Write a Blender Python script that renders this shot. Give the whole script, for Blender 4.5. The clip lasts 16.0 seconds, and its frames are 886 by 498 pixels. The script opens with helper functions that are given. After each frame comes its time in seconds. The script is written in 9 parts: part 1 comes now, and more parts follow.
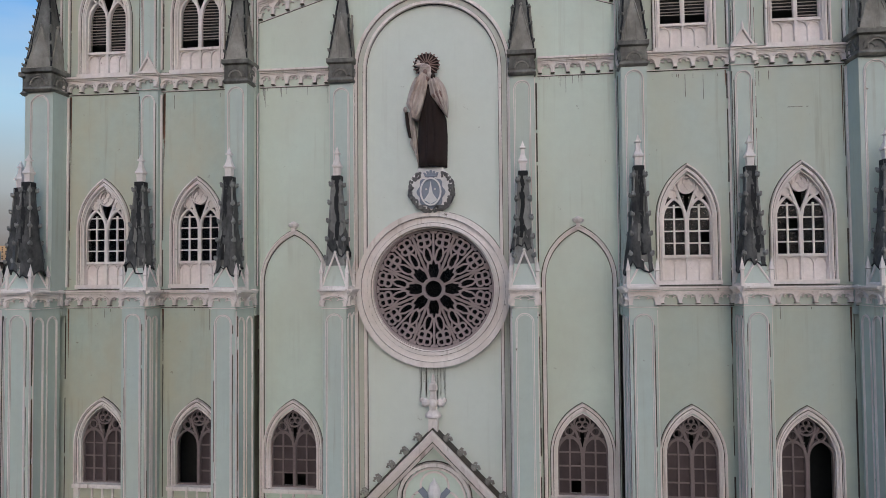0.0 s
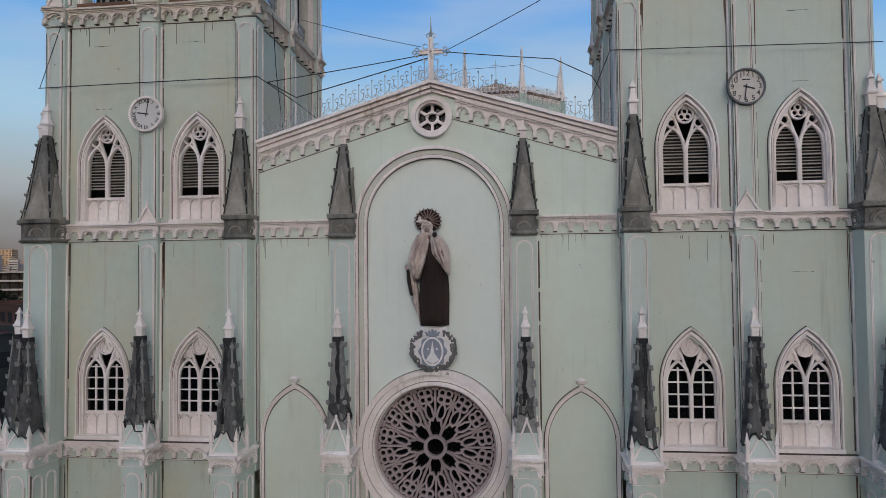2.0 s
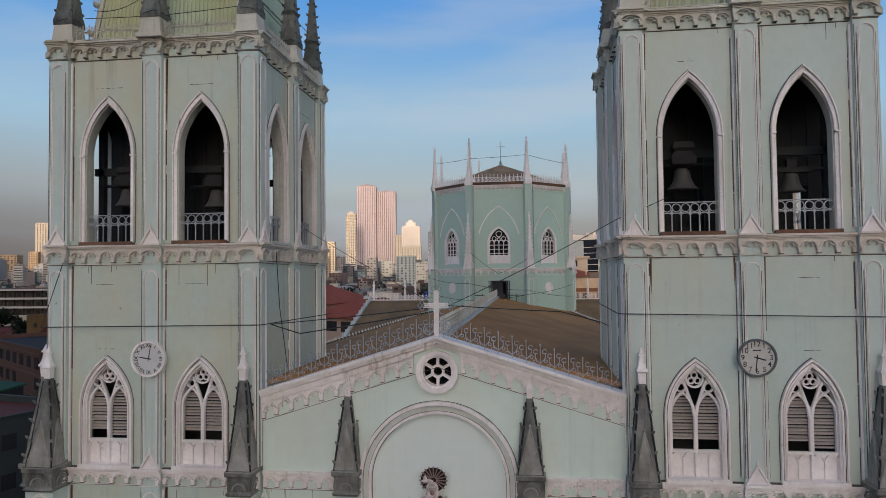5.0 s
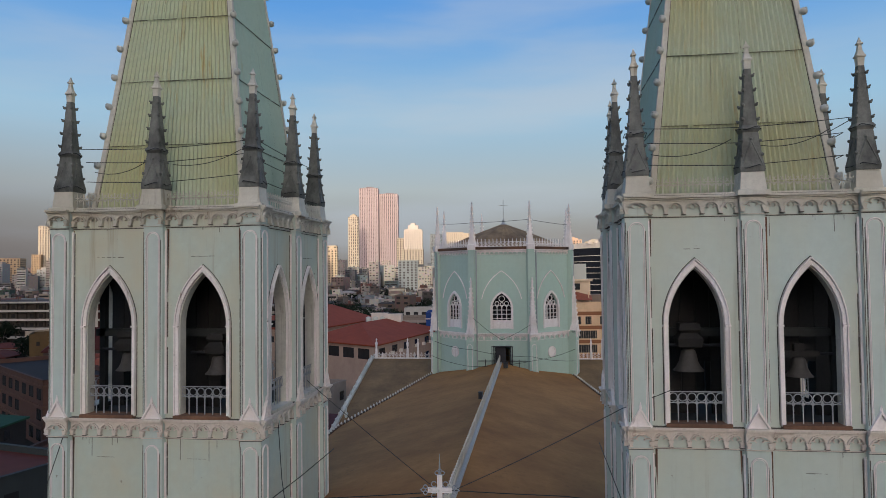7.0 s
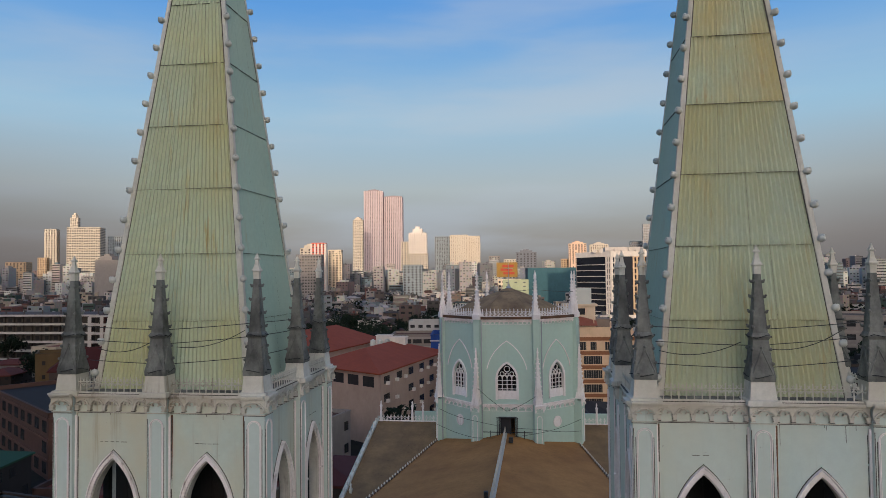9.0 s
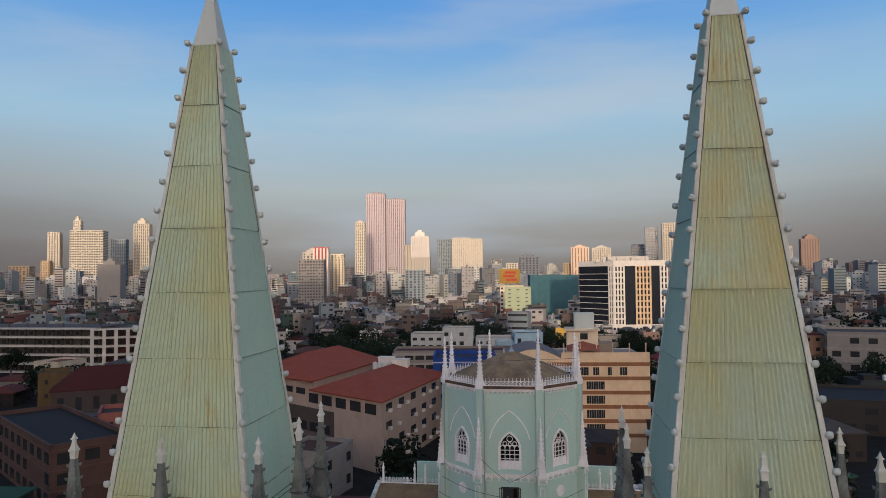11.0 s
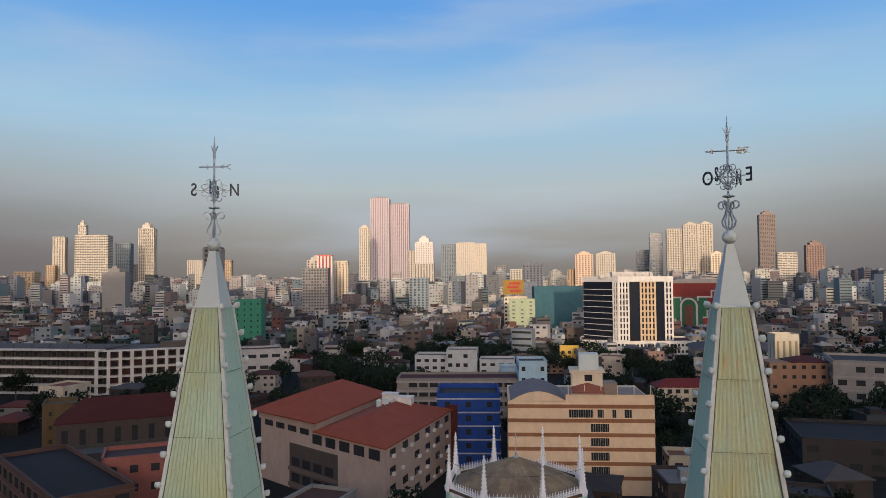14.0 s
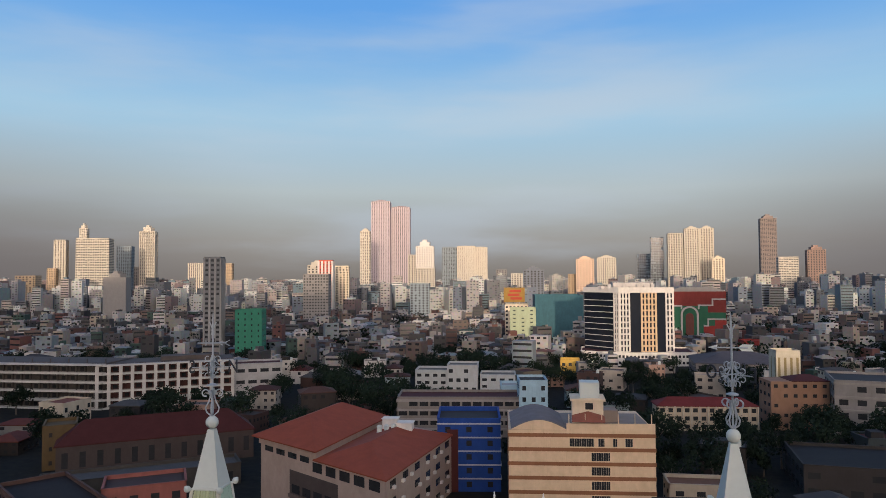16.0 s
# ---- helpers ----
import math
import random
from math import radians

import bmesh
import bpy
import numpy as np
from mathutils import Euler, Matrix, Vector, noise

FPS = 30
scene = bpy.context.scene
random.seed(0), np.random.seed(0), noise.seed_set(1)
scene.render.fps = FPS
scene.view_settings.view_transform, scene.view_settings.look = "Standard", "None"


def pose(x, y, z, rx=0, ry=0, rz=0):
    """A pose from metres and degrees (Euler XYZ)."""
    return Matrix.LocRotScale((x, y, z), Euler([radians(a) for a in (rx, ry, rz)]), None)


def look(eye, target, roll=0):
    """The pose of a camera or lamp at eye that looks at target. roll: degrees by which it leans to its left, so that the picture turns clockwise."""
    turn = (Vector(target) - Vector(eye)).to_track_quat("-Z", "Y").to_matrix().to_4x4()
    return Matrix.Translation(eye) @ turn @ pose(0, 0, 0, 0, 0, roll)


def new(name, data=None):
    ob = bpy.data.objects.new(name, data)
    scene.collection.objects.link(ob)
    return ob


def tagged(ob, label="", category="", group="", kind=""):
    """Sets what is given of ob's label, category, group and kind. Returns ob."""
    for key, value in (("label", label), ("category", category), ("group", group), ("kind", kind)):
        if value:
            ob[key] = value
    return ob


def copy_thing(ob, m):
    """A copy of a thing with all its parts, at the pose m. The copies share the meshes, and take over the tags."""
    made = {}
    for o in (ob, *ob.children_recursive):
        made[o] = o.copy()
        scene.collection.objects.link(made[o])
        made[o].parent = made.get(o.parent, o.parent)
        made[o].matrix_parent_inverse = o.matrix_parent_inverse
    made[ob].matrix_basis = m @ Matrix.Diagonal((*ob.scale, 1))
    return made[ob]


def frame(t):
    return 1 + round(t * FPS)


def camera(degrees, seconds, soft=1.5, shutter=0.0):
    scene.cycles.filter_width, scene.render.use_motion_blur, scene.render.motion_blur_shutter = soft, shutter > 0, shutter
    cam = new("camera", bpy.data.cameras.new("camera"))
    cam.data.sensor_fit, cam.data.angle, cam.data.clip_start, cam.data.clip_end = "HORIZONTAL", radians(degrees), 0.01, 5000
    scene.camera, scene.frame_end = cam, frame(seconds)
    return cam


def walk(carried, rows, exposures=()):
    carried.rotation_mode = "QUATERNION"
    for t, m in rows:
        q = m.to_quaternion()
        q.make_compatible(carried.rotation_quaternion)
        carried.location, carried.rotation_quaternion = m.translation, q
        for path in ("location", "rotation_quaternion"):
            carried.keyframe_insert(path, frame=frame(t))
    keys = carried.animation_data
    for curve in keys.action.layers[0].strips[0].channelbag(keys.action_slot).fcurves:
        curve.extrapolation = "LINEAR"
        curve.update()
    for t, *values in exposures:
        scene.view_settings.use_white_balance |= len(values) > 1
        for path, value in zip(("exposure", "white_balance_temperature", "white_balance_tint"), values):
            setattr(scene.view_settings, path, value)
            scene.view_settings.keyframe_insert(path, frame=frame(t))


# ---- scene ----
cam = camera(64.9, 16.0, soft=0.5)
# seconds, x, y, z, yaw, pitch, lean
PATH = [
    (0.0, 2.780, -20.845, 12.230, 6.777, 2.022, -0.532),
    (0.5, 2.781, -20.842, 13.328, 6.799, 2.022, -0.550),
    (1.0, 2.784, -20.838, 14.509, 6.814, 2.022, -0.567),
    (1.5, 2.786, -20.835, 15.725, 6.819, 2.023, -0.582),
    (2.0, 2.789, -20.831, 16.955, 6.827, 2.024, -0.595),
    (2.5, 2.792, -20.828, 18.221, 6.850, 2.026, -0.606),
    (3.0, 2.795, -20.824, 19.504, 6.893, 2.028, -0.616),
    (3.5, 2.799, -20.821, 20.804, 6.937, 2.031, -0.625),
    (4.0, 2.803, -20.818, 22.081, 7.016, 2.035, -0.631),
    (6.5, 2.827, -20.801, 28.634, 7.244, 2.060, -0.641),
    (7.0, 2.832, -20.797, 30.074, 7.315, 2.067, -0.638),
    (7.5, 2.838, -20.794, 31.532, 7.436, 2.074, -0.633),
    (8.0, 2.844, -20.790, 32.984, 7.500, 2.082, -0.627),
    (8.5, 2.851, -20.787, 34.470, 7.613, 2.090, -0.619),
    (9.0, 2.858, -20.784, 35.926, 7.688, 2.099, -0.610),
    (9.5, 2.865, -20.780, 37.380, 7.733, 2.109, -0.599),
    (10.0, 2.872, -20.777, 38.820, 7.776, 2.119, -0.586),
    (12.5, 2.913, -20.760, 46.287, 8.031, 2.176, -0.498),
    (13.0, 2.922, -20.756, 47.963, 8.084, 2.190, -0.476),
    (13.5, 2.931, -20.753, 49.531, 8.163, 2.203, -0.452),
    (14.0, 2.940, -20.749, 51.177, 8.208, 2.217, -0.426),
    (14.5, 2.950, -20.746, 52.738, 8.251, 2.232, -0.399),
    (15.0, 2.960, -20.743, 54.332, 8.267, 2.248, -0.370),
    (15.5, 2.971, -20.739, 55.977, 8.290, 2.264, -0.339),
    (16.0, 2.982, -20.736, 57.619, 8.274, 2.280, -0.307),
]


def aim(x, y, z, yaw, pitch, lean):
    a, b = radians(yaw), radians(pitch)
    ahead = Vector((-math.sin(a) * math.cos(b), math.cos(a) * math.cos(b), math.sin(b)))
    return look((x, y, z), Vector((x, y, z)) + ahead, lean)


walk(cam, [(t, aim(*p)) for t, *p in PATH],
     [(0.0, 0.08), (1.5, 0.0), (3.5, -0.18), (7.0, -0.15), (10.0, -0.18), (13.0, -0.10), (16.0, -0.03)])

# ---- light: low evening sun from behind, the street and the church already in the shade ----
SUN_ELEV, SUN_FROM = 6.0, 172.0          # degrees; bearing (from +y, clockwise) at which the sun stands
GLOW_FROM = 148.0                        # bearing of the middle of the bright sky round it
world = bpy.data.worlds.new("sky")
scene.world = world
world.use_nodes = True
wt = world.node_tree
wn = wt.nodes
sky = wn.new("ShaderNodeTexSky")
sky.sky_type = "NISHITA"
sky.sun_disc = False
sky.sun_elevation = radians(SUN_ELEV)
sky.sun_rotation = radians(SUN_FROM)
sky.air_density, sky.dust_density, sky.ozone_density = 1.0, 1.0, 1.0
way = wn.new("ShaderNodeTexCoord")


def world_math(op, a, b=None):
    n = wn.new("ShaderNodeMath")
    n.operation = op
    for i, v in enumerate((a, b)):
        if v is None:
            continue
        if isinstance(v, float):
            n.inputs[i].default_value = v
        else:
            wt.links.new(v, n.inputs[i])
    return n.outputs["Value"]


def world_range(v, a, b):
    n = wn.new("ShaderNodeMapRange")
    n.interpolation_type = "SMOOTHSTEP"
    n.inputs["From Min"].default_value, n.inputs["From Max"].default_value = a, b
    wt.links.new(v, n.inputs["Value"])
    return n.outputs["Result"]


def world_mix(f, a, b):
    n = wn.new("ShaderNodeMix")
    n.data_type = "RGBA"
    for sock, v in ((n.inputs["Factor"], f), (n.inputs["A"], a), (n.inputs["B"], b)):
        if isinstance(v, tuple):
            sock.default_value = (*v, 1)
        elif isinstance(v, float):
            sock.default_value = v
        else:
            wt.links.new(v, sock)
    return n.outputs["Result"]


split = wn.new("ShaderNodeSeparateXYZ")
wt.links.new(way.outputs["Generated"], split.inputs["Vector"])
# smog near the ground, pale band, blue above: the sky away from the sun
smog = wn.new("ShaderNodeValToRGB")
for i, (pos, col) in enumerate(((0.0, (0.224, 0.202, 0.185)), (0.05, (0.336, 0.319, 0.297)), (0.12, (0.470, 0.538, 0.560)), (0.22, (0.343, 0.581, 0.784)), (0.36, (0.133, 0.375, 0.806)), (0.7, (0.067, 0.246, 0.650)), (1.0, (0.056, 0.190, 0.560)))):
    e = smog.color_ramp.elements[i] if i < 2 else smog.color_ramp.elements.new(pos)
    e.position, e.color = pos, (*col, 1)
wt.links.new(split.outputs["Z"], smog.inputs["Fac"])
# thin high cloud
stretch = wn.new("ShaderNodeMapping")
stretch.inputs["Scale"].default_value = (0.9, 0.9, 5.0)
stretch.inputs["Rotation"].default_value = (radians(8), radians(-9), 0)
wt.links.new(way.outputs["Generated"], stretch.inputs["Vector"])
veil = wn.new("ShaderNodeTexNoise")
veil.inputs["Scale"].default_value, veil.inputs["Detail"].default_value = 2.2, 5.0
wt.links.new(stretch.outputs["Vector"], veil.inputs["Vector"])
wisps = world_math("MULTIPLY", world_range(veil.outputs["Fac"], 0.45, 0.72), 0.42)
# clearer and deeper towards +x
open_side = world_range(split.outputs["X"], 0.05, 0.45)
wisps = world_math("MULTIPLY", wisps, world_math("SUBTRACT", 1.0, world_math("MULTIPLY", open_side, 0.75)))
clear = world_mix(wisps, smog.outputs["Color"], (0.52, 0.60, 0.70))
bank = world_math("ADD", world_math("MULTIPLY", split.outputs["X"], 0.07), 0.235)
near = world_math("ABSOLUTE", world_math("SUBTRACT", split.outputs["Z"], bank))
thick = world_math("MULTIPLY", world_math("SUBTRACT", 1.0, world_range(near, 0.005, 0.075)), world_range(veil.outputs["Fac"], 0.30, 0.62))
thick = world_math("MULTIPLY", thick, world_math("SUBTRACT", 0.42, world_math("MULTIPLY", open_side, 0.25)))
clear = world_mix(thick, clear, (0.56, 0.64, 0.72))
# thicker, darker smog low down to both sides
aside = world_range(world_math("ABSOLUTE", world_math("ADD", split.outputs["X"], 0.10)), 0.22, 0.62)
low = wn.new("ShaderNodeMapRange")
low.inputs["From Min"].default_value, low.inputs["From Max"].default_value = 0.02, 0.20
low.inputs["To Min"].default_value, low.inputs["To Max"].default_value = 0.75, 0.0
wt.links.new(split.outputs["Z"], low.inputs["Value"])
clear = world_mix(world_math("MULTIPLY", aside, low.outputs["Result"]), clear, (0.150, 0.135, 0.140))
# the bright side round the low sun
facing = wn.new("ShaderNodeVectorMath")
facing.operation = "DOT_PRODUCT"
facing.inputs[1].default_value = (math.sin(radians(GLOW_FROM)), math.cos(radians(GLOW_FROM)), 0.0)
wt.links.new(way.outputs["Generated"], facing.inputs[0])
toward = world_range(facing.outputs["Value"], -0.25, 0.55)
bright = wn.new("ShaderNodeVectorMath")
bright.operation = "SCALE"
bright.inputs["Scale"].default_value = 0.485
pale = wn.new("ShaderNodeHueSaturation")
pale.inputs["Saturation"].default_value = 0.55
wt.links.new(sky.outputs["Color"], pale.inputs["Color"])
cool = wn.new("ShaderNodeMix")
cool.data_type, cool.blend_type = "RGBA", "MULTIPLY"
cool.inputs["Factor"].default_value = 1.0
cool.inputs["B"].default_value = (1.0, 0.98, 1.07, 1)
wt.links.new(pale.outputs["Color"], cool.inputs["A"])
wt.links.new(cool.outputs["Result"], bright.inputs[0])
wt.links.new(world_mix(toward, clear, bright.outputs["Vector"]), wn["Background"].inputs["Color"])
wn["Background"].inputs["Strength"].default_value = 1.0
sun_data = bpy.data.lights.new("sun", "SUN")
sun_data.energy, sun_data.angle, sun_data.color = 2.4, radians(0.6), (1.0, 0.85, 0.67)
sun = new("sun", sun_data)
_b, _e = radians(SUN_FROM), radians(SUN_ELEV)
sun.matrix_world = look((math.sin(_b) * 500, math.cos(_b) * 500, 300), (math.sin(_b) * 500 - math.sin(_b) * math.cos(_e), math.cos(_b) * 500 - math.cos(_b) * math.cos(_e), 300 - math.sin(_e)))


# ---- materials ----
def material(name, base, rough=0.7, metal=0.0, spots=(), streaks=0.0, streak_col=(0.2, 0.12, 0.06), grain=0.15, bump=0.1, scale=6.0, seed=0.0, island=0.0, sheen=0.5, specks=0.0, cloud=0.35):
    """Painted or weathered surface: large cloudy change, fine grain, and drips that run down."""
    m = bpy.data.materials.new(name)
    m.use_nodes = True
    nt = m.node_tree
    p = nt.nodes["Principled BSDF"]
    p.inputs["Roughness"].default_value = rough
    p.inputs["Metallic"].default_value = metal
    p.inputs["Specular IOR Level"].default_value = sheen
    tc = nt.nodes.new("ShaderNodeTexCoord")
    geo = nt.nodes.new("ShaderNodeNewGeometry")
    src = geo.outputs["Position"]

    def noise_at(sx, sy, sz, detail=4.0, rough_=0.6):
        mp = nt.nodes.new("ShaderNodeMapping")
        mp.inputs["Scale"].default_value = (sx, sy, sz)
        mp.inputs["Location"].default_value = (seed, seed * 0.7, seed * 1.3)
        nt.links.new(src, mp.inputs["Vector"])
        n = nt.nodes.new("ShaderNodeTexNoise")
        n.inputs["Scale"].default_value = 1.0
        n.inputs["Detail"].default_value = detail
        n.inputs["Roughness"].default_value = rough_
        nt.links.new(mp.outputs["Vector"], n.inputs["Vector"])
        return n.outputs["Fac"]

    def ramp(fac, a, b):
        r = nt.nodes.new("ShaderNodeMapRange")
        r.inputs["From Min"].default_value, r.inputs["From Max"].default_value = a, b
        nt.links.new(fac, r.inputs["Value"])
        return r.outputs["Result"]

    def mix(fac, a, b, mode="MIX"):
        x = nt.nodes.new("ShaderNodeMix")
        x.data_type, x.blend_type = "RGBA", mode
        for sock, v in ((x.inputs["Factor"], fac), (x.inputs["A"], a), (x.inputs["B"], b)):
            if hasattr(v, "is_linked"):
                nt.links.new(v, sock)
            elif isinstance(v, float):
                sock.default_value = v
            else:
                sock.default_value = (*v, 1)
        return x.outputs["Result"]

    def scaled(fac, k):
        mm = nt.nodes.new("ShaderNodeMath")
        mm.operation = "MULTIPLY"
        mm.inputs[1].default_value = k
        nt.links.new(fac, mm.inputs[0])
        return mm.outputs["Value"]

    big = ramp(noise_at(cloud, cloud, cloud * 0.6), 0.35, 0.68)
    fine = ramp(noise_at(scale, scale, scale, 6.0, 0.7), 0.25, 0.75)
    dark = tuple(c * (1 - grain) for c in base)
    light = tuple(min(1, c * (1 + grain * 0.6)) for c in base)
    col = mix(fine, dark, light)
    if spots:
        col = mix(scaled(big, spots[3]), col, spots[:3])
    if streaks:
        drips = ramp(noise_at(4.5, 4.5, 0.16, 5.0, 0.65), 0.55, 0.75)
        patch = ramp(noise_at(0.5, 0.5, 0.35, 3.0), 0.42, 0.62)
        both = nt.nodes.new("ShaderNodeMath")
        both.operation = "MULTIPLY"
        nt.links.new(drips, both.inputs[0])
        nt.links.new(patch, both.inputs[1])
        col = mix(scaled(both.outputs["Value"], streaks), col, streak_col)
    if specks:
        # small chips and rust specks
        chip = ramp(noise_at(2.6, 2.6, 3.4, 8.0, 0.72), 0.66, 0.72)
        col = mix(scaled(chip, specks), col, (0.13, 0.085, 0.05))
    if island:
        info = nt.nodes.new("ShaderNodeObjectInfo")
        shade = nt.nodes.new("ShaderNodeMapRange")
        shade.inputs["To Min"].default_value, shade.inputs["To Max"].default_value = 1 - island, 1 + island
        nt.links.new(info.outputs["Random"], shade.inputs["Value"])
        hsv = nt.nodes.new("ShaderNodeHueSaturation")
        nt.links.new(shade.outputs["Result"], hsv.inputs["Value"])
        nt.links.new(col, hsv.inputs["Color"])
        col = hsv.outputs["Color"]
    nt.links.new(col, p.inputs["Base Color"])
    if bump:
        bp = nt.nodes.new("ShaderNodeBump")
        bp.inputs["Strength"].default_value = bump
        bp.inputs["Distance"].default_value = 0.03
        nt.links.new(fine, bp.inputs["Height"])
        nt.links.new(bp.outputs["Normal"], p.inputs["Normal"])
    return m


MINT = material("mint_paint", (0.50, 0.575, 0.52), 0.6, spots=(0.55, 0.54, 0.41, 0.7), streaks=0.5, streak_col=(0.24, 0.21, 0.13), grain=0.08, bump=0.06, scale=3.0, specks=0.8)
MINT_OLD = material("yellowed_mint_paint", (0.495, 0.565, 0.485), 0.6, spots=(0.55, 0.50, 0.35, 0.8), streaks=0.75, streak_col=(0.26, 0.18, 0.085), grain=0.10, bump=0.06, scale=3.0, specks=0.9, seed=7.0, cloud=0.5)
# nave and niche: cleaner paint, lightened further to imitate lens falloff
MINT_NAVE = material("clean_mint_paint", (0.65, 0.73, 0.63), 0.6, spots=(0.60, 0.60, 0.49, 0.6), streaks=0.35, streak_col=(0.30, 0.26, 0.17), grain=0.06, bump=0.05, scale=3.0, specks=0.6, seed=11.0)
NICHE = material("pale_blue_grey_paint", (0.70, 0.745, 0.675), 0.6, spots=(0.68, 0.71, 0.63, 0.6), streaks=0.2, streak_col=(0.36, 0.33, 0.26), grain=0.05, bump=0.05, scale=3.0, specks=0.7, seed=13.0)
PANEL = material("pale_blue_green_paint", (0.51, 0.585, 0.535), 0.55, spots=(0.53, 0.55, 0.45, 0.6), streaks=0.6, streak_col=(0.24, 0.18, 0.11), grain=0.08, bump=0.06, scale=3.0, seed=3.0, specks=0.9)
TRIM = material("white_trim_paint", (0.90, 0.825, 0.785), 0.6, spots=(0.62, 0.53, 0.46, 0.6), streaks=0.9, streak_col=(0.22, 0.12, 0.06), grain=0.14, bump=0.15, scale=9.0, specks=1.0, cloud=0.9)
TRIM_OLD = material("grimy_cream_paint", (0.66, 0.63, 0.55), 0.7, spots=(0.42, 0.37, 0.27, 0.75), streaks=0.9, streak_col=(0.13, 0.08, 0.045), grain=0.2, bump=0.15, scale=8.0, specks=1.0, seed=5.0)
RUSTY = material("rust_stained_trim", (0.72, 0.65, 0.57), 0.65, spots=(0.50, 0.36, 0.24, 0.4), streaks=0.9, streak_col=(0.26, 0.12, 0.05), grain=0.2, bump=0.15, scale=9.0)
GREY = material("weathered_grey_steel", (0.24, 0.23, 0.20), 0.7, spots=(0.05, 0.046, 0.038, 1.0), streaks=0.9, streak_col=(0.03, 0.028, 0.025), grain=0.3, bump=0.25, scale=8.0, cloud=1.7)
DRAB = material("drab_grey_paint", (0.36, 0.335, 0.29), 0.7, spots=(0.14, 0.125, 0.10, 0.8), streaks=0.9, streak_col=(0.05, 0.04, 0.03), grain=0.25, bump=0.2, scale=8.0, cloud=1.9, seed=9.0)
SOOT = material("sooty_grey_steel", (0.19, 0.19, 0.165), 0.7, spots=(0.04, 0.04, 0.034, 0.95), streaks=0.8, streak_col=(0.02, 0.02, 0.018), grain=0.3, bump=0.25, scale=8.0, cloud=1.7, seed=4.0)
PEWTER = material("pale_grey_steel", (0.30, 0.295, 0.275), 0.65, spots=(0.10, 0.095, 0.085, 0.8), streaks=1.0, streak_col=(0.03, 0.028, 0.025), grain=0.3, bump=0.2, scale=7.0, seed=2.0, cloud=1.8)
# rust in seams, drips and cracks; painted shadow in the creases of mouldings
RUST_SHADE = material("thin_rust_line", (0.062, 0.053, 0.043), 0.9, spots=(0.11, 0.085, 0.06, 0.9), grain=0.4, bump=0.1, scale=4.0)
CLOTH = material("sooty_net_cloth", (0.13, 0.127, 0.12), 0.85, spots=(0.02, 0.02, 0.02, 1.0), streaks=1.0, streak_col=(0.012, 0.012, 0.012), grain=0.25, bump=0.25, scale=14.0, cloud=2.6, seed=6.0)
NET = material("black_netting", (0.02, 0.02, 0.02), 0.9, grain=0.4, bump=0.3, scale=20.0)
SHEET = material("green_corrugated_sheet", (0.46, 0.515, 0.365), 0.5, spots=(0.48, 0.44, 0.21, 0.8), streaks=1.0, streak_col=(0.42, 0.27, 0.08), grain=0.1, bump=0.08, scale=5.0, island=0.05)
# side faces of the spires: their darker, bluer light put into the colour
SHEET_SIDE = material("plain_mint_corrugated_sheet", (0.315, 0.44, 0.365), 0.45, spots=(0.36, 0.43, 0.33, 0.6), streaks=0.7, streak_col=(0.30, 0.28, 0.16), grain=0.1, bump=0.08, scale=5.0, island=0.05, seed=3.0)
SHEET_RUST = material("rust_streaked_green_sheet", (0.47, 0.515, 0.34), 0.55, spots=(0.52, 0.42, 0.18, 0.85), streaks=1.0, streak_col=(0.40, 0.20, 0.05), grain=0.14, bump=0.1, scale=5.0, island=0.05, seed=8.0, cloud=0.6)
METAL = material("pale_lead_sheet", (0.47, 0.47, 0.42), 0.6, metal=0.0, grain=0.08, bump=0.05, scale=4.0, spots=(0.58, 0.55, 0.45, 0.5))
IRON = material("grey_wrought_iron", (0.36, 0.37, 0.375), 0.5, metal=0.3, grain=0.2, bump=0.1, scale=12.0)
IRON_DARK = material("dull_dark_iron", (0.12, 0.125, 0.13), 0.6, metal=0.2, grain=0.3, bump=0.1, scale=12.0)
BLACK = material("black_iron", (0.03, 0.03, 0.035), 0.5, metal=0.4, grain=0.2, bump=0.1, scale=12.0)
BRONZE = material("dark_bronze", (0.085, 0.075, 0.068), 0.75, metal=0.2, grain=0.3, bump=0.1, scale=8.0, spots=(0.03, 0.035, 0.03, 0.6))
# timber with the belfry shade put into its colour
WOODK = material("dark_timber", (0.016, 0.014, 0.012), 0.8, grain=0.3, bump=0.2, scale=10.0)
LOUVRE = material("dusty_louvre", (0.50, 0.42, 0.37), 0.7, grain=0.2, bump=0.1, scale=8.0, island=0.1)
TRACERY = material("dirty_pink_tracery", (0.37, 0.295, 0.29), 0.7, spots=(0.27, 0.215, 0.21, 0.6), grain=0.18, bump=0.15, scale=12.0)
# near-black, to paint the shade of the interiors
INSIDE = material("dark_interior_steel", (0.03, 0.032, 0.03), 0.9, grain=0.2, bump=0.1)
ROOF = material("brown_painted_roof", (0.40, 0.19, 0.065), 0.9, spots=(0.24, 0.11, 0.042, 0.8), streaks=0.5, streak_col=(0.08, 0.055, 0.04), grain=0.18, bump=0.12, scale=2.5, sheen=0.15)
GAP = material("rusted_black_joint", (0.05, 0.035, 0.028), 0.9, spots=(0.16, 0.07, 0.03, 0.9), grain=0.4, bump=0.2, scale=3.0)
RUSTED = material("thick_red_rust", (0.24, 0.115, 0.06), 0.9, spots=(0.08, 0.045, 0.03, 0.9), grain=0.4, bump=0.4, scale=6.0)
CABLE = material("black_cable", (0.015, 0.015, 0.015), 0.7, grain=0.1, bump=0.0)


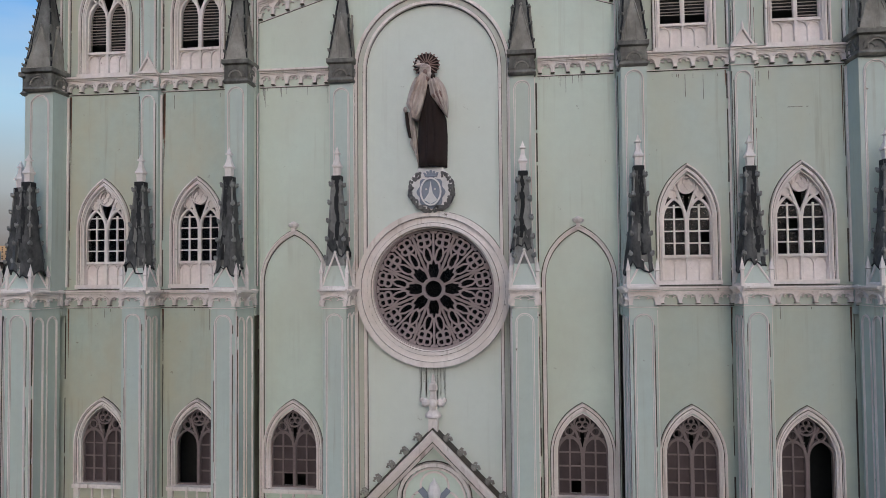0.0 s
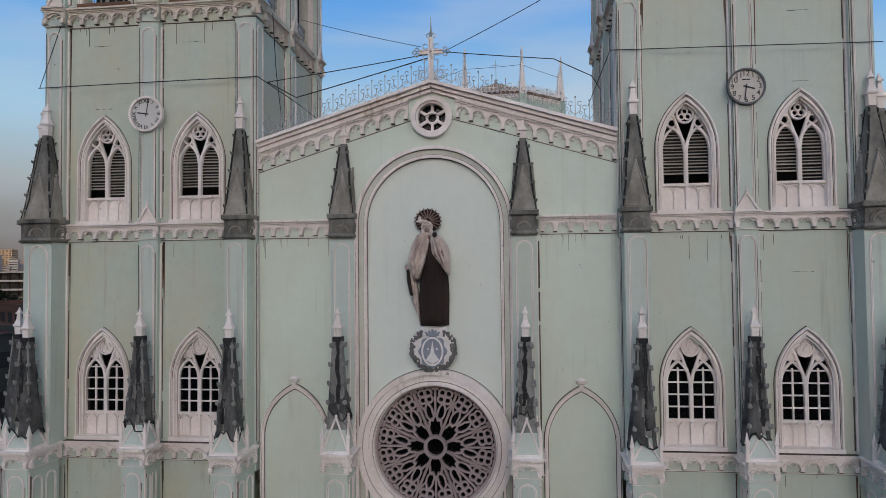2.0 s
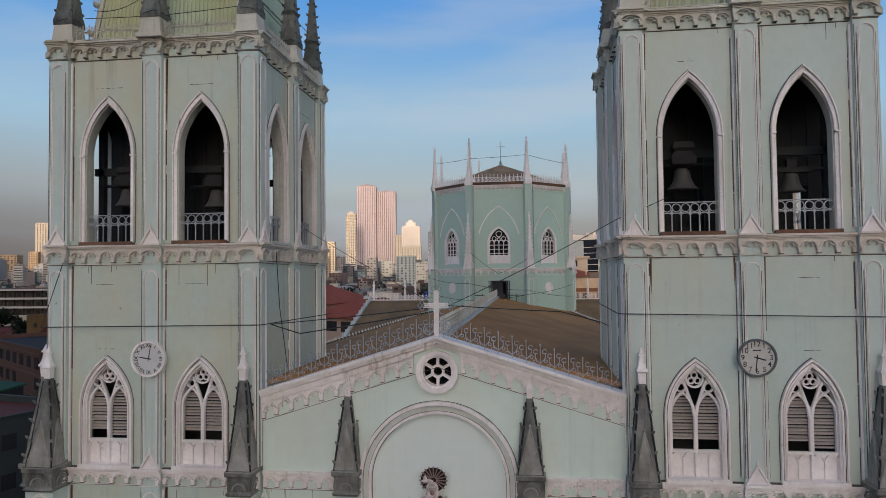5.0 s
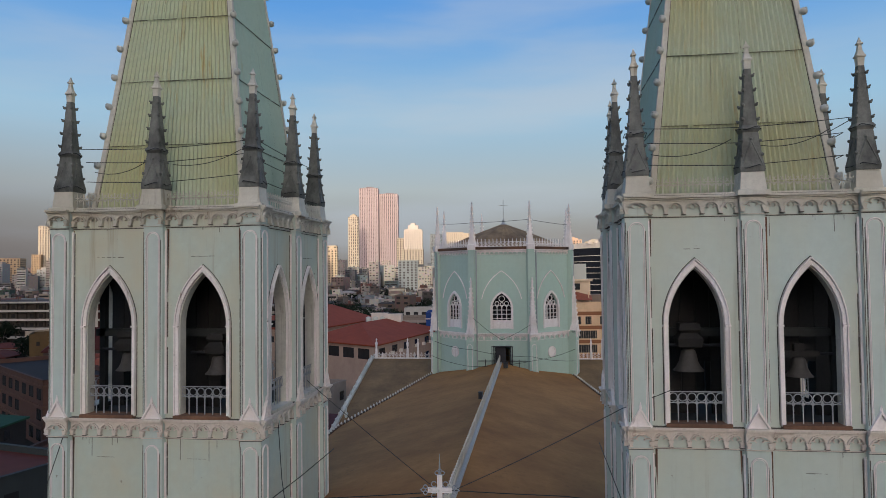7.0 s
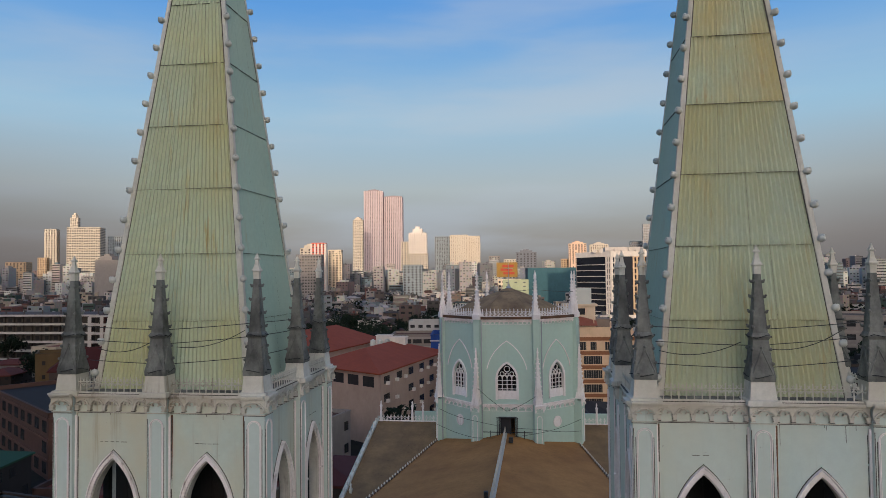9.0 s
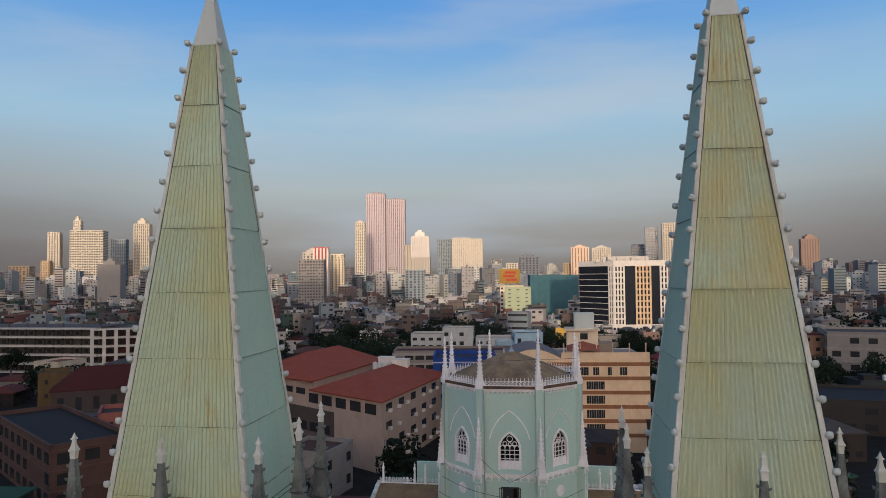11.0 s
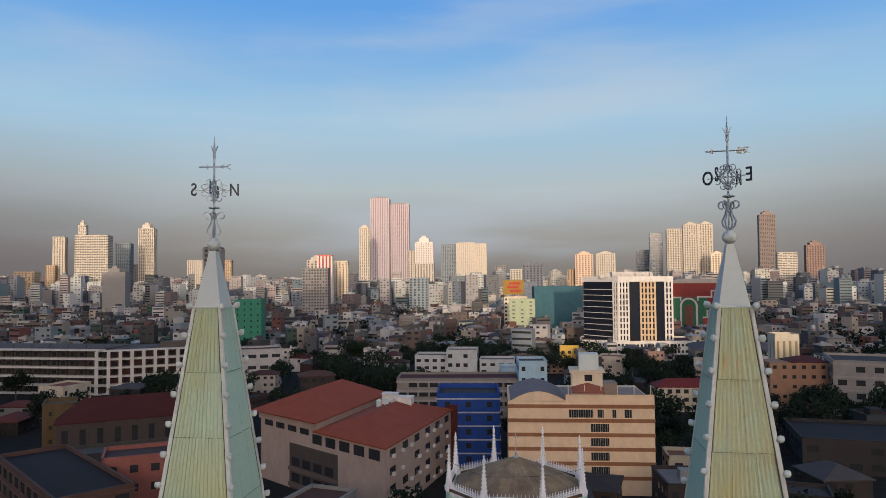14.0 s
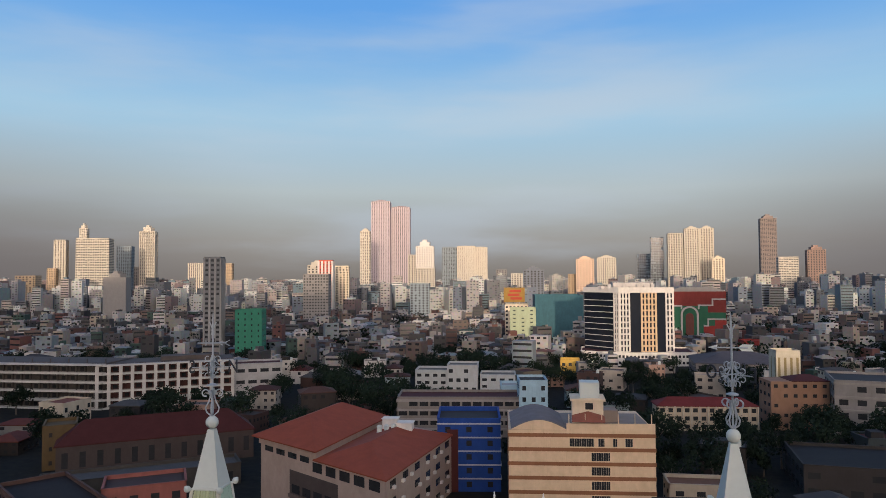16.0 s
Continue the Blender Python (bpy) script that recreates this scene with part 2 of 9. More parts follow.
def glass(name, tint=(0.13, 0.105, 0.11), rough=0.2):
    m = bpy.data.materials.new(name)
    m.use_nodes = True
    p = m.node_tree.nodes["Principled BSDF"]
    p.inputs["Base Color"].default_value = (*tint, 1)
    p.inputs["Roughness"].default_value = rough
    p.inputs["Transmission Weight"].default_value = 1.0
    p.inputs["IOR"].default_value = 1.45
    p.inputs["Specular IOR Level"].default_value = 0.2
    return m


PANE = glass("old_window_glass")
DUSTPANE = material("dusty_brown_pane", (0.095, 0.07, 0.068), 0.35, grain=0.25, bump=0.0, scale=2.0, spots=(0.05, 0.035, 0.035, 0.8), cloud=1.5)
GRIMED = material("grimy_tracery", (0.24, 0.19, 0.18), 0.75, spots=(0.15, 0.115, 0.11, 0.7), grain=0.2, bump=0.15, scale=12.0)


# ---- mesh building ----
class Shape:
    """Collects faces in a wall's own frame: u along it, d out of it, z up; m carries them into the thing's frame."""

    def __init__(self, m=None):
        self.m, self.v, self.f, self.smooth = m or Matrix(), [], [], False

    def put(self, pts, faces):
        n = len(self.v)
        self.v += [tuple(self.m @ Vector((u, -d, z))) for u, d, z in pts]
        self.f += [tuple(n + i for i in f) for f in faces]

    def box(self, u0, u1, d0, d1, z0, z1):
        self.put([(u0, d0, z0), (u1, d0, z0), (u1, d1, z0), (u0, d1, z0), (u0, d0, z1), (u1, d0, z1), (u1, d1, z1), (u0, d1, z1)],
                 [(0, 1, 2, 3), (7, 6, 5, 4), (0, 4, 5, 1), (1, 5, 6, 2), (2, 6, 7, 3), (3, 7, 4, 0)])

    def poly(self, pts, d0, d1):
        n = len(pts)
        self.put([(u, d0, z) for u, z in pts] + [(u, d1, z) for u, z in pts],
                 [tuple(range(n)), tuple(range(2 * n - 1, n - 1, -1))] + [(i, n + i, n + (i + 1) % n, (i + 1) % n) for i in range(n)])

    def strip(self, pts, w, d0, d1, closed=False, side=0.0):
        """A rectangular moulding along a path in the wall; side shifts it across the path (-1 .. 1)."""
        n = len(pts)
        P = [Vector(p) for p in pts]
        ring = []
        for i in range(n):
            a = P[i - 1] if (i or closed) else P[i]
            b = P[(i + 1) % n] if (i < n - 1 or closed) else P[i]
            t1 = (P[i] - a).normalized() if (P[i] - a).length > 1e-9 else (b - P[i]).normalized()
            t2 = (b - P[i]).normalized() if (b - P[i]).length > 1e-9 else t1
            t = (t1 + t2)
            t = t.normalized() if t.length > 1e-6 else t1
            nrm = Vector((-t.y, t.x))
            k = 1 / max(0.45, nrm.dot(Vector((-t1.y, t1.x))))
            ring.append((P[i] + nrm * k * w * (0.5 + side / 2), P[i] - nrm * k * w * (0.5 - side / 2)))
        pts4 = []
        for a, b in ring:
            pts4 += [(a.x, d0, a.y), (b.x, d0, b.y), (b.x, d1, b.y), (a.x, d1, a.y)]
        faces = []
        for i in range(n if closed else n - 1):
            j = (i + 1) % n
            for k in range(4):
                faces.append((4 * i + k, 4 * i + (k + 1) % 4, 4 * j + (k + 1) % 4, 4 * j + k))
        if not closed:
            faces += [(3, 2, 1, 0), (4 * n - 4, 4 * n - 3, 4 * n - 2, 4 * n - 1)]
        self.put(pts4, faces)

    def lathe(self, u, d, prof, n=8, turn=0.0, sq=False):
        """Rings (z, r) about an upright axis; sq: r is the half width of a square."""
        k = 1 / math.cos(math.pi / n) if sq else 1
        pts = [(u + r * k * math.cos(turn + 2 * math.pi * i / n), d + r * k * math.sin(turn + 2 * math.pi * i / n), z) for z, r in prof for i in range(n)]
        faces = [(a * n + i, a * n + (i + 1) % n, (a + 1) * n + (i + 1) % n, (a + 1) * n + i) for a in range(len(prof) - 1) for i in range(n)]
        faces += [tuple(range(n - 1, -1, -1)), tuple(range((len(prof) - 1) * n, len(prof) * n))]
        self.put(pts, faces)

    def tube(self, pts, r, n=6):
        """A round bar along points (u, d, z)."""
        P = [Vector(p) for p in pts]
        out, faces = [], []
        for i, p in enumerate(P):
            t = (P[min(i + 1, len(P) - 1)] - P[max(i - 1, 0)]).normalized()
            a = t.cross(Vector((0, 0, 1)) if abs(t.z) < 0.9 else Vector((1, 0, 0))).normalized()
            b = t.cross(a)
            out += [tuple(p + r * (a * math.cos(2 * math.pi * k / n) + b * math.sin(2 * math.pi * k / n))) for k in range(n)]
        for i in range(len(P) - 1):
            faces += [(i * n + k, i * n + (k + 1) % n, (i + 1) * n + (k + 1) % n, (i + 1) * n + k) for k in range(n)]
        faces += [tuple(range(n - 1, -1, -1)), tuple(range((len(P) - 1) * n, len(P) * n))]
        self.put(out, faces)

    def ball(self, u, d, z, r, n=8, squash=1.0):
        self.lathe(u, d, [(z - r * squash * math.cos(math.pi * k / 5), max(0.02 * r, r * math.sin(math.pi * k / 5))) for k in range(6)], n)

    def wall(self, u0, u1, z0, z1, openings, d0, d1):
        """A slab with openings through it; an opening is a row of (u, low z, high z) from one jamb to the other."""
        top = z1 if callable(z1) else (lambda u: z1)

        def solid(a, b):
            self.put([(a, d0, z0), (b, d0, z0), (b, d1, z0), (a, d1, z0), (a, d0, top(a)), (b, d0, top(b)), (b, d1, top(b)), (a, d1, top(a))],
                     [(0, 1, 2, 3), (7, 6, 5, 4), (0, 4, 5, 1), (1, 5, 6, 2), (2, 6, 7, 3), (3, 7, 4, 0)])

        at = u0
        for op in sorted(openings, key=lambda o: o[0][0]):
            if op[0][0] > at + 1e-4:
                solid(at, op[0][0])
            for (ua, la, ha), (ub, lb, hb) in zip(op, op[1:]):
                if la > z0 + 1e-4 or lb > z0 + 1e-4:
                    self.put([(ua, d0, z0), (ub, d0, z0), (ub, d0, lb), (ua, d0, la), (ua, d1, z0), (ub, d1, z0), (ub, d1, lb), (ua, d1, la)],
                             [(0, 1, 2, 3), (7, 6, 5, 4), (3, 2, 6, 7)])
                self.put([(ua, d0, ha), (ub, d0, hb), (ub, d0, top(ub)), (ua, d0, top(ua)), (ua, d1, ha), (ub, d1, hb), (ub, d1, top(ub)), (ua, d1, top(ua))],
                         [(0, 1, 2, 3), (7, 6, 5, 4), (0, 4, 5, 1), (3, 2, 6, 7)])
            for u, lo, hi in (op[0], op[-1]):
                if hi - lo > 1e-3:
                    self.put([(u, d0, lo), (u, d0, hi), (u, d1, hi), (u, d1, lo)], [(0, 1, 2, 3)])
            at = op[-1][0]
        if u1 > at + 1e-4:
            solid(at, u1)


def pointed(uc, hw, zs, za, n=9):
    """Points of a pointed arch, jamb to jamb."""
    h = za - zs
    r = (hw * hw + h * h) / (2 * hw)
    top = math.atan2(h, r - hw)
    left = [(uc - hw + r - r * math.cos(top * i / n), zs + r * math.sin(top * i / n)) for i in range(n + 1)]
    return left + [(2 * uc - u, z) for u, z in left[-2::-1]]


def arch_opening(uc, hw, sill, zs, za, n=9):
    return [(u, sill, z) for u, z in pointed(uc, hw, zs, za, n)]


def circle(uc, zc, r, n=24, a0=0.0, a1=2 * math.pi):
    full = abs(a1 - a0 - 2 * math.pi) < 1e-6
    return [(uc + r * math.cos(a0 + (a1 - a0) * i / n), zc + r * math.sin(a0 + (a1 - a0) * i / n)) for i in range(n if full else n + 1)]


def part(name, sh, mat, parent=None, label="", smooth=False):
    me = bpy.data.meshes.new(name)
    me.from_pydata(sh.v, [], sh.f)
    bm = bmesh.new()
    bm.from_mesh(me)
    if len(sh.v) < 6000:
        bmesh.ops.remove_doubles(bm, verts=bm.verts, dist=0.0002)
    bmesh.ops.recalc_face_normals(bm, faces=bm.faces)
    bm.to_mesh(me)
    bm.free()
    me.materials.append(mat)
    if smooth:
        me.polygons.foreach_set("use_smooth", [True] * len(me.polygons))
    ob = new(name, me)
    ob.parent = parent
    if label:
        tagged(ob, label)
    return ob


def again(ob, parent, m):
    """Another object on the same mesh, under a parent."""
    o = new(ob.name.split(".")[0], ob.data)
    o.parent = parent
    o.matrix_basis = m
    return o


def thing(name, label, category, x=0.0, y=0.0, z=0.0, group="", kind=""):
    ob = new(name)
    ob.location = (x, y, z)
    return tagged(ob, label, category, group, kind)


def face(k, half):
    """Frame of a square tower's k-th face: 0 the front, then anticlockwise seen from above."""
    return Matrix.Rotation(k * math.pi / 2, 4, "Z") @ Matrix.Translation((0, -half, 0))


# ---- church ornament ----
def cornice(sh, u0, u1, ztop, h, d, n, slope=None):
    """Crown mouldings over a row of cusped arches that spring from small corbels. slope: a drop in z along u."""
    s = slope or (lambda u: 0.0)

    def line(z, w, da):
        sh.strip([(u0, z + s(u0)), (u1, z + s(u1))], w, d - 0.02, d + da)

    line(ztop - 0.03, 0.06, 0.17)
    line(ztop - 0.09, 0.045, 0.12)
    line(ztop - 0.14, 0.03, 0.085)
    line(ztop - h + 0.012, 0.02, 0.025)
    step = (u1 - u0) / n
    r = step / 2
    za, zc = ztop - 0.19, ztop - h + 0.17
    rise = za - zc
    lid = ztop - 0.13

    def lobe(cu, cz, q, a0, a1, m):
        return [(cu + q * r * math.cos(a0 + (a1 - a0) * i / m), cz + q * rise * math.sin(a0 + (a1 - a0) * i / m) + s(cu)) for i in range(m + 1)]

    for i in range(n):
        uc = u0 + step * (i + 0.5)
        arc = [(u, zc + (z - zc) * rise / (r - 0.02) + s(u)) for u, z in circle(uc, zc, r - 0.02, 10, math.pi, 0)]
        sh.strip(arc, 0.034, d - 0.02, d + 0.10)
        sh.poly([(uc - r, lid + s(uc - r)), (uc - r, zc + s(uc - r))] + arc + [(uc + r, zc + s(uc + r)), (uc + r, lid + s(uc + r))], d - 0.01, d + 0.05)
        sh.strip(lobe(uc - r * 0.52, zc + rise * 0.12, 0.36, math.pi, 0.55, 4), 0.026, d - 0.01, d + 0.066)
        sh.strip(lobe(uc, zc + rise * 0.46, 0.36, math.pi * 0.98, math.pi * 0.02, 5), 0.026, d - 0.01, d + 0.072)
        sh.strip(lobe(uc + r * 0.52, zc + rise * 0.12, 0.36, math.pi - 0.55, 0, 4), 0.026, d - 0.01, d + 0.069)
    for i in range(n + 1):
        u = min(max(u0 + step * i, u0 + 0.07), u1 - 0.07)
        z = zc + s(u)
        sh.poly([(u - 0.075, z + 0.06), (u + 0.075, z + 0.06), (u + 0.035, z - 0.07), (u - 0.035, z - 0.07)], d - 0.01, d + 0.112)
        sh.box(u - 0.06, u + 0.06, d - 0.02, d + 0.125, z - 0.095, z - 0.07)


def corbel_rust(sh, u0, u1, ztop, h, d, n, slope=None):
    """Dark undersides of the corbels of a cornice: their shade, and rust, put into colour."""
    s = slope or (lambda u: 0.0)
    for i in range(n + 1):
        u = min(max(u0 + (u1 - u0) * i / n, u0 + 0.07), u1 - 0.07)
        z = ztop - h + 0.075 + s(u)
        # dark cap that paints the shade under the corbel
        sh.box(u - 0.055, u + 0.055, d - 0.01, d + 0.12, z - 0.022, z - 0.001)


def panel(sh, u, w, z0, z1, d, side=None):
    """A sunk-looking panel: two fine raised beads with a round head."""
    r = w / 2
    for q, t, e in ((r, 0.026, 0.035), (r - 0.042, 0.014, 0.018)):
        sh.strip([(u - q, z0)] + circle(u, z1 - r, q, 8, math.pi, 0) + [(u + q, z0)], t, d - 0.01, d + e)


def crocketed(sh, u, d, rows, r, step=0.46):
    """A four-sided steeple of rings (z, half width), with knobs up its four edges."""
    sh.lathe(u, d, rows, 4, math.pi / 4, True)
    (za, ha), (zb, hb) = rows[0], rows[-1]
    n = max(2, int((zb - za) / step))
    for i in range(n):
        z = za + (zb - za) * (i + 0.5) / n
        for (z0, h0), (z1, h1) in zip(rows, rows[1:]):
            if z0 <= z <= z1:
                h = h0 + (h1 - h0) * (z - z0) / max(1e-6, z1 - z0)
                for a, b in ((1, 1), (1, -1), (-1, 1), (-1, -1)):
                    sh.ball(u + a * (h + 0.02), d + b * (h + 0.02), z, r, 6, 0.9)
                    sh.ball(u + a * (h + 0.05), d + b * (h + 0.05), z + r * 0.7, r * 0.5, 5)


def finial(sh, u, d, z, h):
    """A square stepped finial: block, flared rim, tapering neck, small rim and point."""
    k, g = h / 0.92, 0.68 * h / 0.92
    sh.lathe(u, d, [(z - 0.02, 0.13 * g), (z + 0.27 * k, 0.155 * g), (z + 0.29 * k, 0.20 * g), (z + 0.34 * k, 0.20 * g), (z + 0.37 * k, 0.16 * g), (z + 0.50 * k, 0.10 * g), (z + 0.68 * k, 0.07 * g), (z + 0.69 * k, 0.125 * g), (z + 0.73 * k, 0.125 * g), (z + 0.75 * k, 0.085 * g), (z + 0.92 * k, 0.005)], 4, math.pi / 4, True)


def gablet(sh, u, d, z0, z1, half, thick=0.05):
    """Small steep gables that lean on the four sides of a tapering shaft."""
    top = half * 0.74
    for k in range(4):
        old = sh.m
        sh.m = old @ Matrix.Translation((u, -d, 0)) @ Matrix.Rotation(k * math.pi / 2, 4, "Z")
        e = thick * 0.4
        sh.put([(-half, half + e, z0), (half, half + e, z0), (0, top + e, z1), (-half, half - 0.05, z0), (half, half - 0.05, z0), (0, top - 0.05, z1)], [(0, 1, 2), (5, 4, 3), (0, 3, 4, 1), (1, 4, 5, 2), (2, 5, 3, 0)])
        for q in (-1, 1):
            sh.tube([(q * half, half + e, z0), (0, top + e, z1)], 0.024, 5)
        sh.ball(0, top + e, z1 + 0.05, 0.045, 6)
        sh.m = old


def pinnacle(parent, m, u, d, kind, z=0.0, seed=1, size=1.0):
    rnd = random.Random(seed)
    sh, fin = Shape(m), Shape(m)
    if kind == "capital":
        sh.lathe(u, d, [(a, q * size) for a, q in ((18.05, 0.36), (18.12, 0.41), (18.2, 0.36), (18.62, 0.36), (18.66, 0.43), (18.78, 0.43), (18.8, 0.37))], 4, math.pi / 4, True)
        for k in range(4):
            old = sh.m
            sh.m = m @ Matrix.Translation((u, -d, 0)) @ Matrix.Rotation(k * math.pi / 2, 4, "Z")
            sh.strip(circle(0, 18.25, 0.27 * size, 8, math.pi, 0), 0.06, 0.35 * size, 0.35 * size + 0.05)
            for q in (-0.13, 0.13):
                sh.strip(circle(q * size, 18.27, 0.10 * size, 6, math.pi, 0), 0.035, 0.35 * size, 0.35 * size + 0.035)
            sh.m = old
        gab = Shape(m)
        gablet(gab, u, d, 18.82, 20.15, 0.34 * size)
        for k in range(4):
            gab.m = m @ Matrix.Translation((u, -d, 0)) @ Matrix.Rotation(k * math.pi / 2, 4, "Z")
            gab.strip(circle(0, 18.25, 0.20 * size, 8, math.pi, 0), 0.035, 0.36 * size, 0.36 * size + 0.05)
            gab.box(-0.42 * size, 0.42 * size, 0.36 * size, 0.435 * size, 18.775, 18.80)
        gab.m = m
        crocketed(sh, u, d, [(18.78, 0.36 * size), (19.3, 0.30 * size), (21.5 + z, 0.095)], 0.055)
        net = Shape(m)
        for a, b in ((1, 1), (-1, 1), (1, -1), (-1, -1)):
            run = []
            for k in range(9):
                t = k / 8
                q = (0.36 - 0.3 * t if t < 0.2 else 0.30 - 0.205 * (t - 0.2) / 0.8) * (size + (1 - size) * t) + 0.008
                run.append((u + a * q + rnd.uniform(-0.015, 0.015), d + b * q + rnd.uniform(-0.015, 0.015), 18.75 + (21.4 + z - 18.75) * t))
            net.tube(run, 0.03, 5)
        finial(fin, u, d, 21.48 + z, 1.02 if z > -0.3 else 0.8)
    elif kind == "lower":
        base = Shape(m)
        body = Shape(m)
        top = 12.5 if size >= 1.0 else 12.85
        body.lathe(u, d, [(11.9, 0.36), (12.3, 0.30), (12.95, 0.19)], 4, math.pi / 4, True)
        base.lathe(u, d, [(11.78, 0.42), (11.86, 0.42), (11.9, 0.36)], 4, math.pi / 4, True)
        gables = []
        for k in range(4):
            gb = Shape(m @ Matrix.Translation((u, -d, 0)) @ Matrix.Rotation(k * math.pi / 2, 4, "Z"))
            for q in (-1, 1):
                gb.tube([(q * 0.36, 0.375, 11.9), (0, 0.29, top)], 0.032, 5)
            gb.ball(0, 0.29, top + 0.03, 0.045, 6)
            gables.append(gb)
        pins = []
        for a, b in ((1, 1), (1, -1), (-1, 1), (-1, -1)):
            pin = Shape(m)
            pin.lathe(u + a * 0.38, d + b * 0.38, [(11.8, 0.045), (12.25, 0.04), (12.27, 0.06), (12.62, 0.0)], 4, math.pi / 4, True)
            pins.append(pin)

        def half(zz):
            return 0.27 + (0.115 - 0.27) * (zz - 12.45) / (15.15 - 12.45)

        crocketed(sh, u, d, [(12.45, half(12.45)), (15.15, half(15.15))], 0.078, 0.5)
        for q in (-1, 1):
            sh.tube([(u + q * half(15.1), d + half(15.1), 15.1), (u + q * half(12.5), d + half(12.5), 12.5)], 0.028, 5)
        ob = part("pinnacle", sh, PEWTER, parent, "weathered grey pinnacle with knobs up its edges")
        pe = part("pedestal", body, PANEL, ob)
        part("pedestal_cap", base, TRIM, pe)
        for gb in gables:
            part("pedestal_gable", gb, TRIM, pe)
        for pin in pins:
            part("corner_pin", pin, TRIM, pe)
        finial(fin, u, d, 15.12, 0.9)
        part("finial", fin, TRIM, ob, "white stepped square finial")
        # sooty net cloth wound round the shaft, split down the front, with a ragged hem
        cl = Shape(m)
        n, rows = 24, 11
        wound = size >= 1.0
        hem = rnd.uniform(12.3, 12.5) if wound else rnd.uniform(12.75, 12.95)
        flare, sway = rnd.uniform(0.02, 0.07) * size, rnd.uniform(-0.06, 0.06)
        split_at = math.pi / 2 + rnd.choice((-1, 1)) * rnd.uniform(0.15, 0.45)
        drop = [0.10 * math.sin(3 * 2 * math.pi * i / n + seed) + rnd.uniform(-0.14, 0.1) for i in range(n)]
        pts = []
        for j in range(rows + 1):
            t = j / rows
            for i in range(n):
                w = 2 * math.pi * i / n
                zz = 15.0 - (15.0 - hem - drop[i]) * t
                h = half(max(zz, 12.3)) + 0.025
                r = 0.62 * h / max(abs(math.cos(w)), abs(math.sin(w))) + 0.40 * h
                r += flare * t ** 2 + 0.025 * t * math.sin(5 * w + seed + 2 * t) + 0.02 * math.sin(t * 16 + i)
                pts.append((u + r * math.cos(w) + sway * t * t, d + r * math.sin(w), zz))
        sheet = []
        for j in range(rows):
            for i in range(n):
                w = 2 * math.pi * (i + 0.5) / n
                off = abs(w - split_at - 0.25 * math.sin(j * 0.9 + seed))
                if off > 0.17 and (wound or j > 7):
                    sheet.append((j * n + i, j * n + (i + 1) % n, (j + 1) * n + (i + 1) % n, (j + 1) * n + i))
        cl.put(pts, sheet)
        tagged(part("net_cloth", cl, CLOTH, ob, "", True), "sooty net cloth wound round the pinnacle", kind="stuff")
        net = Shape(m)
        net.tube([pts[rows * n + i % n] for i in range(n + 1)], 0.022, 4)
        a = 0.3 * math.cos(split_at)
        run = [(u + a * (0.35 + 0.65 * k / 10) + rnd.uniform(-0.03, 0.03), 15.08 - (15.0 - hem) * 0.9 * k / 10) for k in range(11)]
        for (ua, za), (ub, zb) in zip(run, run[1:]):
            net.strip([(ua, za), (ub, zb)], rnd.uniform(0.07, 0.15), d + half(za) - 0.02, d + half(zb) + 0.03)
        net.box(u - 0.14, u + 0.14, d - 0.14, d + 0.145, 15.0, 15.14)
        tagged(part("netting", net, NET, ob), "black band in the split of the net cloth", kind="stuff")
        return ob
    else:
        base = Shape(m)
        base.lathe(u, d, [(32.2, 0.44), (32.34, 0.44), (32.36, 0.36), (32.95, 0.30)], 4, math.pi / 4, True)
        sh.lathe(u, d, [(32.86, 0.33), (33.0, 0.34), (33.3, 0.28), (34.0, 0.21), (34.1, 0.26), (34.2, 0.21)], 4, math.pi / 4, True)
        gablet(sh, u, d, 33.0, 33.75, 0.3, 0.05)
        crocketed(sh, u, d, [(34.15, 0.2), (35.85, 0.085)], 0.055, 0.4)
        for zz, q in ((33.35, 0.285), (33.75, 0.245)):
            for a, b in ((1, 1), (1, -1), (-1, 1), (-1, -1)):
                sh.ball(u + a * q, d + b * q, zz, 0.05, 6)
        ob = part("pinnacle", sh, SOOT, parent, "dark grey steel pinnacle with curled knobs")
        part("pedestal", base, TRIM_OLD, ob)
        finial(fin, u, d, 35.83, 0.85)
        part("finial", fin, TRIM_OLD, ob, "grimy white stepped finial")
        net = Shape(m)
        for zz, q in ((33.0, 0.42), (34.1, 0.34)):
            net.tube([(u + q * math.cos(w * math.pi / 4 + 0.4), d + q * math.sin(w * math.pi / 4 + 0.4), zz + 0.05 * math.sin(w * 2.1 + seed)) for w in range(9)], 0.013, 5)
        tagged(part("netting", net, NET, ob), "black wire tied round the pinnacle", kind="stuff")
        return ob
    ob = part("pinnacle", sh, GREY, parent, "tall grey steel pinnacle on a carved capital")
    part("gabled_collar", gab, DRAB, ob, "pale edged gables round the pinnacle")
    tagged(part("netting", net, NET, ob), "black netting drawn up the edges", kind="stuff")
    part("finial", fin, TRIM, ob, "white stepped square finial")
    return ob


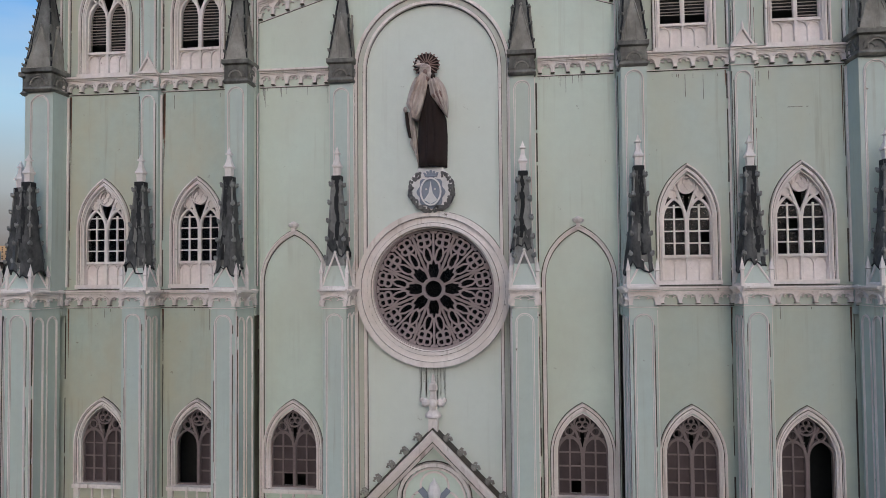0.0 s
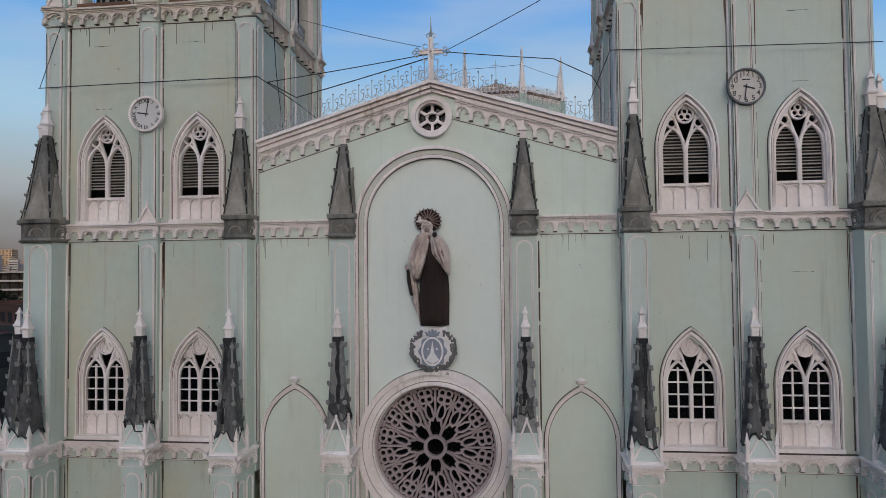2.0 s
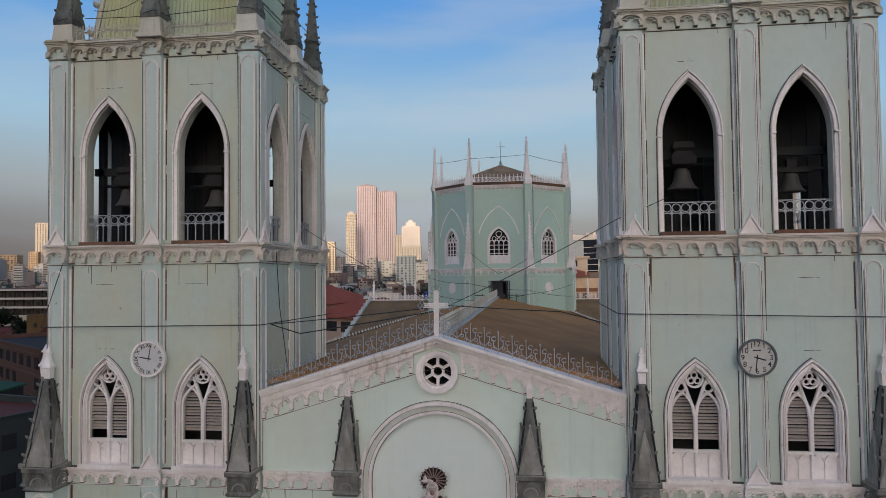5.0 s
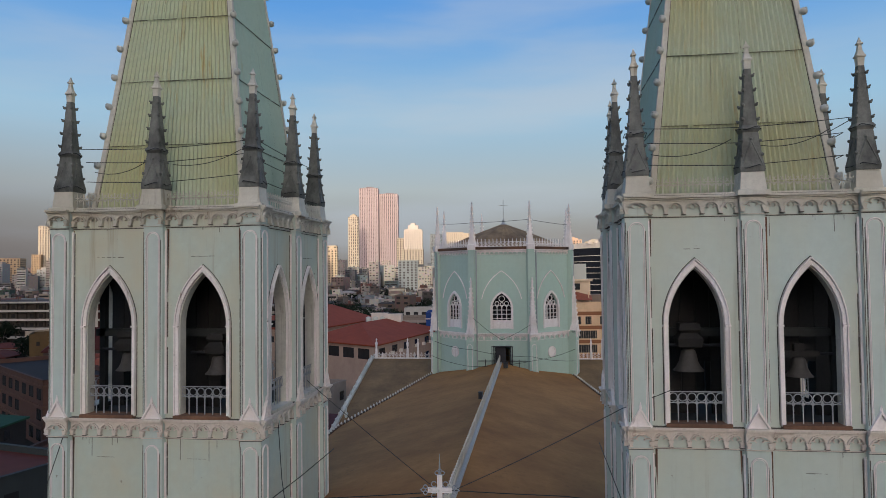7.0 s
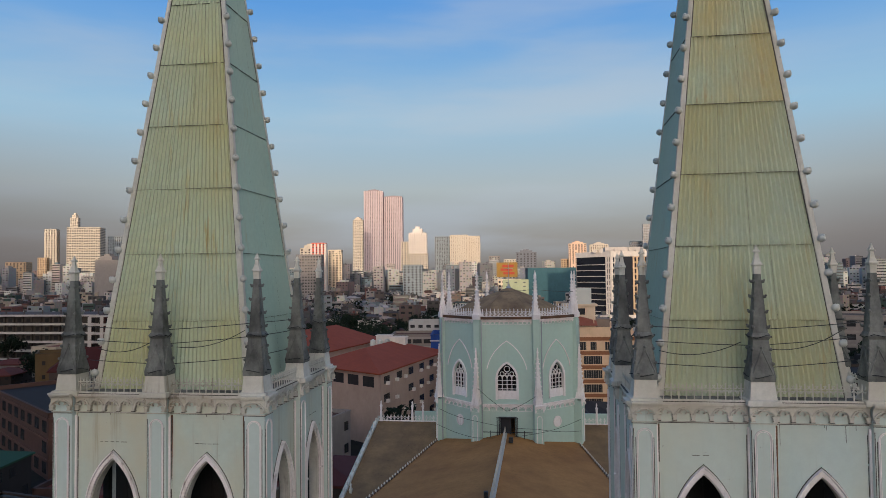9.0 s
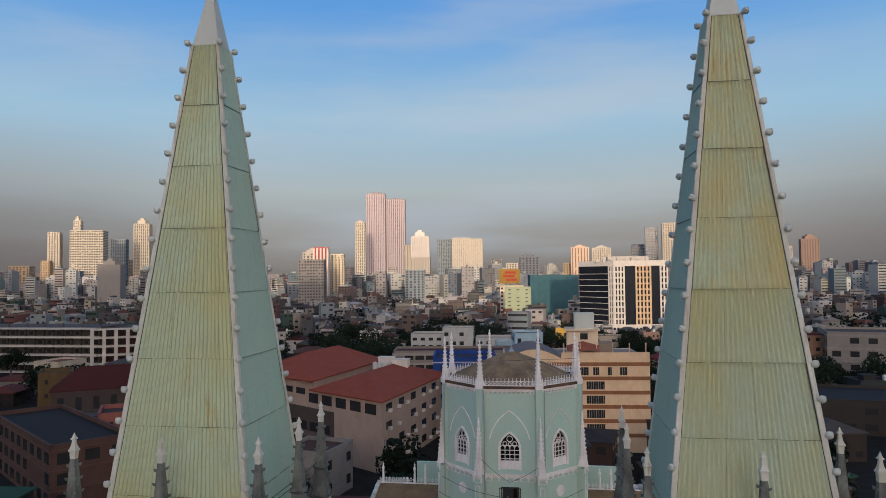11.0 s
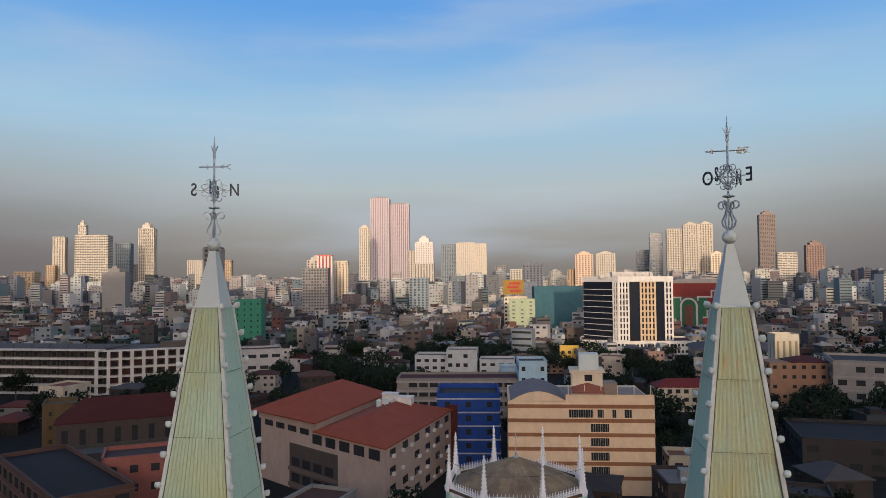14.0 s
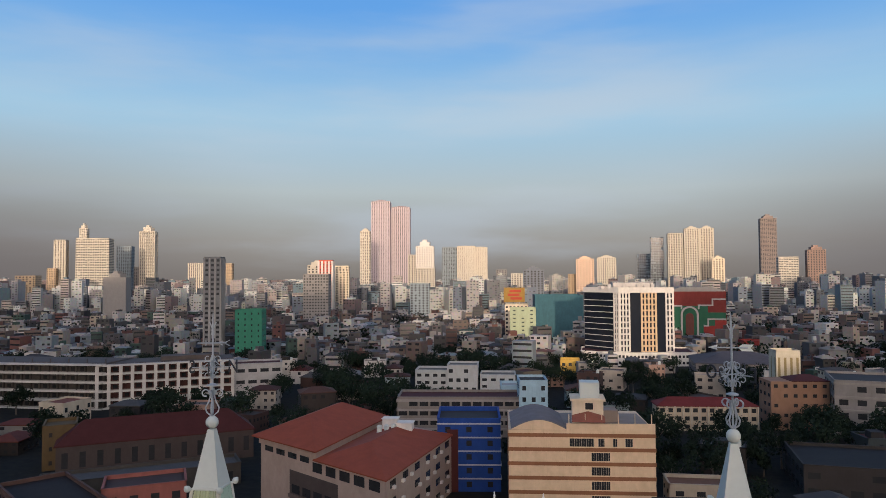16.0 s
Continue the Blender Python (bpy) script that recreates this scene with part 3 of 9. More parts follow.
def gothic_window(parent, m, u, apex, spring, hw, glass_z, sill, kind, plate=None, seed=0):
    """Two-light pointed window with circles in its head: glazed, louvred or with a light left open."""
    plate = plate or TRIM
    fr = Shape(m)
    jamb = [(u - hw - 0.09, sill)] + pointed(u, hw + 0.09, spring, apex + 0.15) + [(u + hw + 0.09, sill)]
    fr.strip(jamb, 0.15, 0.0, 0.07)
    fr.strip([(u - hw - 0.165, sill)] + pointed(u, hw + 0.165, spring, apex + 0.26) + [(u + hw + 0.165, sill)], 0.045, 0.0, 0.14)
    fr.strip([(u - hw - 0.05, sill)] + pointed(u, hw + 0.05, spring, apex + 0.08) + [(u + hw + 0.05, sill)], 0.03, 0.0, 0.11)
    fr.strip([(u - hw, sill)] + pointed(u, hw, spring, apex) + [(u + hw, sill)], 0.03, -0.24, 0.04)
    fr.box(u - hw - 0.2, u + hw + 0.2, -0.2, 0.18, sill - 0.1, sill + 0.02)
    win = part("window", fr, TRIM, parent, {"grid": "pointed window with white frame and small panes", "louvre": "pointed window with white frame and louvre slats", "open": "pointed window with a dirty frame, panes missing"}[kind])
    # dark strips paint the shade in the frame's gaps, with its rust
    jl = Shape(m)
    jl.strip([(u - hw - 0.195, sill)] + pointed(u, hw + 0.195, spring, apex + 0.305) + [(u + hw + 0.195, sill)], 0.024, -0.01, 0.012)
    jl.strip([(u - hw - 0.118, sill)] + pointed(u, hw + 0.118, spring, apex + 0.19) + [(u + hw + 0.118, sill)], 0.018, 0.06, 0.075)
    jl.box(u - hw - 0.2, u + hw + 0.2, -0.01, 0.012, sill - 0.125, sill - 0.1)
    tagged(part("frame_joint", jl, RUST_SHADE, win), kind="stuff")
    tr = Shape(m)
    b = -0.19
    lz = spring + 0.42
    tr.box(u - 0.035, u + 0.035, b, b + 0.13, sill + 0.02, spring + 0.1)
    for s in (-1, 1):
        c = u + s * hw / 2
        tr.strip([(c - hw / 2 + 0.02, glass_z)] + pointed(c, hw / 2 - 0.02, spring, apex - 0.70, 6) + [(c + hw / 2 - 0.02, glass_z)], 0.07, b, b + 0.12)
        tr.strip(circle(u + s * 0.38, apex - 0.56, 0.125, 12), 0.045, b, b + 0.12, True)
        tr.strip([(u + s * 0.02, spring - 0.05), (u + s * 0.07, spring + 0.25), (u + s * 0.17, spring + 0.55), (u + s * 0.33, apex - 0.32)], 0.075, b, b + 0.1)
        tr.strip([(c - hw / 2, glass_z - 0.03), (c + hw / 2, glass_z - 0.03)], 0.08, b, b + 0.12)
        for t in (-1, 1):
            tr.strip(circle(c + t * hw / 4, glass_z - 0.24, hw / 4 - 0.02, 6, math.pi, 0), 0.035, b, b + 0.08)
        tr.box(c - 0.018, c + 0.018, b, b + 0.08, sill, glass_z - 0.2)
    tr.strip(circle(u, apex - 0.32, 0.235, 16), 0.05, b, b + 0.12, True)
    if kind == "grid":
        tr.poly(circle(u, apex - 0.32, 0.23, 16), b, b + 0.05)
        for s in (-1, 1):
            tr.poly(circle(u + s * 0.38, apex - 0.56, 0.12, 12), b, b + 0.055)
    for k in range(3):
        a = math.pi / 2 + k * 2 * math.pi / 3
        tr.strip(circle(u + 0.105 * math.cos(a), apex - 0.32 + 0.105 * math.sin(a), 0.085, 9), 0.035, b, b + 0.09, True)
    if sill < glass_z - 0.2:
        ap = Shape(m)
        ap.box(u - hw, u + hw, b - 0.04, b + 0.02, sill, glass_z - 0.06)
        part("apron", ap, plate, win)
    part("tracery", tr, plate, win)
    w = hw / 2 - 0.05
    rows = 3
    if kind == "louvre":
        for s in (-1, 1):
            sl = Shape(m)
            c = u + s * hw / 2
            n = 17
            for i in range(3 if s < 0 or seed % 2 else 1, n):
                z = glass_z + (spring + 0.62 - glass_z) * i / n
                g = w * math.sqrt(max(0.02, 1 - (max(0.0, z - spring) / 0.66) ** 1.6))
                rise = 0.030 + 0.012 * math.sin(i * 2.3 + seed)
                sl.put([(c - g, b - 0.10, z + rise), (c + g, b - 0.10, z + rise), (c + g, b + 0.0, z), (c - g, b + 0.0, z), (c - g, b - 0.10, z + rise + 0.022), (c + g, b - 0.10, z + rise + 0.022), (c + g, b + 0.0, z + 0.022), (c - g, b + 0.0, z + 0.022)],
                       [(0, 1, 2, 3), (7, 6, 5, 4), (0, 4, 5, 1), (1, 5, 6, 2), (2, 6, 7, 3), (3, 7, 4, 0)])
            part("louvre", sl, LOUVRE, win)
    else:
        bars = Shape(m)
        pane = None
        for s in (-1, 1):
            c = u + s * hw / 2
            if kind == "open" and (seed + s) % 5 == 0:
                continue
            bars.box(c - 0.024, c + 0.024, b + 0.02, b + 0.085, glass_z, lz)
            for i in range(1, rows + 2):
                z = glass_z + (spring - glass_z) * i / rows
                bars.box(c - w, c + w, b + 0.02, b + 0.08, z - 0.02, z + 0.02)
            ph = (spring - glass_z) / rows
            for i in range(rows + 2):
                for t in (-1, 1):
                    if random.Random(seed * 77 + i * 7 + t + 3 * s).random() < 0.12:
                        continue
                    mm = Matrix.Translation(m @ Vector((c + t * w / 2, -(b + 0.03), glass_z + (i + 0.5) * ph)))
                    if pane is None:
                        ps = Shape()
                        ps.box(-w / 2 + 0.01, w / 2 - 0.01, -0.004, 0.004, -ph / 2 + 0.01, ph / 2 - 0.01)
                        pane = part("pane", ps, DUSTPANE if kind == "open" else PANE, win)
                        pane.matrix_basis = mm @ m.to_3x3().to_4x4()
                    else:
                        again(pane, win, mm @ m.to_3x3().to_4x4())
        part("glazing_grid", bars, plate, win)
    return win


# ---- bell towers ----
H = 3.33
BELFRY = [(-1.57, 0.78), (1.57, 0.78)]
SPIRE0, SPIRE1, HALF0, HALF1 = 32.3, 50.1, 2.6, 0.49


def spire_half(z):
    return HALF0 + (HALF1 - HALF0) * (z - SPIRE0) / (SPIRE1 - SPIRE0)


def bell_tower(x, inner):
    """inner: +1 where the nave lies on its right, -1 on its left."""
    tw = thing("bell_tower", "mint green steel bell tower with white gothic trim and spire", "bell tower", x, 3.3, 0, "twin towers of the church")
    back = 1 if inner > 0 else 3
    skin = MINT_OLD if inner > 0 else MINT
    # walls, tier by tier
    for k in range(4):
        m = face(k, H)
        e = H if k % 2 == 0 else H - 0.35
        sh = Shape(m)
        front = k == 0
        sh.wall(-e, e, 0, 11.5, [arch_opening(u, 0.74, 5.7, 6.95, 8.12) for u in (-1.57, 1.57)] if front else [], -0.35, 0)
        part("wall", sh, skin, tw)
        sh = Shape(m)
        sh.wall(-e, e, 11.5, 18.4, [arch_opening(u, 0.70, 11.95, 13.75, 15.06) for u in (-1.57, 1.57)] if front else [], -0.35, 0)
        part("wall", sh, skin, tw)
        sh = Shape(m)
        sh.wall(-e, e, 18.4, 25.3, [arch_opening(u, 0.70, 18.72, 20.5, 21.84) for u in (-1.57, 1.57)] if front else [], -0.35, 0)
        part("wall", sh, skin, tw)
        sh = Shape(m)
        sh.wall(-e, e, 25.3, 32.2, [arch_opening(u, w, 25.75, 28.55, 30.2) for u, w in BELFRY], -0.35, 0)
        part("wall", sh, skin, tw, "mint painted belfry wall with two pointed openings")
        # added lining: interior shade painted over the mint walls
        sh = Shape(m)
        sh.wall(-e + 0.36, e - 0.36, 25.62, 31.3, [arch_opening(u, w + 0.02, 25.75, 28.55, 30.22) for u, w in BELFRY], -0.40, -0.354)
        part("inner_lining", sh, INSIDE, tw, "near-black lining that paints shade inside the belfry")
    # corner columns above the lower buttresses, middle pilasters
    for a in (-1, 1):
        for b in (-1, 1):
            sh = Shape()
            sh.box(a * 3.20 - 0.33, a * 3.20 + 0.33, b * 3.20 - 0.33, b * 3.20 + 0.33, 0.0 if b < 0 else 11.0, 32.2)
            part("corner_pilaster", sh, PANEL, tw)
    for k in range(4):
        m = face(k, H)
        sh = Shape(m)
        sh.box(-0.32, 0.32, -0.02, 0.2, 11.8 if k else 0.0, 32.2)
        part("pilaster", sh, PANEL, tw)
        for z0, z1 in ((11.9, 17.95), (18.8, 24.85), (25.8, 31.5)):
            for u in (-3.20, 0.0, 3.20):
                tr = Shape(m)
                panel(tr, u, 0.44, z0, z1, 0.2)
                for q in ((-0.345, 0.345) if u == 0 else (-math.copysign(0.36, u),)):
                    tr.box(u + q - 0.03, u + q + 0.03, -0.01, 0.06, z0, z1 + 0.05)
                part("bead_moulding", tr, TRIM, tw)
            # lines of rust and of painted shadow beside the beads
            gp = Shape(m)
            rj = random.Random(int(z0 * 10) + k + (50 if inner < 0 else 0))
            for u in (-2.79, -0.39, 0.39, 2.79):
                z = z0
                while z < z1:
                    q = min(z1, z + rj.uniform(0.5, 1.6))
                    w = rj.choice((0.007, 0.010, 0.013, 0.02))
                    gp.box(u - w, u + w, -0.005, 0.012, z, q)
                    z = q + rj.choice((0.0, 0.0, 0.05, 0.3))
            for u in (-3.20, 0.0, 3.20):
                for q in (-0.25, 0.25):
                    gp.box(u + q - 0.010, u + q + 0.010, 0.19, 0.206, z0, z1 - 0.25)
                gp.box(u - 0.318, u - 0.298, 0.19, 0.206, z0, z1)
            tagged(part("rusted_joint", gp, RUST_SHADE, tw), "dark line of rust and painted shade beside the pilasters", kind="stuff")
    # string courses
    for zt, h in ((11.8, 0.55), (18.65, 0.55), (25.65, 0.62), (32.25, 0.6)):
        for k in range(4):
            if zt < 20 and k == back and zt < 19:
                continue
            m = face(k, H)
            sh = Shape(m)
            for s in (-1, 1):
                cornice(sh, min(s * 0.34, s * 2.85), max(s * 0.34, s * 2.85), zt, h, 0.02, 5)
                cornice(sh, s * 3.20 - 0.36, s * 3.20 + 0.36, zt + 0.02, h, 0.22, 1)
            cornice(sh, -0.36, 0.36, zt + 0.02, h, 0.22, 1)
            # cornice shadow and rust staining drawn as thin dark lines
            jl = Shape(m)
            for s in (-1, 1):
                jl.box(min(s * 0.34, s * 2.83), max(s * 0.34, s * 2.83), -0.01, 0.012, zt - h - 0.02, zt - h)
                jl.box(min(s * 0.34, s * 2.83), max(s * 0.34, s * 2.83), 0.0, 0.175, zt + 0.001, zt + 0.014)
                corbel_rust(jl, min(s * 0.34, s * 2.85), max(s * 0.34, s * 2.85), zt, h, 0.02, 5)
                jl.box(s * 3.20 - 0.34, s * 3.20 + 0.34, 0.19, 0.212, zt - h - 0.012, zt - h + 0.005)
            tagged(part("rusted_joint", jl, RUST_SHADE, tw), kind="stuff")
            part("cornice", sh, RUSTY if zt in (25.65,) else TRIM_OLD if zt > 30 else TRIM, tw, "white moulded string course of small cusped arches, rust-stained")
    # little gables on the string courses
    for zt in (18.65, 25.65):
        for k in range(4):
            m = face(k, H)
            for u in ((0,) if zt < 20 else (-3.20, 0, 3.20)):
                if zt < 20 and k == back:
                    continue
                sh = Shape(m)
                sh.strip([(u - 0.30, zt + 0.02), (u, zt + 0.52), (u + 0.30, zt + 0.02)], 0.05, 0.19, 0.30)
                sh.poly([(u - 0.27, zt), (u + 0.27, zt), (u, zt + 0.45)], 0.19, 0.215)
                sh.lathe(u, 0.25, [(zt + 0.48, 0.025), (zt + 0.58, 0.05), (zt + 0.72, 0.01)], 6)
                part("gablet", sh, TRIM, tw)
    # lower buttresses, on the front and on the free side
    free = 3 if inner > 0 else 1
    n = 0
    for k in (0, free):
        m = face(k, H)
        for u, d, db in ((-3.12, 1.60, 0.76), (0.0, 1.0, 0.0), (3.12, 1.60, 0.76)):
            outer = bool(u) and (k == free or u * inner < 0)
            u, big = (math.copysign(3.30, u), 1.22) if outer else (u, 1.0)
            sh = Shape(m)
            sh.box(u - 0.36, u + 0.36, 0.19, d, 0, 11.78)
            if db:
                sh.box(u - 0.355 * big, u + 0.355 * big, 0.19, db - 0.02, 11.78, 18.1)
            part("buttress", sh, PANEL, tw)
            tr = Shape(m)
            panel(tr, u, 0.5, 0.5, 11.1, d)
            cornice(tr, u - 0.41, u + 0.41, 11.82, 0.55, d, 1)
            if db:
                panel(tr, u, 0.5 * big, 13.0, 17.95, db - 0.02)
            for s in (-1, 1):
                tr.box(u + s * 0.36 - 0.01, u + s * 0.36 + 0.02, d - 0.09, d - 0.02, 0, 11.2)
                old = tr.m
                tr.m = m @ Matrix.Translation((u + s * 0.36, 0, 0)) @ Matrix.Rotation(s * math.pi / 2, 4, "Z")
                w = d - 0.2
                if w > 0.5:
                    for q in (0.28, 0.72):
                        panel(tr, -s * (0.2 + w * q), w * 0.32, 0.5, 11.0, 0.0)
                cornice(tr, *((-d, -0.2) if s > 0 else (0.2, d)), 11.8, 0.55, 0.0, 2 if w > 0.5 else 1)
                tr.m = old
            part("buttress_trim", tr, TRIM, tw)
            # rusted edges, with the buttress crease shadow painted in
            gp = Shape(m)
            rj = random.Random(n * 7 + (50 if inner < 0 else 0))
            for q in (-1, 1):
                z = 0.5
                while z < 11.0:
                    e_ = min(11.0, z + rj.uniform(0.8, 3.0))
                    w = rj.choice((0.008, 0.011, 0.016, 0.022))
                    gp.box(u + q * 0.365 - 0.01, u + q * 0.365 + 0.01, d - 0.13 - w, d - 0.10, z, e_)
                    gp.box(u + q * 0.42 - w, u + q * 0.42 + w, -0.005, 0.015, z, e_)
                    gp.box(u + q * 0.285 - w * 0.6, u + q * 0.285 + w * 0.6, d - 0.005, d + 0.006, z, min(e_, 10.8))
                    z = e_ + rj.choice((0.0, 0.0, 0.1, 0.6))
            tagged(part("rusted_joint", gp, RUST_SHADE, tw), "dark line of rust and painted shade beside the pilasters", kind="stuff")
            if k == 0 and inner > 0:
                for q in (-1, 1):
                    z = 0.5
                    while z < 11.0:
                        e_ = min(11.05, z + rj.uniform(0.7, 2.6))
                        rp = Shape(m)
                        w = rj.uniform(0.02, 0.06)
                        rp.box(u + q * 0.372 - 0.014, u + q * 0.372 + 0.014, d - 0.1 - w, d - 0.09, z, e_)
                        part("rust_scab", rp, RUSTED, tw)
                        z = e_ + rj.uniform(0.0, 1.6)
            n += 1
            pinnacle(tw, m, u, d - 0.40, "lower", seed=n + (7 if inner < 0 else 0), size=1.6 if outer else 1.0)
            if db:
                pinnacle(tw, m, u, db - 0.36, "capital", seed=n, size=big)
    # windows of the front
    m = face(0, H)
    for i, u in enumerate((-1.57, 1.57)):
        gothic_window(tw, m, u, 8.12, 6.95, 0.74, 5.75, 5.7, "open", GRIMED, seed=i + (3 if inner < 0 else 0))
        gothic_window(tw, m, u, 15.06, 13.75, 0.70, 12.7, 11.95, "grid", seed=i + (5 if inner < 0 else 2))
        gothic_window(tw, m, u, 21.84, 20.5, 0.70, 19.5, 18.72, "louvre", seed=i + (1 if inner < 0 else 0))
        low = Shape(m)
        low.strip([(u - 0.85, 0.5), (u - 0.85, 5.7)], 0.16, 0, 0.1)
        low.strip([(u + 0.85, 0.5), (u + 0.85, 5.7)], 0.16, 0, 0.1)
        for s in (-0.35, 0.0, 0.35):
            low.box(u + s - 0.03, u + s + 0.03, 0, 0.05, 1.0, 5.6)
        part("window_apron", low, TRIM, tw)
    # belfry frames and railings
    for k in range(4):
        m = face(k, H)
        for u, w in BELFRY:
            fr = Shape(m)
            path = [(u - w - 0.06, 25.72)] + pointed(u, w + 0.06, 28.55, 30.3) + [(u + w + 0.06, 25.72)]
            fr.strip(path, 0.11, -0.02, 0.07)
            arch = part("belfry_opening", fr, TRIM, tw, "white moulded frame of a pointed belfry opening")
            hm = Shape(m)
            hm.strip([(u - w - 0.12, 25.72)] + pointed(u, w + 0.12, 28.55, 30.42) + [(u + w + 0.12, 25.72)], 0.035, 0, 0.13)
            part("hood_mould", hm, TRIM, arch)
            rv = Shape(m)
            rv.strip([(u - w, 25.74)] + pointed(u, w, 28.55, 30.2) + [(u + w, 25.74)], 0.05, -0.36, 0.0)
            part("reveal", rv, TRIM_OLD, arch)
            for s in (-1, 1):
                im = Shape(m)
                im.box(u + s * (w + 0.08) - 0.075, u + s * (w + 0.08) + 0.075, 0, 0.145, 28.5, 28.55)
                part("impost", im, TRIM, arch)
            sl = Shape(m)
            sl.box(u - w - 0.12, u + w + 0.12, -0.36, 0.2, 25.66, 25.76)
            part("sill", sl, RUSTED if k == 0 else TRIM_OLD, arch, "rusted sill of the belfry opening")
            # crease round the hood mould, its shade painted as a line
            jl = Shape(m)
            jl.strip([(u - w - 0.15, 25.72)] + pointed(u, w + 0.15, 28.55, 30.47) + [(u + w + 0.15, 25.72)], 0.022, -0.01, 0.012)
            tagged(part("frame_joint", jl, RUST_SHADE, arch), kind="stuff")
            d = -0.12
            for z in (26.31, 26.62):
                rl = Shape(m)
                rl.box(u - w, u + w, d - 0.014, d + 0.014, z - 0.014, z + 0.014)
                part("rail", rl, IRON, arch)
            step = 2 * w / 6
            for i in range(6):
                a = u - w + step * (i + 0.5)
                rg = Shape(m)
                rg.strip(circle(a, 26.465, step / 2 - 0.012, 12), 0.024, d - 0.012, d + 0.012, True)
                part("ring", rg, IRON, arch)
                if i:
                    bl = Shape(m)
                    bl.box(a - step / 2 - 0.014, a - step / 2 + 0.014, d - 0.014, d + 0.014, 25.76, 26.4)
                    bl.strip([(a - step / 2, 26.38), (a - step / 2 + 0.045, 26.31), (a - step / 2, 26.24), (a - step / 2 - 0.045, 26.31)], 0.018, d - 0.012, d + 0.016, True)
                    part("baluster", bl, IRON, arch)
    # short cracks where plates meet above the openings
    for k in range(4):
        m = face(k, H)
        rk = random.Random(k + (9 if inner < 0 else 0))
        for u in (-1.57, 1.57):
            for z in (30.72, 22.35, 24.4, 16.9):
                if (z < 30 and k) or rk.random() < 0.45:
                    continue
                ck = Shape(m)
                a, b = u - rk.uniform(0.15, 0.55), u + rk.uniform(0.1, 0.5)
                while a < b:
                    e_ = a + rk.uniform(0.04, 0.22)
                    ck.box(a, e_, -0.01, 0.005, z + rk.uniform(-0.008, 0.0), z + rk.uniform(0.005, 0.014))
                    a = e_ + rk.uniform(0.0, 0.1)
                tagged(part("rust_crack", ck, RUST_SHADE, tw), kind="stuff")
            ck = Shape(m)
            for _ in range(11 if k == 0 else 6):
                q, z = u + rk.uniform(-1.1, 1.1), rk.choice((17.98, 25.0, 31.62, 11.2))
                w = rk.uniform(0.004, 0.009)
                ck.box(q - w, q + w, -0.01, 0.004, z - rk.choice((0.06, 0.12, 0.25, 0.6)) * rk.uniform(0.5, 1.3), z)
            tagged(part("rust_drip", ck, RUST_SHADE, tw), "thin rust drips under the string course", kind="stuff")
    # rust runs beside the pilasters
    rr = random.Random(71 if inner > 0 else 72)
    for _ in range(46 if inner > 0 else 16):
        zt = rr.choice((11.2, 18.05, 18.05, 25.0, 25.0, 31.6))
        u = rr.choice((-2.80, -2.76, -0.40, 0.40, 0.42, 2.76, 2.80)) + rr.uniform(-0.03, 0.03)
        rs = Shape(face(0, H))
        w, ln = rr.uniform(0.008, 0.026), rr.uniform(0.4, 2.6)
        rs.put([(u - w, 0.004, zt), (u + w, 0.004, zt), (u + w * 0.6, 0.004, zt - ln * 0.6), (u, 0.004, zt - ln), (u - w * 0.7, 0.004, zt - ln * 0.5),
                (u - w, -0.01, zt), (u + w, -0.01, zt), (u + w * 0.6, -0.01, zt - ln * 0.6), (u, -0.01, zt - ln), (u - w * 0.7, -0.01, zt - ln * 0.5)],
               [(4, 3, 2, 1, 0), (5, 6, 7, 8, 9), (0, 1, 6, 5), (1, 2, 7, 6), (2, 3, 8, 7), (3, 4, 9, 8), (4, 0, 5, 9)])
        part("rust_run", rs, RUSTED, tw)
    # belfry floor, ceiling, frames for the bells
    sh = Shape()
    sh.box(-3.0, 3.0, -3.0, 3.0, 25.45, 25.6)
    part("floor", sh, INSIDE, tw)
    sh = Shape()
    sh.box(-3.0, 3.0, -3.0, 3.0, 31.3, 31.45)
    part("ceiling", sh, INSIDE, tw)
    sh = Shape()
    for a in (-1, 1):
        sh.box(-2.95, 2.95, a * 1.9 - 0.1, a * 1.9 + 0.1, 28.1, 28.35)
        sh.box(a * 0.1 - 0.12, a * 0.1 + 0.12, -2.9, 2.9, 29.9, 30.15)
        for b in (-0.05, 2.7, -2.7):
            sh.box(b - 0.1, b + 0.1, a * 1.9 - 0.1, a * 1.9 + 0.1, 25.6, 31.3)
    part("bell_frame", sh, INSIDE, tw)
    # added near-black boarding behind the bells blocks light from the back, some boards cut short
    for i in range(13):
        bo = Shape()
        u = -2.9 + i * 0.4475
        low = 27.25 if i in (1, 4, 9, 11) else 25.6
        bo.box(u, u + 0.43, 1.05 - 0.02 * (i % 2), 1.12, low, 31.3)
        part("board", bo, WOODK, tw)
    sh = Shape()
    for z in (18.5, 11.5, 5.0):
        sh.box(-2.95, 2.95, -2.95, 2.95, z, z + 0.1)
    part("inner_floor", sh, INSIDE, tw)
    # added dark partitions, so the windows show black instead of lit mint
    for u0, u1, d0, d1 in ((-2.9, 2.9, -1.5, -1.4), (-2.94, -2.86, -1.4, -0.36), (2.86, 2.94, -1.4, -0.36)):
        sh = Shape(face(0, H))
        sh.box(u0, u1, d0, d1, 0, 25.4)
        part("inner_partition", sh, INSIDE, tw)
    # parapet cresting and pinnacles at the foot of the spire
    deck = Shape()
    deck.box(-3.3, 3.3, -3.3, 3.3, 32.15, 32.28)
    part("deck", deck, GREY, tw)
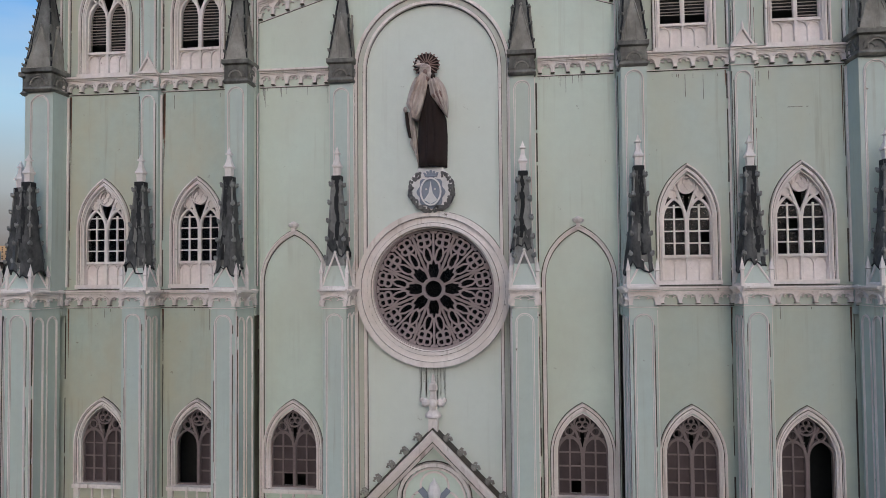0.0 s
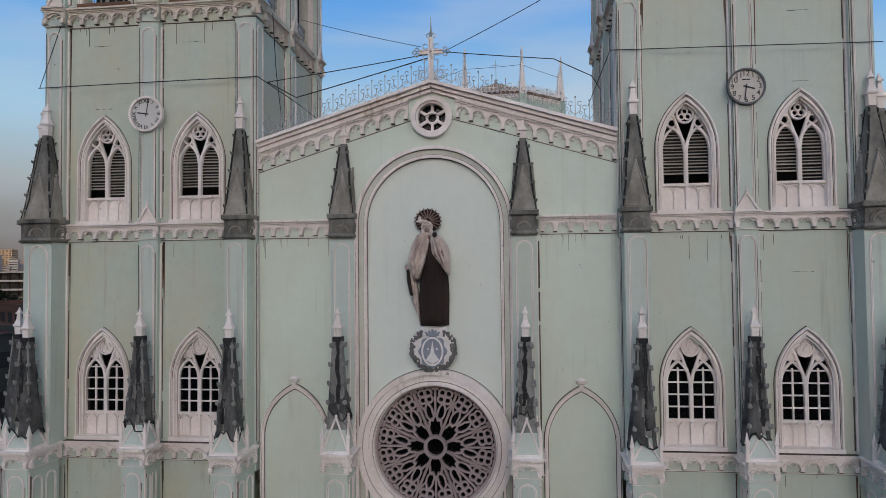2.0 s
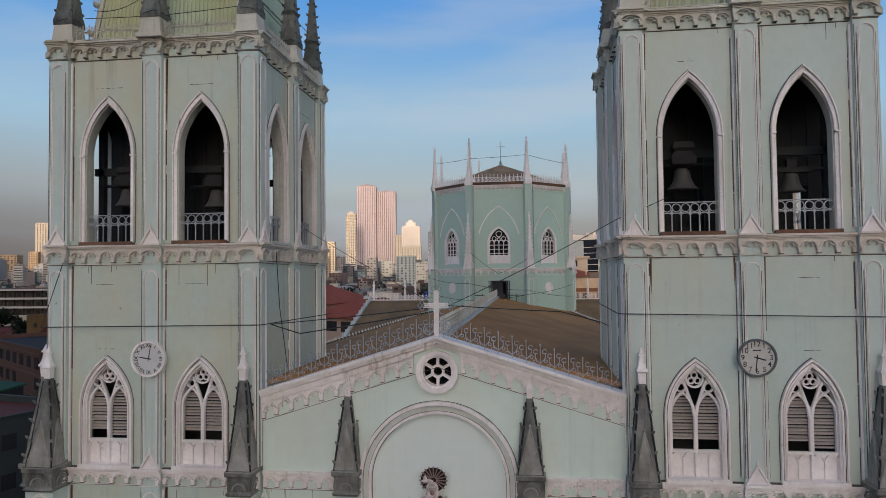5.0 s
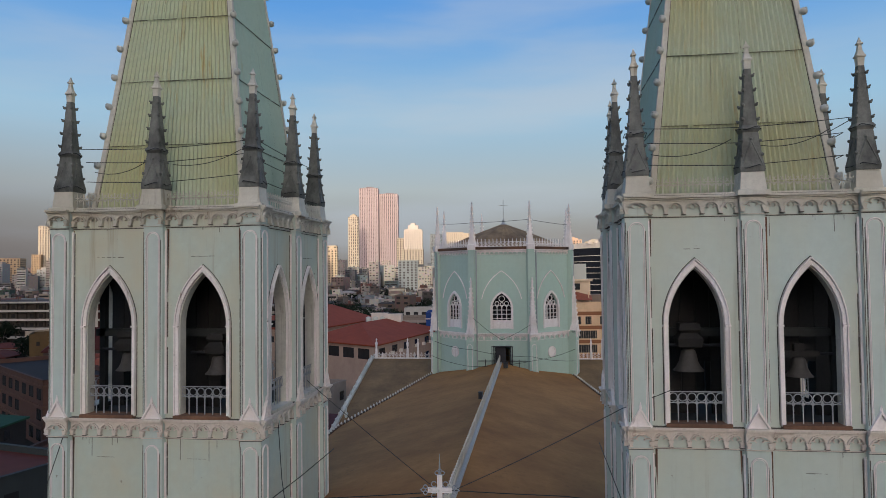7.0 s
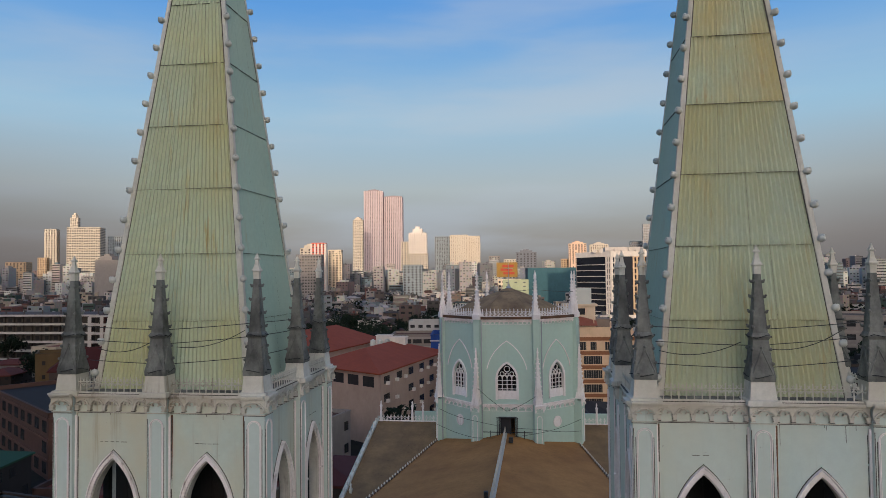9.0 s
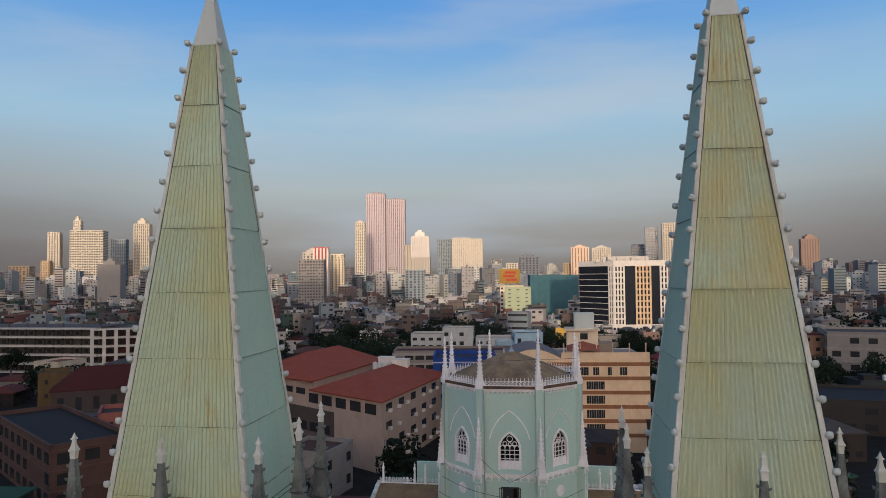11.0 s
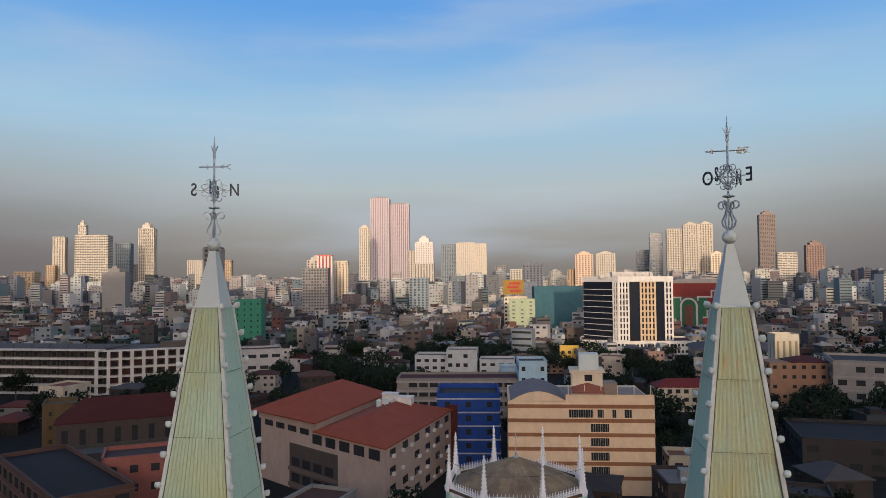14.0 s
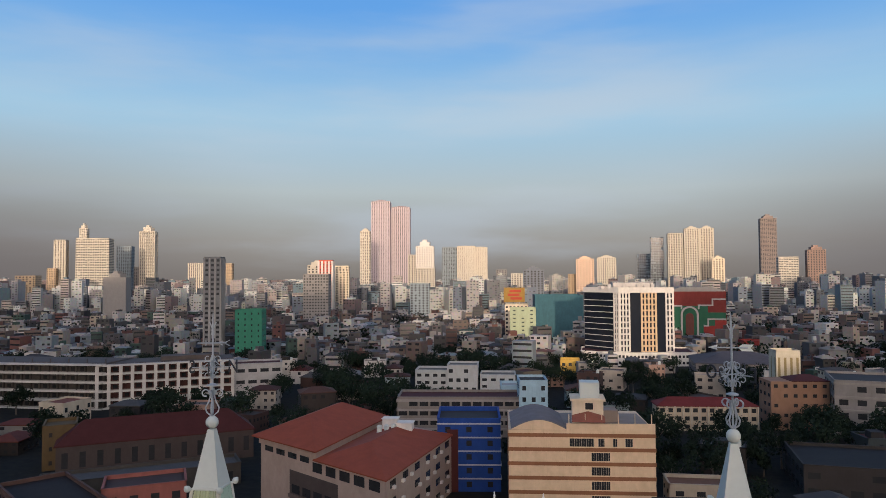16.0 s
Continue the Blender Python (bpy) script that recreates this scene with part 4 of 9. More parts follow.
    for k in range(4):
        m = face(k, H)
        for s in (-1, 1):
            cr = Shape(m)
            u0, u1 = sorted((s * 0.42, s * 2.75))
            d = 0.1
            cr.box(u0, u1, d - 0.02, d + 0.02, 32.26, 32.32)
            n_ = 11
            st = (u1 - u0) / n_
            cr.box(u0, u1, d - 0.012, d + 0.012, 32.55, 32.575)
            for i in range(n_):
                a = u0 + st * (i + 0.5)
                cr.strip([(a, 32.3), (a, 32.78)], 0.028, d - 0.012, d + 0.012)
                cr.strip(circle(a, 32.5, st * 0.42, 6, math.pi, 0), 0.025, d - 0.012, d + 0.012)
                for t in (-1, 1):
                    cr.strip(circle(a + t * 0.05, 32.68, 0.05, 5, math.pi / 2 - t * 0.4, math.pi / 2 - t * 4.2), 0.02, d - 0.01, d + 0.01)
            part("cresting", cr, TRIM_OLD, tw, "pale iron cresting with leaf tips")
        pinnacle(tw, m, 0, 0.0, "top", seed=k)
        pinnacle(tw, m, 3.13, -0.2, "top", seed=k + 4)
    # spire: core, corrugated sheets, ribs with knobs, lead cap
    core = Shape()
    core.lathe(0, 0, [(SPIRE0 - 0.1, HALF0 - 0.06), (SPIRE1, HALF1 - 0.05)], 4, math.pi / 4, True)
    part("spire_core", core, GREY, tw)
    rows = 8
    seam = Shape()
    for k in range(4):
        for i in range(rows):
            z0 = SPIRE0 + (SPIRE1 - SPIRE0) * i / rows - (0.1 if i == 0 else 0.04)
            z1 = SPIRE0 + (SPIRE1 - SPIRE0) * (i + 1) / rows
            sh = Shape(Matrix.Rotation(k * math.pi / 2, 4, "Z"))
            h0, h1 = spire_half(z0), spire_half(z1)
            nn = max(8, int(2 * (h0 - 0.08) / 0.072))
            pts = []
            for j in range(nn + 1):
                q = -1 + 2 * j / nn
                amp = 0.042 if j % 2 else -0.022
                pts += [(q * (h0 - 0.05), h0 + amp + 0.022, z0), (q * (h1 - 0.05), h1 + amp, z1)]
            sh.put(pts, [(2 * j, 2 * j + 2, 2 * j + 3, 2 * j + 1) for j in range(nn)])
            # front sheets yellowed; the other faces take the darker side tone
            part("metal_sheet", sh, (SHEET_RUST if inner < 0 and i >= 4 else SHEET) if k == 0 else SHEET_SIDE, tw)
            seam.m = sh.m
            if i:
                rs = random.Random(k * 31 + i + (400 if inner < 0 else 0))
                q = -h0 + 0.1
                while q < h0 - 0.15:
                    e_ = min(h0 - 0.1, q + rs.uniform(0.3, 1.3))
                    seam.strip([(q, z0), (e_, z0 + rs.uniform(-0.01, 0.01))], rs.uniform(0.004, 0.009), h0 + 0.03, h0 + 0.060)
                    q = e_ + rs.uniform(0.02, 0.2)
            for q in ((-0.33, 0.36) if i % 2 else (0.1,)):
                wd = 0.0025
                seam.put([(q * h0 - wd, h0 + 0.058, z0), (q * h0 + wd, h0 + 0.058, z0), (q * h1 + wd, h1 + 0.037, z1), (q * h1 - wd, h1 + 0.037, z1)], [(0, 1, 2, 3)])
            for q in (-1, 1):
                seam.put([(q * (h0 - 0.07), h0 + 0.05, z0), (q * (h0 - 0.115), h0 + 0.05, z0), (q * (h1 - 0.115), h1 + 0.028, z1), (q * (h1 - 0.07), h1 + 0.028, z1)], [(0, 1, 2, 3)])
    tagged(part("seam", seam, RUST_SHADE, tw), "rusted seams between the sheets", kind="stuff")
    knob_mesh = None
    for a, b in ((1, -1), (-1, -1), (1, 1), (-1, 1)):
        rib = Shape()
        p0, p1 = spire_half(SPIRE0 - 0.05), spire_half(SPIRE1)
        rib.put([(a * p + da, -b * p + db, z) for p, z, g in ((p0, SPIRE0 - 0.05, 0.09), (p1, SPIRE1, 0.055)) for da, db in ((-g, -g), (g, -g), (g, g), (-g, g))],
                [(0, 1, 5, 4), (1, 2, 6, 5), (2, 3, 7, 6), (3, 0, 4, 7), (3, 2, 1, 0), (4, 5, 6, 7)])
        ro = part("spire_rib", rib, TRIM_OLD, tw, "white corner rib of the spire with round knobs")
        for i in range(18):
            z = SPIRE0 + 0.5 + (SPIRE1 - SPIRE0 - 0.45) * i / 17
            p = spire_half(z) + 0.13
            if knob_mesh is None:
                kn = Shape()
                kn.ball(0, 0, 0.0, 0.125, 8, 0.95)
                kn.ball(0.06, 0, 0.06, 0.06, 6)
                kn.tube([(-0.2, 0, -0.06), (0, 0, -0.02)], 0.05, 6)
                knob_mesh = part("knob", kn, METAL, ro, "", True)
                kb = knob_mesh
            else:
                kb = again(knob_mesh, ro, Matrix())
            kb.matrix_basis = Matrix.Translation((a * p, b * p, z)) @ Matrix.Rotation(math.atan2(b, a), 4, "Z")
    cap = Shape()
    cap.lathe(0, 0, [(SPIRE1 - 0.02, HALF1 + 0.03), (SPIRE1 + 0.05, HALF1 + 0.03), (SPIRE1 + 0.06, HALF1 - 0.01), (52.15, 0.12)], 4, math.pi / 4, True)
    part("spire_cap", cap, METAL, tw, "smooth pale lead cap of the spire")
    bl = Shape()
    bl.lathe(0, 0, [(52.39 - 0.23 * math.cos(math.pi * q / 10), max(0.02, 0.23 * math.sin(math.pi * q / 10))) for q in range(11)], 16)
    part("ball", bl, METAL, tw, "round ball at the tip", True)
    return tw


bell_tower(-9.01, 1)
bell_tower(9.01, -1)


# ---- nave front ----
CREAMY = material("faded_cream_paint", (0.60, 0.60, 0.53), 0.6, spots=(0.5, 0.5, 0.4, 0.7), streaks=0.8, streak_col=(0.2, 0.14, 0.08), grain=0.12, bump=0.1, scale=8.0)
RAKE = 0.305


def rake(u):
    return -RAKE * abs(u)


def nave_front():
    nv = thing("church_nave", "mint green gabled church front with rose window and white mouldings", "church front")
    W = 5.46
    rose = [(u, 11.77 - math.sqrt(max(0, 1.86 ** 2 - u * u)), 11.77 + math.sqrt(max(0, 1.86 ** 2 - u * u))) for u in [1.86 * -math.cos(math.pi * i / 24) for i in range(25)]]
    side = [arch_opening(s * 4.36, 0.74, 5.7, 6.95, 8.12) for s in (-1, 1)]
    sh = Shape()
    sh.wall(-W, W, 0, 9.3, side, -0.4, 0)
    part("wall", sh, MINT_NAVE, nv)
    sh = Shape()
    sh.wall(-W, W, 9.3, 20.2, [rose], -0.4, 0)
    part("wall", sh, MINT_NAVE, nv)
    sh = Shape()
    eye = [(u, 21.70 - math.sqrt(max(0, 0.44 ** 2 - u * u)), 21.70 + math.sqrt(max(0, 0.44 ** 2 - u * u))) for u in [0.44 * -math.cos(math.pi * i / 12) for i in range(13)]]
    sh.wall(-W, W, 20.2, lambda u: 22.70 + rake(u), [eye], -0.4, 0)
    part("gable_wall", sh, MINT_NAVE, nv)
    # raking cornice
    tr = Shape()
    for a, b in ((-W, 0), (0, W)):
        tr.strip([(a, 22.74 + rake(a)), (b, 22.74 + rake(b))], 0.10, -0.5, 0.34)
        tr.strip([(a, 22.63 + rake(a)), (b, 22.63 + rake(b))], 0.12, -0.02, 0.24)
        tr.strip([(a, 22.51 + rake(a)), (b, 22.51 + rake(b))], 0.09, -0.02, 0.15)
    for s in (-1, 1):
        u0, u1 = sorted((s * 0.72, s * W))
        cornice(tr, u0, u1, 22.47, 0.64, 0.0, 10, rake)
    part("raking_cornice", tr, TRIM, nv, "white raking cornice with a row of hanging arches")
    # wheel light in the gable
    ey = Shape()
    ey.strip(circle(0, 21.70, 0.56, 24), 0.14, -0.02, 0.2, True)
    ey.strip(circle(0, 21.70, 0.46, 24), 0.06, -0.3, 0.12, True)
    ey.strip(circle(0, 21.70, 0.17, 14), 0.07, -0.16, -0.04, True)
    for k in range(6):
        a = math.pi / 2 + k * math.pi / 3
        ey.strip([(0.17 * math.cos(a), 21.70 + 0.17 * math.sin(a)), (0.45 * math.cos(a), 21.70 + 0.45 * math.sin(a))], 0.085, -0.16, -0.05)
    wl = part("wheel_window", ey, TRIM, nv, "small round six-spoked window in the gable")
    gl = Shape()
    gl.poly(circle(0, 21.70, 0.44, 20), -0.26, -0.25)
    part("pane", gl, PANE, wl)
    # tall round-headed frame
    fr = Shape()
    for r, w, d in ((2.34, 0.10, 0.18), (2.07, 0.08, 0.14)):
        fr.strip([(-r, 0)] + circle(0, 18.43, r, 28, math.pi, 0) + [(r, 0)], w, -0.01, d)
    band = Shape()
    band.strip([(-2.2, 0)] + circle(0, 18.43, 2.2, 28, math.pi, 0) + [(2.2, 0)], 0.17, -0.01, 0.09)
    part("arch_band", band, CREAMY, nv)
    # grooves between the mouldings: joints plus shade put into colour
    jl = Shape()
    for r in (2.40, 2.285, 2.115, 2.02):
        jl.strip([(-r, 0)] + circle(0, 18.43, r, 28, math.pi, 0) + [(r, 0)], 0.020, -0.01, 0.014 if r > 2.35 or r < 2.05 else 0.1)
    for r in (2.35, 2.185, 1.985):
        jl.strip(circle(0, 11.77, r, 48), 0.024, -0.01, 0.012 if r > 2.3 else 0.18, True)
    for a, b in ((-W, 0), (0, W)):
        jl.strip([(a, 21.82 + rake(a)), (b, 21.82 + rake(b))], 0.014, -0.01, 0.012)
    tagged(part("rusted_joint", jl, RUST_SHADE, nv), "dark joints and painted shade between the mouldings", kind="stuff")
    part("arch_moulding", fr, TRIM, nv, "tall white round-headed moulding on the front")
    # paler field inside the frame
    nc = Shape()
    us = [2.02 * -math.cos(math.pi * i / 24) for i in range(25)]
    for ua, ub in zip(us, us[1:]):
        ra, rb = math.sqrt(2.2 ** 2 - ua * ua), math.sqrt(2.2 ** 2 - ub * ub)
        ta, tb = 18.43 + math.sqrt(max(0, 2.02 ** 2 - ua * ua)), 18.43 + math.sqrt(max(0, 2.02 ** 2 - ub * ub))
        nc.poly([(ua, 0), (ub, 0), (ub, 11.77 - rb), (ua, 11.77 - ra)], -0.01, 0.005)
        nc.poly([(ua, 11.77 + ra), (ub, 11.77 + rb), (ub, tb), (ua, ta)] if tb > 18.431 and ta > 18.431 else [(ua, 11.77 + ra), (ub, 11.77 + rb), (ub, max(tb, 18.43)), (ua, max(ta, 18.432))], -0.01, 0.005)
    part("niche_field", nc, NICHE, nv, "pale blue-grey field inside the round-headed frame")
    # rose window
    ro = None
    for r, w, d0, d1 in ((2.26, 0.16, -0.01, 0.26), (2.08, 0.22, -0.01, 0.17), (1.93, 0.10, -0.01, 0.24), (1.85, 0.03, -0.38, 0.14)):
        rs = Shape()
        rs.strip(circle(0, 11.77, r, 56), w, d0, d1, True)
        ring = part("ring_moulding" if ro else "rose_window", rs, TRIM, ro or nv, "" if ro else "great round rose window with moulded white ring")
        ro = ro or ring
    tr = Shape()
    b = -0.16

    def pol(r, a):
        return (r * math.cos(a), 11.77 + r * math.sin(a))

    for r, w, e in ((0.29, 0.07, 0.17), (0.335, 0.025, 0.20), (1.81, 0.08, 0.12)):
        tr.strip(circle(0, 11.77, r, 40), w, b, b + e, True)
    for k in range(8):
        a0 = math.pi / 8 + k * math.pi / 4
        tr.strip([pol(0.33, a0), pol(1.8, a0)], 0.075, b, b + 0.10)
        for q in (-0.028, 0.028):
            tr.strip([(pol(0.33, a0)[0] - q * math.sin(a0), pol(0.33, a0)[1] + q * math.cos(a0)), (pol(1.8, a0)[0] - q * math.sin(a0), pol(1.8, a0)[1] + q * math.cos(a0))], 0.016, b, b + 0.14)
        c = a0 + math.pi / 8
        # trefoil-headed light next to the hub: shoulders on the spokes, then three lobes
        for s in (-1, 1):
            tr.strip([pol(0.46, c + s * 0.375), pol(0.60, c + s * 0.345), pol(0.66, c + s * 0.27), pol(0.76, c + s * 0.235), pol(0.82, c + s * 0.15), pol(0.79, c + s * 0.10), pol(0.88, c + s * 0.055), pol(0.93, c)], 0.061, b, b + 0.105)
        # stem, forking towards the two foils
        tr.strip([pol(0.92, c), pol(1.75, c)], 0.061, b, b + 0.102)
        for s in (-1, 1):
            # pointed petal between stem and spoke
            tr.strip([pol(0.80, c + s * 0.20), pol(0.92, c + s * 0.275), pol(1.06, c + s * 0.285), pol(1.20, c + s * 0.25), pol(1.33, c + s * 0.185)], 0.056, b, b + 0.098)
            tr.strip([pol(0.90, c + s * 0.04), pol(1.02, c + s * 0.075), pol(1.16, c + s * 0.10), pol(1.33, c + s * 0.185)], 0.056, b, b + 0.096)
            tr.strip([pol(1.12, c + s * 0.285), pol(1.26, c + s * 0.345), pol(1.36, c + s * 0.37)], 0.054, b, b + 0.094)
            # quatrefoil of four round eyes
            cu, cz = pol(1.515, c + s * 0.198)
            for f in range(4):
                w = c + s * 0.198 + math.pi / 4 + f * math.pi / 2
                tr.strip(circle(cu + 0.135 * math.cos(w), cz + 0.135 * math.sin(w), 0.108, 12), 0.062, b, b + 0.082 + f * 0.005, True)
            tr.poly(circle(cu, cz, 0.05, 8), b, b + 0.075)
            # solid spandrels at the rim
            for q, g in ((1.73, 0.035), (1.72, 0.36)):
                tr.poly(circle(*pol(q, c + s * g), 0.055, 7), b, b + 0.07)
    part("tracery", tr, TRACERY, ro, "dirty pinkish tracery of circles and petals")
    gl = Shape()
    gl.poly(circle(0, 11.77, 1.84, 40), b - 0.06, b - 0.05)
    part("pane", gl, PANE, ro)
    # portal gable under the rose
    pg = Shape()
    slope = 1.02
    for w, d, off in ((0.2, 0.5, 0.0), (0.1, 0.38, -0.17), (0.08, 0.6, 0.11)):
        pg.strip([(-3.0, 7.45 - 3.0 * slope + off * 1.4), (0, 7.45 + off * 1.4), (3.0, 7.45 - 3.0 * slope + off * 1.4)], w, 0.0, d)
    for i in range(6):
        for s in (-1, 1):
            u = s * (0.32 + 0.4 * i)
            z = 7.62 - abs(u) * slope
            ck = Shape()
            ck.ball(u + s * 0.08, 0.45, z + 0.10, 0.085, 6)
            ck.tube([(u, 0.45, z), (u + s * 0.12, 0.45, z + 0.16), (u + s * 0.22, 0.45, z + 0.14), (u + s * 0.24, 0.45, z + 0.06)], 0.05, 6)
            ck.tube([(u, 0.45, z), (u + s * 0.03, 0.45, z + 0.18), (u + s * 0.12, 0.45, z + 0.25), (u + s * 0.18, 0.45, z + 0.22)], 0.04, 6)
            part("crocket", ck, DRAB, nv, "weathered grey leaf crocket")
    # dark outlines of the portal gable, shade painted along its mouldings
    pj = Shape()
    for off, d in ((0.175, 0.42), (-0.10, 0.40), (-0.235, 0.14)):
        pj.strip([(-3.0, 7.45 - 3.0 * slope + off * 1.4), (0, 7.45 + off * 1.4), (3.0, 7.45 - 3.0 * slope + off * 1.4)], 0.026, 0.0, d + 0.10)
    for r in (1.12, 0.985):
        pj.strip(circle(0, 5.55, r, 28), 0.024, 0.0, 0.16, True)
    tagged(part("rusted_joint", pj, RUST_SHADE, nv), kind="stuff")
    for r, w, d in ((1.05, 0.1, 0.3), (0.92, 0.06, 0.2)):
        pg.strip(circle(0, 5.55, r, 24), w, 0, d, True)
    for k in range(3):
        a = math.pi / 2 + k * 2 * math.pi / 3
        pg.strip(circle(0.38 * math.cos(a), 5.55 + 0.38 * math.sin(a), 0.42, 14, a - 1.9, a + 1.9), 0.06, 0, 0.14)
    pg.box(-0.13, 0.13, 0, 0.4, 7.5, 8.0)
    pg.lathe(0, 0.25, [(7.95, 0.12), (8.0, 0.24), (8.06, 0.24), (8.2, 0.12), (8.45, 0.14), (8.6, 0.1), (8.75, 0.09), (8.8, 0.14), (8.95, 0.13), (9.0, 0.07), (9.25, 0.03)], 8)
    for s in (-1, 1):
        pg.ball(s * 0.22, 0.3, 8.42, 0.13, 7)
        pg.ball(s * 0.33, 0.3, 8.5, 0.08, 7)
    pg.ball(0, 0.42, 8.42, 0.13, 7)
    part("portal_gable", pg, TRIM, nv, "white portal gable with leafy crockets and a fleuron")
    back = Shape()
    back.poly([(-2.9, 4.4), (2.9, 4.4), (0, 7.35)], -0.01, 0.1)
    part("tympanum", back, MINT_NAVE, nv)
    dp = Shape()
    rd = random.Random(3)
    for _ in range(16):
        u = rd.uniform(-0.45, 0.45)
        dp.box(u - 0.006, u + 0.006 + rd.uniform(0, 0.02), -0.01, 0.005, rd.uniform(8.2, 9.1), 9.46)
    for _ in range(24):
        u = rd.choice((-1, 1)) * rd.uniform(3.2, 5.4)
        dp.box(u - 0.004, u + 0.004, -0.01, 0.004, 18.06 - rd.choice((0.05, 0.12, 0.2, 0.45)) * rd.uniform(0.6, 1.3), 18.08)
    tagged(part("rust_drip", dp, RUST_SHADE, nv), "thin rust drips on the front", kind="stuff")
    # buttresses beside the frame, blind arches, side windows, short string courses
    for s in (-1, 1):
        x = s * 2.73
        bt = Shape()
        bt.box(x - 0.35, x + 0.35, -0.02, 1.18, 0, 11.78)
        bt.box(x - 0.36, x + 0.36, -0.02, 0.34, 11.78, 18.1)
        part("buttress", bt, PANEL, nv)
        tr = Shape()
        panel(tr, x, 0.5, 0.5, 11.1, 1.18)
        panel(tr, x, 0.48, 13.0, 17.9, 0.34)
        cornice(tr, x - 0.40, x + 0.40, 11.82, 0.58, 1.18, 1)
        for q in (-1, 1):
            tr.m = Matrix.Translation((x + q * 0.35, 0, 0)) @ Matrix.Rotation(q * math.pi / 2, 4, "Z")
            panel(tr, -q * 0.85, 0.42, 0.5, 11.1, 0.0)
            panel(tr, -q * 0.32, 0.42, 0.5, 11.1, 0.0)
            cornice(tr, *((-1.18, 0.0) if q > 0 else (0.0, 1.18)), 11.8, 0.55, 0.0, 2)
            tr.box(*((-0.3, -0.24) if q > 0 else (0.24, 0.3)), 0, 0.03, 11.9, 18.0)
            tr.m = Matrix()
        part("buttress_trim", tr, TRIM, nv)
        # rust and painted crease shadow along the nave buttresses
        gp = Shape()
        rj = random.Random(60 + s)
        for q in (-1, 1):
            for za, zb, dd in ((0.5, 11.0, 1.06), (12.0, 17.9, 0.2)):
                z = za
                while z < zb:
                    e_ = min(zb, z + rj.uniform(0.8, 3.0))
                    w = rj.choice((0.008, 0.011, 0.016, 0.022))
                    gp.box(x + q * 0.36 - 0.01, x + q * 0.36 + 0.01, dd - 0.03 - w, dd, z, e_)
                    gp.box(x + q * 0.42 - w, x + q * 0.42 + w, -0.005, 0.015, z, e_)
                    z = e_ + rj.choice((0.0, 0.0, 0.1, 0.6))
        tagged(part("rusted_joint", gp, RUST_SHADE, nv), "dark line of rust and painted shade beside the pilasters", kind="stuff")
        pinnacle(nv, Matrix(), x, 0.82, "lower", seed=21 + s, size=0.5)
        pinnacle(nv, Matrix(), x, 0.06, "capital", -0.55, seed=31)
        c = Shape()
        u0, u1 = sorted((s * 3.2, s * 5.42))
        cornice(c, u0, u1, 18.65, 0.55, 0.0, 5)
        part("cornice", c, TRIM, nv)
        cj = Shape()
        corbel_rust(cj, u0, u1, 18.65, 0.55, 0.0, 5)
        cj.box(u0, u1, -0.01, 0.012, 18.08, 18.10)
        corbel_rust(cj, *sorted((s * 0.72, s * W)), 22.47, 0.64, 0.0, 10, rake)
        tagged(part("rusted_joint", cj, RUST_SHADE, nv), kind="stuff")
        ba = Shape()
        ba.strip([(s * 4.32 - 1.03, 0.5)] + pointed(s * 4.32, 1.03, 12.0, 13.55) + [(s * 4.32 + 1.03, 0.5)], 0.10, -0.01, 0.06)
        ba.strip([(s * 4.32 - 1.06, 0.5)] + pointed(s * 4.32, 1.06, 12.0, 13.6) + [(s * 4.32 + 1.06, 0.5)], 0.035, -0.01, 0.11)
        # blind arch edges darkened with painted shade and rust
        jb = Shape()
        for q in (1.095, 0.972):
            jb.strip([(s * 4.32 - q, 0.5)] + pointed(s * 4.32, q, 12.0, 13.55 + (q - 1.03) * 1.5) + [(s * 4.32 + q, 0.5)], 0.024, -0.01, 0.012)
        tagged(part("rusted_joint", jb, RUST_SHADE, nv), kind="stuff")
        ba.box(s * 4.32 - 0.06, s * 4.32 + 0.06, 0, 0.14, 13.55, 13.7)
        ba.lathe(s * 4.32, 0.08, [(13.68, 0.06), (13.72, 0.15), (13.8, 0.17), (13.84, 0.1), (13.88, 0.03)], 8)
        part("blind_arch", ba, TRIM, nv, "white blind pointed arch moulding")
        gothic_window(nv, Matrix(), s * 4.36, 8.12, 6.95, 0.74, 5.75, 5.7, "open", GRIMED, seed=11 + s)
        ap = Shape()
        for q in (-0.4, 0.0, 0.4):
            ap.box(s * 4.36 + q - 0.03, s * 4.36 + q + 0.03, 0, 0.05, 1.0, 5.6)
        part("window_apron", ap, TRIM, nv)
    # iron cresting up the gable
    cr = Shape()
    n = 26
    for i in range(n):
        u = -5.3 + 10.6 * (i + 0.5) / n
        z = 22.80 + rake(u)
        d = 0.1
        s = 1 if i % 2 else -1
        cr.strip([(u, z), (u, z + 0.62)], 0.02, d - 0.01, d + 0.01)
        for q in (-1, 1):
            cr.strip([(u + q * 0.10 * (1 - math.cos(w)) + q * 0.06 * math.sin(w * 1.5), z + 0.1 + 0.10 * w) for w in [k * 0.5 for k in range(7)]], 0.02, d - 0.01, d + 0.01)
            cr.strip(circle(u + q * 0.13, z + 0.44, 0.065, 8, 0.5, 5.6), 0.018, d - 0.01, d + 0.01)
            cr.strip(circle(u + q * 0.16, z + 0.16, 0.045, 7), 0.016, d - 0.01, d + 0.01, True)
        cr.ball(u, d, z + 0.64, 0.03, 5)
    part("cresting", cr, IRON, nv, "scrolled iron cresting along the gable")
    # added dark backing that keeps the nave windows black
    ib = Shape()
